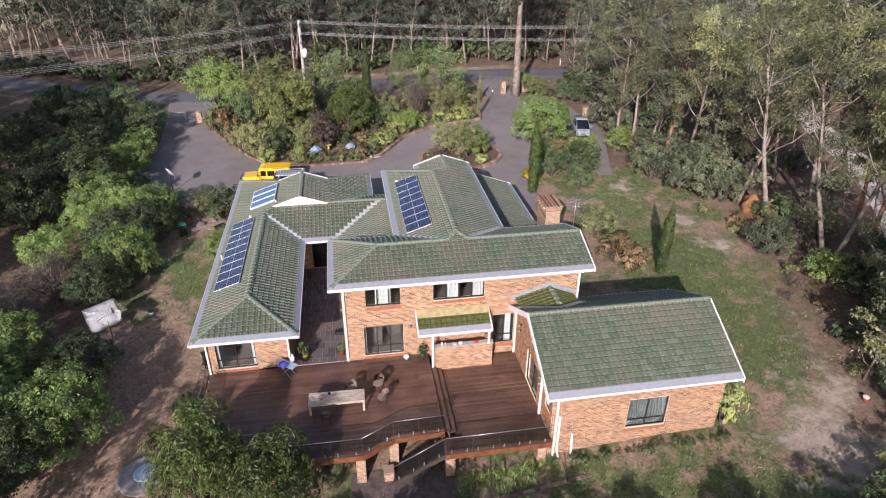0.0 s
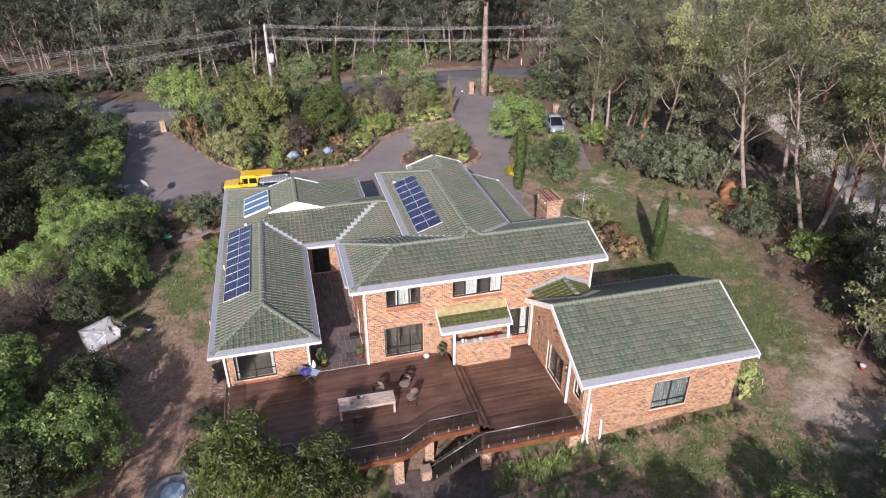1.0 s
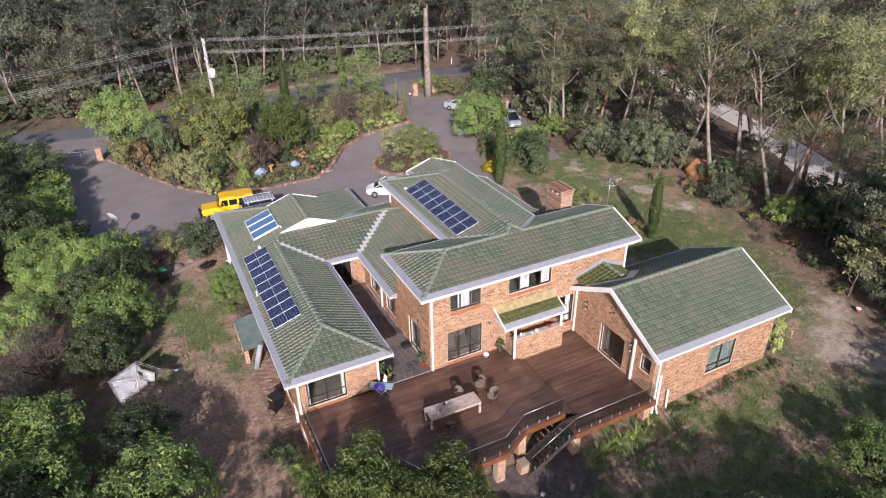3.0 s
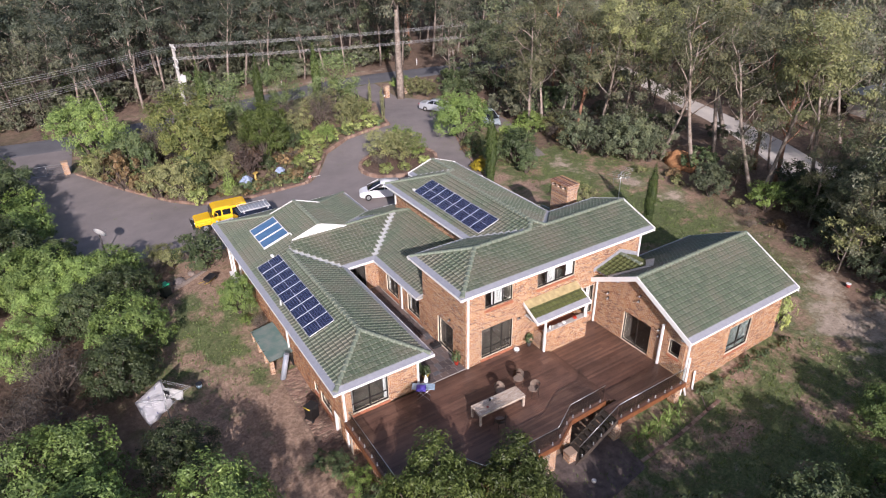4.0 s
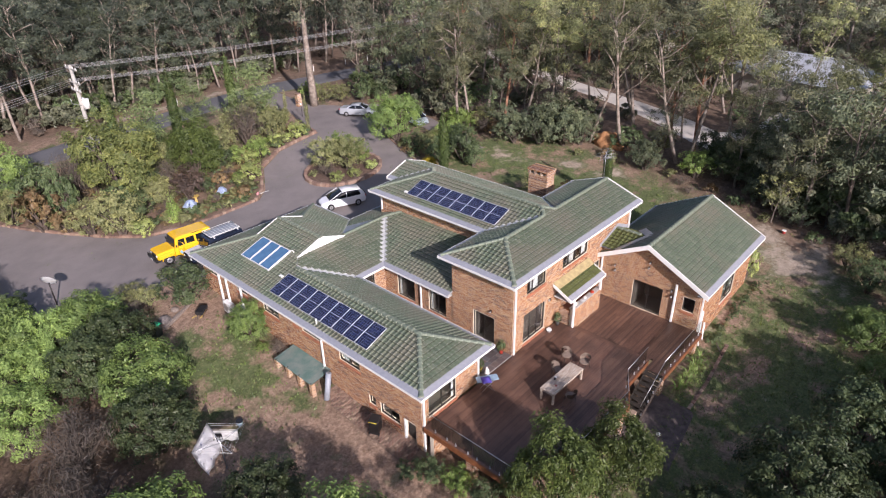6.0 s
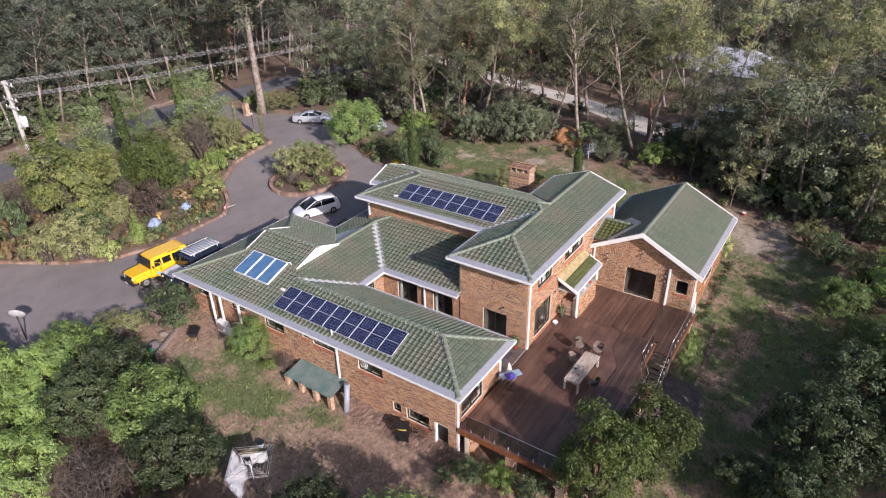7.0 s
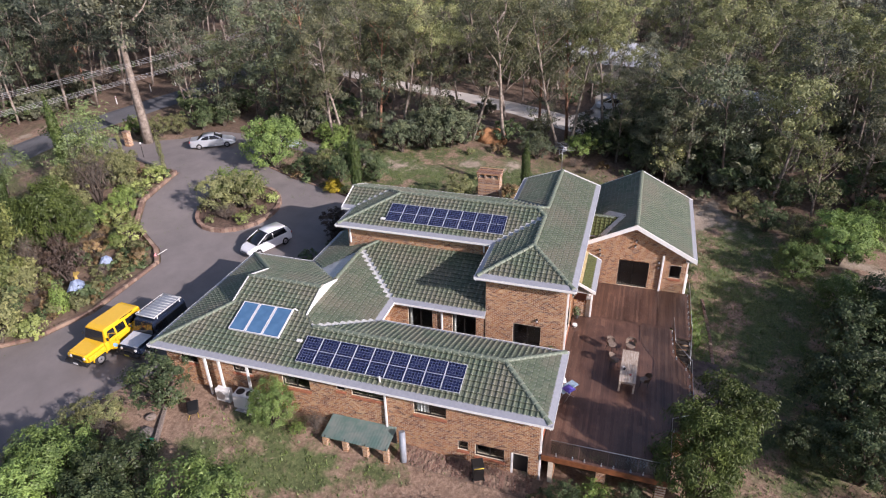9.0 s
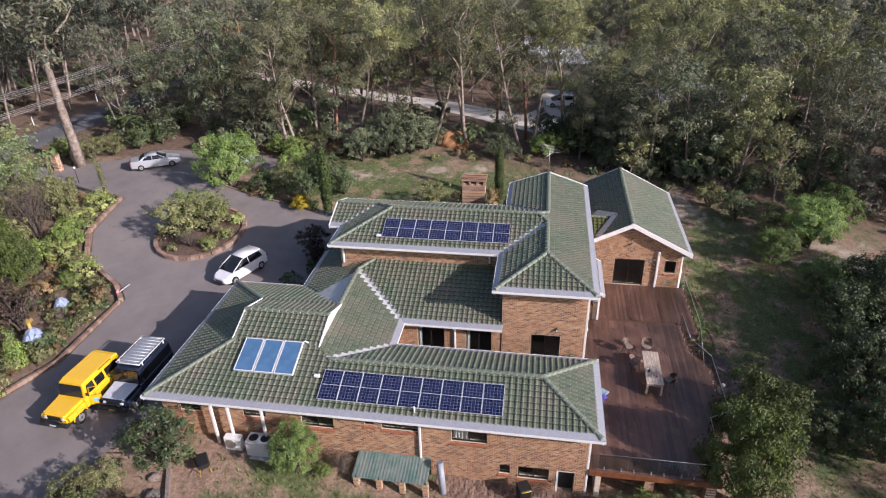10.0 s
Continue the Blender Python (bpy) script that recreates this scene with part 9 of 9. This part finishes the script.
shed = thing("wood_store", (0, 0, 0), "low green-roofed wood store on brick piers against wall", "shed")
bm = bmesh.new()
n = 46
top, low = [], []
for i in range(n + 1):
    y = 8.15 + 3.75 * i / n
    h = 0.006 * (1 if i % 2 else -1)
    top.append((bm.verts.new((-0.92, y, -0.52 + h)), bm.verts.new((0.6, y, -0.3 + h))))
for (a, b), (c, d) in zip(top, top[1:]):
    bm.faces.new((a, b, d, c))
bmesh.ops.solidify(bm, geom=bm.faces[:], thickness=0.01)
k = Mat("faded_green_steel", 0.5, 0.0)
k.color(k.mix(k.ramp(k.noise(1.6, 5.0), [(0.4, (0, 0, 0)), (0.7, (1, 1, 1))]), (0.21, 0.34, 0.3), (0.38, 0.43, 0.39)))
part("roof_sheet", bm, k.m, shed, "faded green corrugated steel roof")
for y in (8.25, 9.4, 10.55, 11.7):
    part("pier", box(-0.92, -0.66, y - 0.13, y + 0.13, -1.9, -0.55), BRICK_X, shed)
    part("rafter", box(-0.9, 0.6, y - 0.03, y + 0.03, -0.56, -0.5, 0, Matrix.Identity(4)), DARK_TIMBER, shed)
part("back_sheet", box(0.5, 0.56, 8.2, 11.8, -1.7, -0.6), BLACK, shed)
duct = thing("grey_duct", (-0.35, 7.55, G(-0.35, 7.55)), "large grey drain pipe leaning against the wall", "pipe")
part("tube", tube([(-0.1, -0.1, -0.02), (0.42, 0.12, 1.55)], 0.17, 16), plain("grey_plastic_pipe", (0.3, 0.33, 0.37), 0.5), duct)
for y, w, d, h, lab in ((18.35, 0.9, 0.38, 0.9, "small white air-conditioner unit"), (16.9, 1.3, 0.75, 0.95, "large white twin-fan air-conditioner unit")):
    ac = thing("air_conditioner", (0.02, y, -0.5), lab + " on concrete pad", "air conditioner", "outdoor units")
    part("case", box(-d / 2, d / 2, -w / 2, w / 2, 0.02, h, 0.03), WHITE, ac)
    part("pad", box(-d / 2 - 0.2, d / 2 + 0.2, -w / 2 - 0.15, w / 2 + 0.15, -0.1, 0.02), CONCRETE, ac)
    if w > 1:
        for s in (-1, 1):
            f = part("fan_guard", tube([(0, s * 0.31, h - 0.01), (0, s * 0.31, h + 0.015)], [0.25, 0.24], 20), BLACK, ac)
            part("fan_hub", tube([(0, s * 0.31, h + 0.01), (0, s * 0.31, h + 0.03)], 0.08, 10), FRAME, f)
    else:
        part("fan_guard", tube([(-d / 2 - 0.012, 0.12, 0.5), (-d / 2 + 0.01, 0.12, 0.5)], 0.3, 18), GALV, ac)
for x, y, s, c in ((-3.4, 21.0, 0.45, (0.16, 0.14, 0.13)), (-4.4, 21.6, 0.35, (0.2, 0.1, 0.07)), (-2.4, 21.5, 0.3, (0.22, 0.18, 0.15)), (-4.7, 22.3, 0.4, (0.18, 0.09, 0.06)), (-5.9, -7.5, 0.4, (0.4, 0.33, 0.26))):
    rk = thing("rock", (x, y, G(x, y)), "rough brown garden boulder on bare soil", "rock", "boulders in the yard")
    bm = bmesh.new()
    bmesh.ops.create_icosphere(bm, subdivisions=2, radius=s)
    for v in bm.verts:
        v.co *= 1 + 0.25 * noise.noise(v.co * 3 + Vector((x, y, 0)))
        v.co.z *= 0.7
    part("stone", bm, plain("boulder_%d" % int(abs(x * 10)), c, 0.9, vary=0.4), rk)
logp = thing("timber_sleeper", (-2.6, 20.6, G(-2.6, 20.6)), "old grey timber sleeper edging the soil", "timber", turn=28)
part("beam", box(-1.5, 1.5, -0.1, 0.1, -0.05, 0.2, 0.015), plain("grey_sleeper", (0.24, 0.2, 0.17), 0.9, vary=0.4), logp)
barrow = thing("wheelbarrow", (-1.5, 19.3, G(-1.5, 19.3)), "dark wheelbarrow with yellow frame on bare soil", "wheelbarrow", turn=40)
part("tray", hull([(-0.4, 0.24, 0.3, 0.35, 0.6), (0.42, 0.2, 0.32, 0.35, 0.62)]), BLACK, barrow)
for s in (-1, 1):
    part("handle", tube([(0.6, s * 0.05, 0.2), (-0.5, s * 0.22, 0.36), (-0.95, s * 0.26, 0.5)], 0.018, 6), plain("yellow_tube_%d" % (s + 1), (0.6, 0.45, 0.04), 0.5), barrow)
    part("leg", tube([(-0.3, s * 0.2, 0.36), (-0.36, s * 0.22, 0.0)], 0.016, 6), BLACK, barrow)
part("wheel", tube([(0.62, -0.04, 0.19), (0.62, 0.04, 0.19)], 0.19, 14), RUBBER, barrow)
ball = thing("bucket", (-4.9, 9.6, G(-4.9, 9.6)), "pale blue bucket with dark rim on lawn", "bucket")
part("pail", tube([(0, 0, 0), (0, 0, 0.28)], [0.14, 0.19], 14), plain("pale_blue_plastic", (0.35, 0.5, 0.6), 0.5), ball)
part("rim", tube([(0, 0, 0.27), (0, 0, 0.3)], [0.2, 0.2], 14), BLACK, ball)

# septic cover at the south-west
tank = thing("tank_cover", (-2.2, -4.2, G(-2.2, -4.2)), "round grey concrete tank cover with pale blue hatch", "tank")
part("slab", tube([(0, 0, -0.2), (0, 0, 0.1), (0, 0, 0.16)], [1.3, 1.3, 1.1], 32), plain("stained_concrete", (0.28, 0.26, 0.25), 0.9, vary=0.4, scale=3.0), tank)
part("hatch", tube([(0.1, 0, 0.15), (0.1, 0, 0.24)], [0.62, 0.55], 26), plain("pale_blue_hatch", (0.4, 0.52, 0.6), 0.5), tank, "pale blue domed hatch")
part("pump_box", box(0.5, 1.05, 0.75, 1.15, 0.1, 0.5, 0.03), plain("grey_pump_box", (0.33, 0.37, 0.4), 0.5), tank)

# garden ornaments
for x, y, s in ((6.0, 34.5, 1.1), (9.6, 35.3, 0.85)):
    sail = thing("cloth_cover", (x, y, G(x, y)), "pale blue cloth draped over garden stake", "cloth", "draped cloths in the garden")
    bm = bmesh.new()
    apex = bm.verts.new((0, 0, 1.2 * s))
    turns = np.linspace(0, 2 * math.pi, 16, endpoint=False)
    inner = [bm.verts.new((0.34 * s * math.cos(t), 0.3 * s * math.sin(t), 1.0 * s + 0.05 * math.sin(4 * t))) for t in turns]
    ring = [bm.verts.new((0.62 * s * math.cos(t) * (1 + 0.2 * math.sin(3 * t)), 0.56 * s * math.sin(t), 0.6 * s + 0.12 * math.sin(4 * t + 1))) for t in turns]
    for i in range(16):
        j = (i + 1) % 16
        bm.faces.new((apex, inner[i], inner[j]))
        bm.faces.new((inner[i], ring[i], ring[j], inner[j]))
    bmesh.ops.solidify(bm, geom=bm.faces[:], thickness=0.01)
    part("cloth", bm, plain("pale_blue_cloth_%d" % int(s * 10), (0.5, 0.6, 0.78), 0.9), sail)
    part("stake", tube([(0, 0, -0.1), (0, 0, 1.2 * s)], 0.02, 6), DARK_TIMBER, sail)
bath = thing("bird_bath", (7.3, 36.0, G(7.3, 36)), "yellow-painted pedestal bird bath", "bird bath")
part("pedestal", tube([(0, 0, -0.05), (0, 0, 0.1), (0, 0, 0.6)], [0.2, 0.12, 0.09], 12), plain("ochre_paint", (0.55, 0.38, 0.1), 0.7), bath)
part("basin", tube([(0, 0, 0.6), (0, 0, 0.66), (0, 0, 0.74)], [0.1, 0.26, 0.34], 16), plain("ochre_basin", (0.55, 0.38, 0.1), 0.7), bath)
marker = thing("survey_marker", (11.7, 32.5, G(11.7, 32.5)), "white stick with pink tape in garden edge", "marker")
part("stick", tube([(0, 0, 0.3), (0.9, -0.3, 0.42)], 0.02, 6), WHITE, marker)
part("tape", tube([(-0.15, 0, 0.3), (0.05, 0.05, 0.5)], [0.12, 0.06], 8), plain("pink_tape", (0.7, 0.3, 0.3), 0.7), marker)
pot2 = thing("flower_pot", (36.6, -6.4, G(36.6, -6.4)), "red plastic pot with pale rim on soil", "pot")
part("pot", tube([(0, 0, 0), (0, 0, 0.28)], [0.12, 0.16], 14), plain("red_pot", (0.4, 0.05, 0.04), 0.5), pot2)
part("rim", tube([(0, 0, 0.26), (0, 0, 0.3)], [0.17, 0.17], 14), WHITE, pot2)
for pts in ([(18.75, -6.6, 0.9), (18.75, -6.62, -1.3), (18.95, -6.8, -2.3)], [(19.5, -6.6, -0.4), (19.55, -6.62, -1.6), (19.45, -6.9, -2.25)]):
    part("waste_pipe", tube(pts, 0.06, 8), WHITE, house, "white plastic waste pipe")
stand = thing("garden_stake", (18.9, -8.3, G(18.9, -8.3)), "dark leaning timber stake in garden edge", "stake")
part("stake", tube([(0, 0, -0.1), (-0.25, 0.5, 1.0)], 0.035, 6), DARK_TIMBER, stand)
lampw = thing("garden_light", (10.2, -8.1, G(10.2, -8.1)), "small white round garden light on paving", "lamp")
part("head", tube([(0, 0, 0), (0, 0, 0.12), (0, 0, 0.2)], [0.1, 0.13, 0.06], 12), WHITE, lampw)
pt = thing("brick_plinth", (10.1, -6.4, G(10, -6.4)), "short brick newel pier at stair foot", "pier")
part("brickwork", box(-0.24, 0.24, -0.24, 0.24, -0.2, 0.55), BRICK_X, pt)
part("cap", box(-0.27, 0.27, -0.27, 0.27, 0.55, 0.62, 0.01), EDGE_BLOCK, pt)

# the neighbours' buildings among the trees
TIN = plain("pale_steel_roof", (0.55, 0.57, 0.6), 0.4, 0.3, vary=0.15, scale=0.6)
RENDERED = plain("cream_wall", (0.5, 0.46, 0.4), 0.8)


def far_house(x, y, turn, L, W, h, rise, label):
    ob = thing("neighbour_house", (x, y, G(x, y)), label, "house", "neighbouring buildings", turn=turn)
    part("wall", box(-L / 2, L / 2, -W / 2, W / 2, -0.3, h), RENDERED, ob)
    bm = bmesh.new()
    e = 0.6
    v = [bm.verts.new(q) for q in ((-L / 2 - e, -W / 2 - e, h), (L / 2 + e, -W / 2 - e, h), (L / 2 + e, W / 2 + e, h), (-L / 2 - e, W / 2 + e, h), (-L / 2 + W / 2, 0, h + rise), (L / 2 - W / 2, 0, h + rise))]
    for f in ((0, 1, 5, 4), (2, 3, 4, 5), (3, 0, 4), (1, 2, 5), (3, 2, 1, 0)):
        bm.faces.new([v[i] for i in f])
    bmesh.ops.recalc_face_normals(bm, faces=bm.faces)
    part("roof", bm, TIN, ob, "pale grey steel hip roof")
    for i in range(4):
        c = -L / 2 + L * (i + 0.5) / 4
        w = part("window", box(c - 0.8, c + 0.8, -W / 2 - 0.04, -W / 2 + 0.02, 1.0, 2.1), FRAME, ob)
        part("pane", box(c - 0.74, c + 0.74, -W / 2 - 0.05, -W / 2 - 0.03, 1.06, 2.04), DARK_GLASS, w)
    return ob


far_house(77, 4.5, 80, 17, 10, 3.0, 2.4, "neighbouring house with pale grey steel roof among trees")
far_house(59, -14.5, 60, 10, 7, 2.8, 1.6, "neighbouring shed with pale steel roof among trees")
far_house(88, 32, 75, 9, 7, 2.8, 1.6, "small distant outbuilding with pale steel roof")


# a bare bank of orange earth at the edge of the bush
brng = random.Random(8)
bm = bmesh.new()
bmesh.ops.create_icosphere(bm, subdivisions=4, radius=1.0)
for v in bm.verts:
    n = 1 + 0.16 * math.sin(5 * v.co.x + 2 * v.co.y) * math.cos(4 * v.co.z + v.co.x) + 0.07 * math.sin(13 * v.co.y + 7 * v.co.z)
    v.co = Vector((v.co.x * 1.15 * n, v.co.y * 1.9 * n, v.co.z * 1.35 * n)) + Vector(brng.gauss(0, 0.015) for i in range(3))
bank = thing("earth_bank", (42.4, 13.2, G(42.4, 13.2)), "bare orange clay bank among shrubs", "earth bank")
k = Mat("orange_clay", 0.95)
k.color(k.ramp(k.noise(2.2, 6.0, 0.7), [(0.3, (0.2, 0.09, 0.04)), (0.55, (0.42, 0.21, 0.09)), (0.75, (0.52, 0.33, 0.18))]))
k.bump(k.noise(7.0, 6.0), 0.7, 0.08)
smooth(part("soil", bm, k.m, bank))

# ---- grass, twigs and fallen leaves ----
def litter_patch():
    """Grass tufts, dry twigs and fallen leaves over the lawns, as one mass each."""
    rng = np.random.default_rng(19)
    zones = ((-8, 0.4, -9, 23, 5200), (1, 30, -17, -7.2, 6500), (28.5, 40, -10, 26, 6500), (24, 40, 24, 36, 1500), (-6, 27, 33, 56, 3000))
    green, dry = [], []
    for x0, x1, y0, y1, n in zones:
        for i in range(n):
            x, y = x0 + (x1 - x0) * rng.random(), y0 + (y1 - y0) * rng.random()
            g, lit, sand = cover(x, y)
            z = ground_z(x, y)
            if rng.random() < g * 1.15 - 0.1 - sand:
                h = 0.05 + 0.1 * rng.random()
                for b in range(3):
                    a = rng.random() * 6.28
                    dx, dy = math.cos(a) * h * 0.7, math.sin(a) * h * 0.7
                    px, py = x + 0.09 * rng.normal(), y + 0.09 * rng.normal()
                    green.append(((px - dy * 0.5, py + dx * 0.5, z - 0.02), (px + dy * 0.5, py - dx * 0.5, z - 0.02), (px + dx, py + dy, z + h)))
            elif rng.random() < 0.5:
                a, L = rng.random() * 6.28, 0.04 + 0.1 * rng.random()
                dx, dy = math.cos(a) * L, math.sin(a) * L
                dry.append(((x - dx, y - dy, z + 0.004), (x + dx, y + dy, z + 0.012), (x - dy * 0.35, y + dx * 0.35, z + 0.035)))
    for name, tris, mat, label, cat in (("grass", green, leaf_material("lawn_blades", (0.06, 0.095, 0.025), (0.11, 0.16, 0.045), (0.2, 0.22, 0.09)), "patchy short green and dry lawn grass", "grass"),
                                        ("leaf_litter", dry, leaf_material("dry_litter", (0.09, 0.055, 0.035), (0.2, 0.14, 0.09), (0.42, 0.34, 0.25)), "scattered dry leaves and twigs on soil", "leaf litter")):
        v = np.array(tris).reshape(-1, 3)
        tagged(new(name, cloud_mesh(name, [v], mat, 3)), label, cat, kind="stuff")


litter_patch()
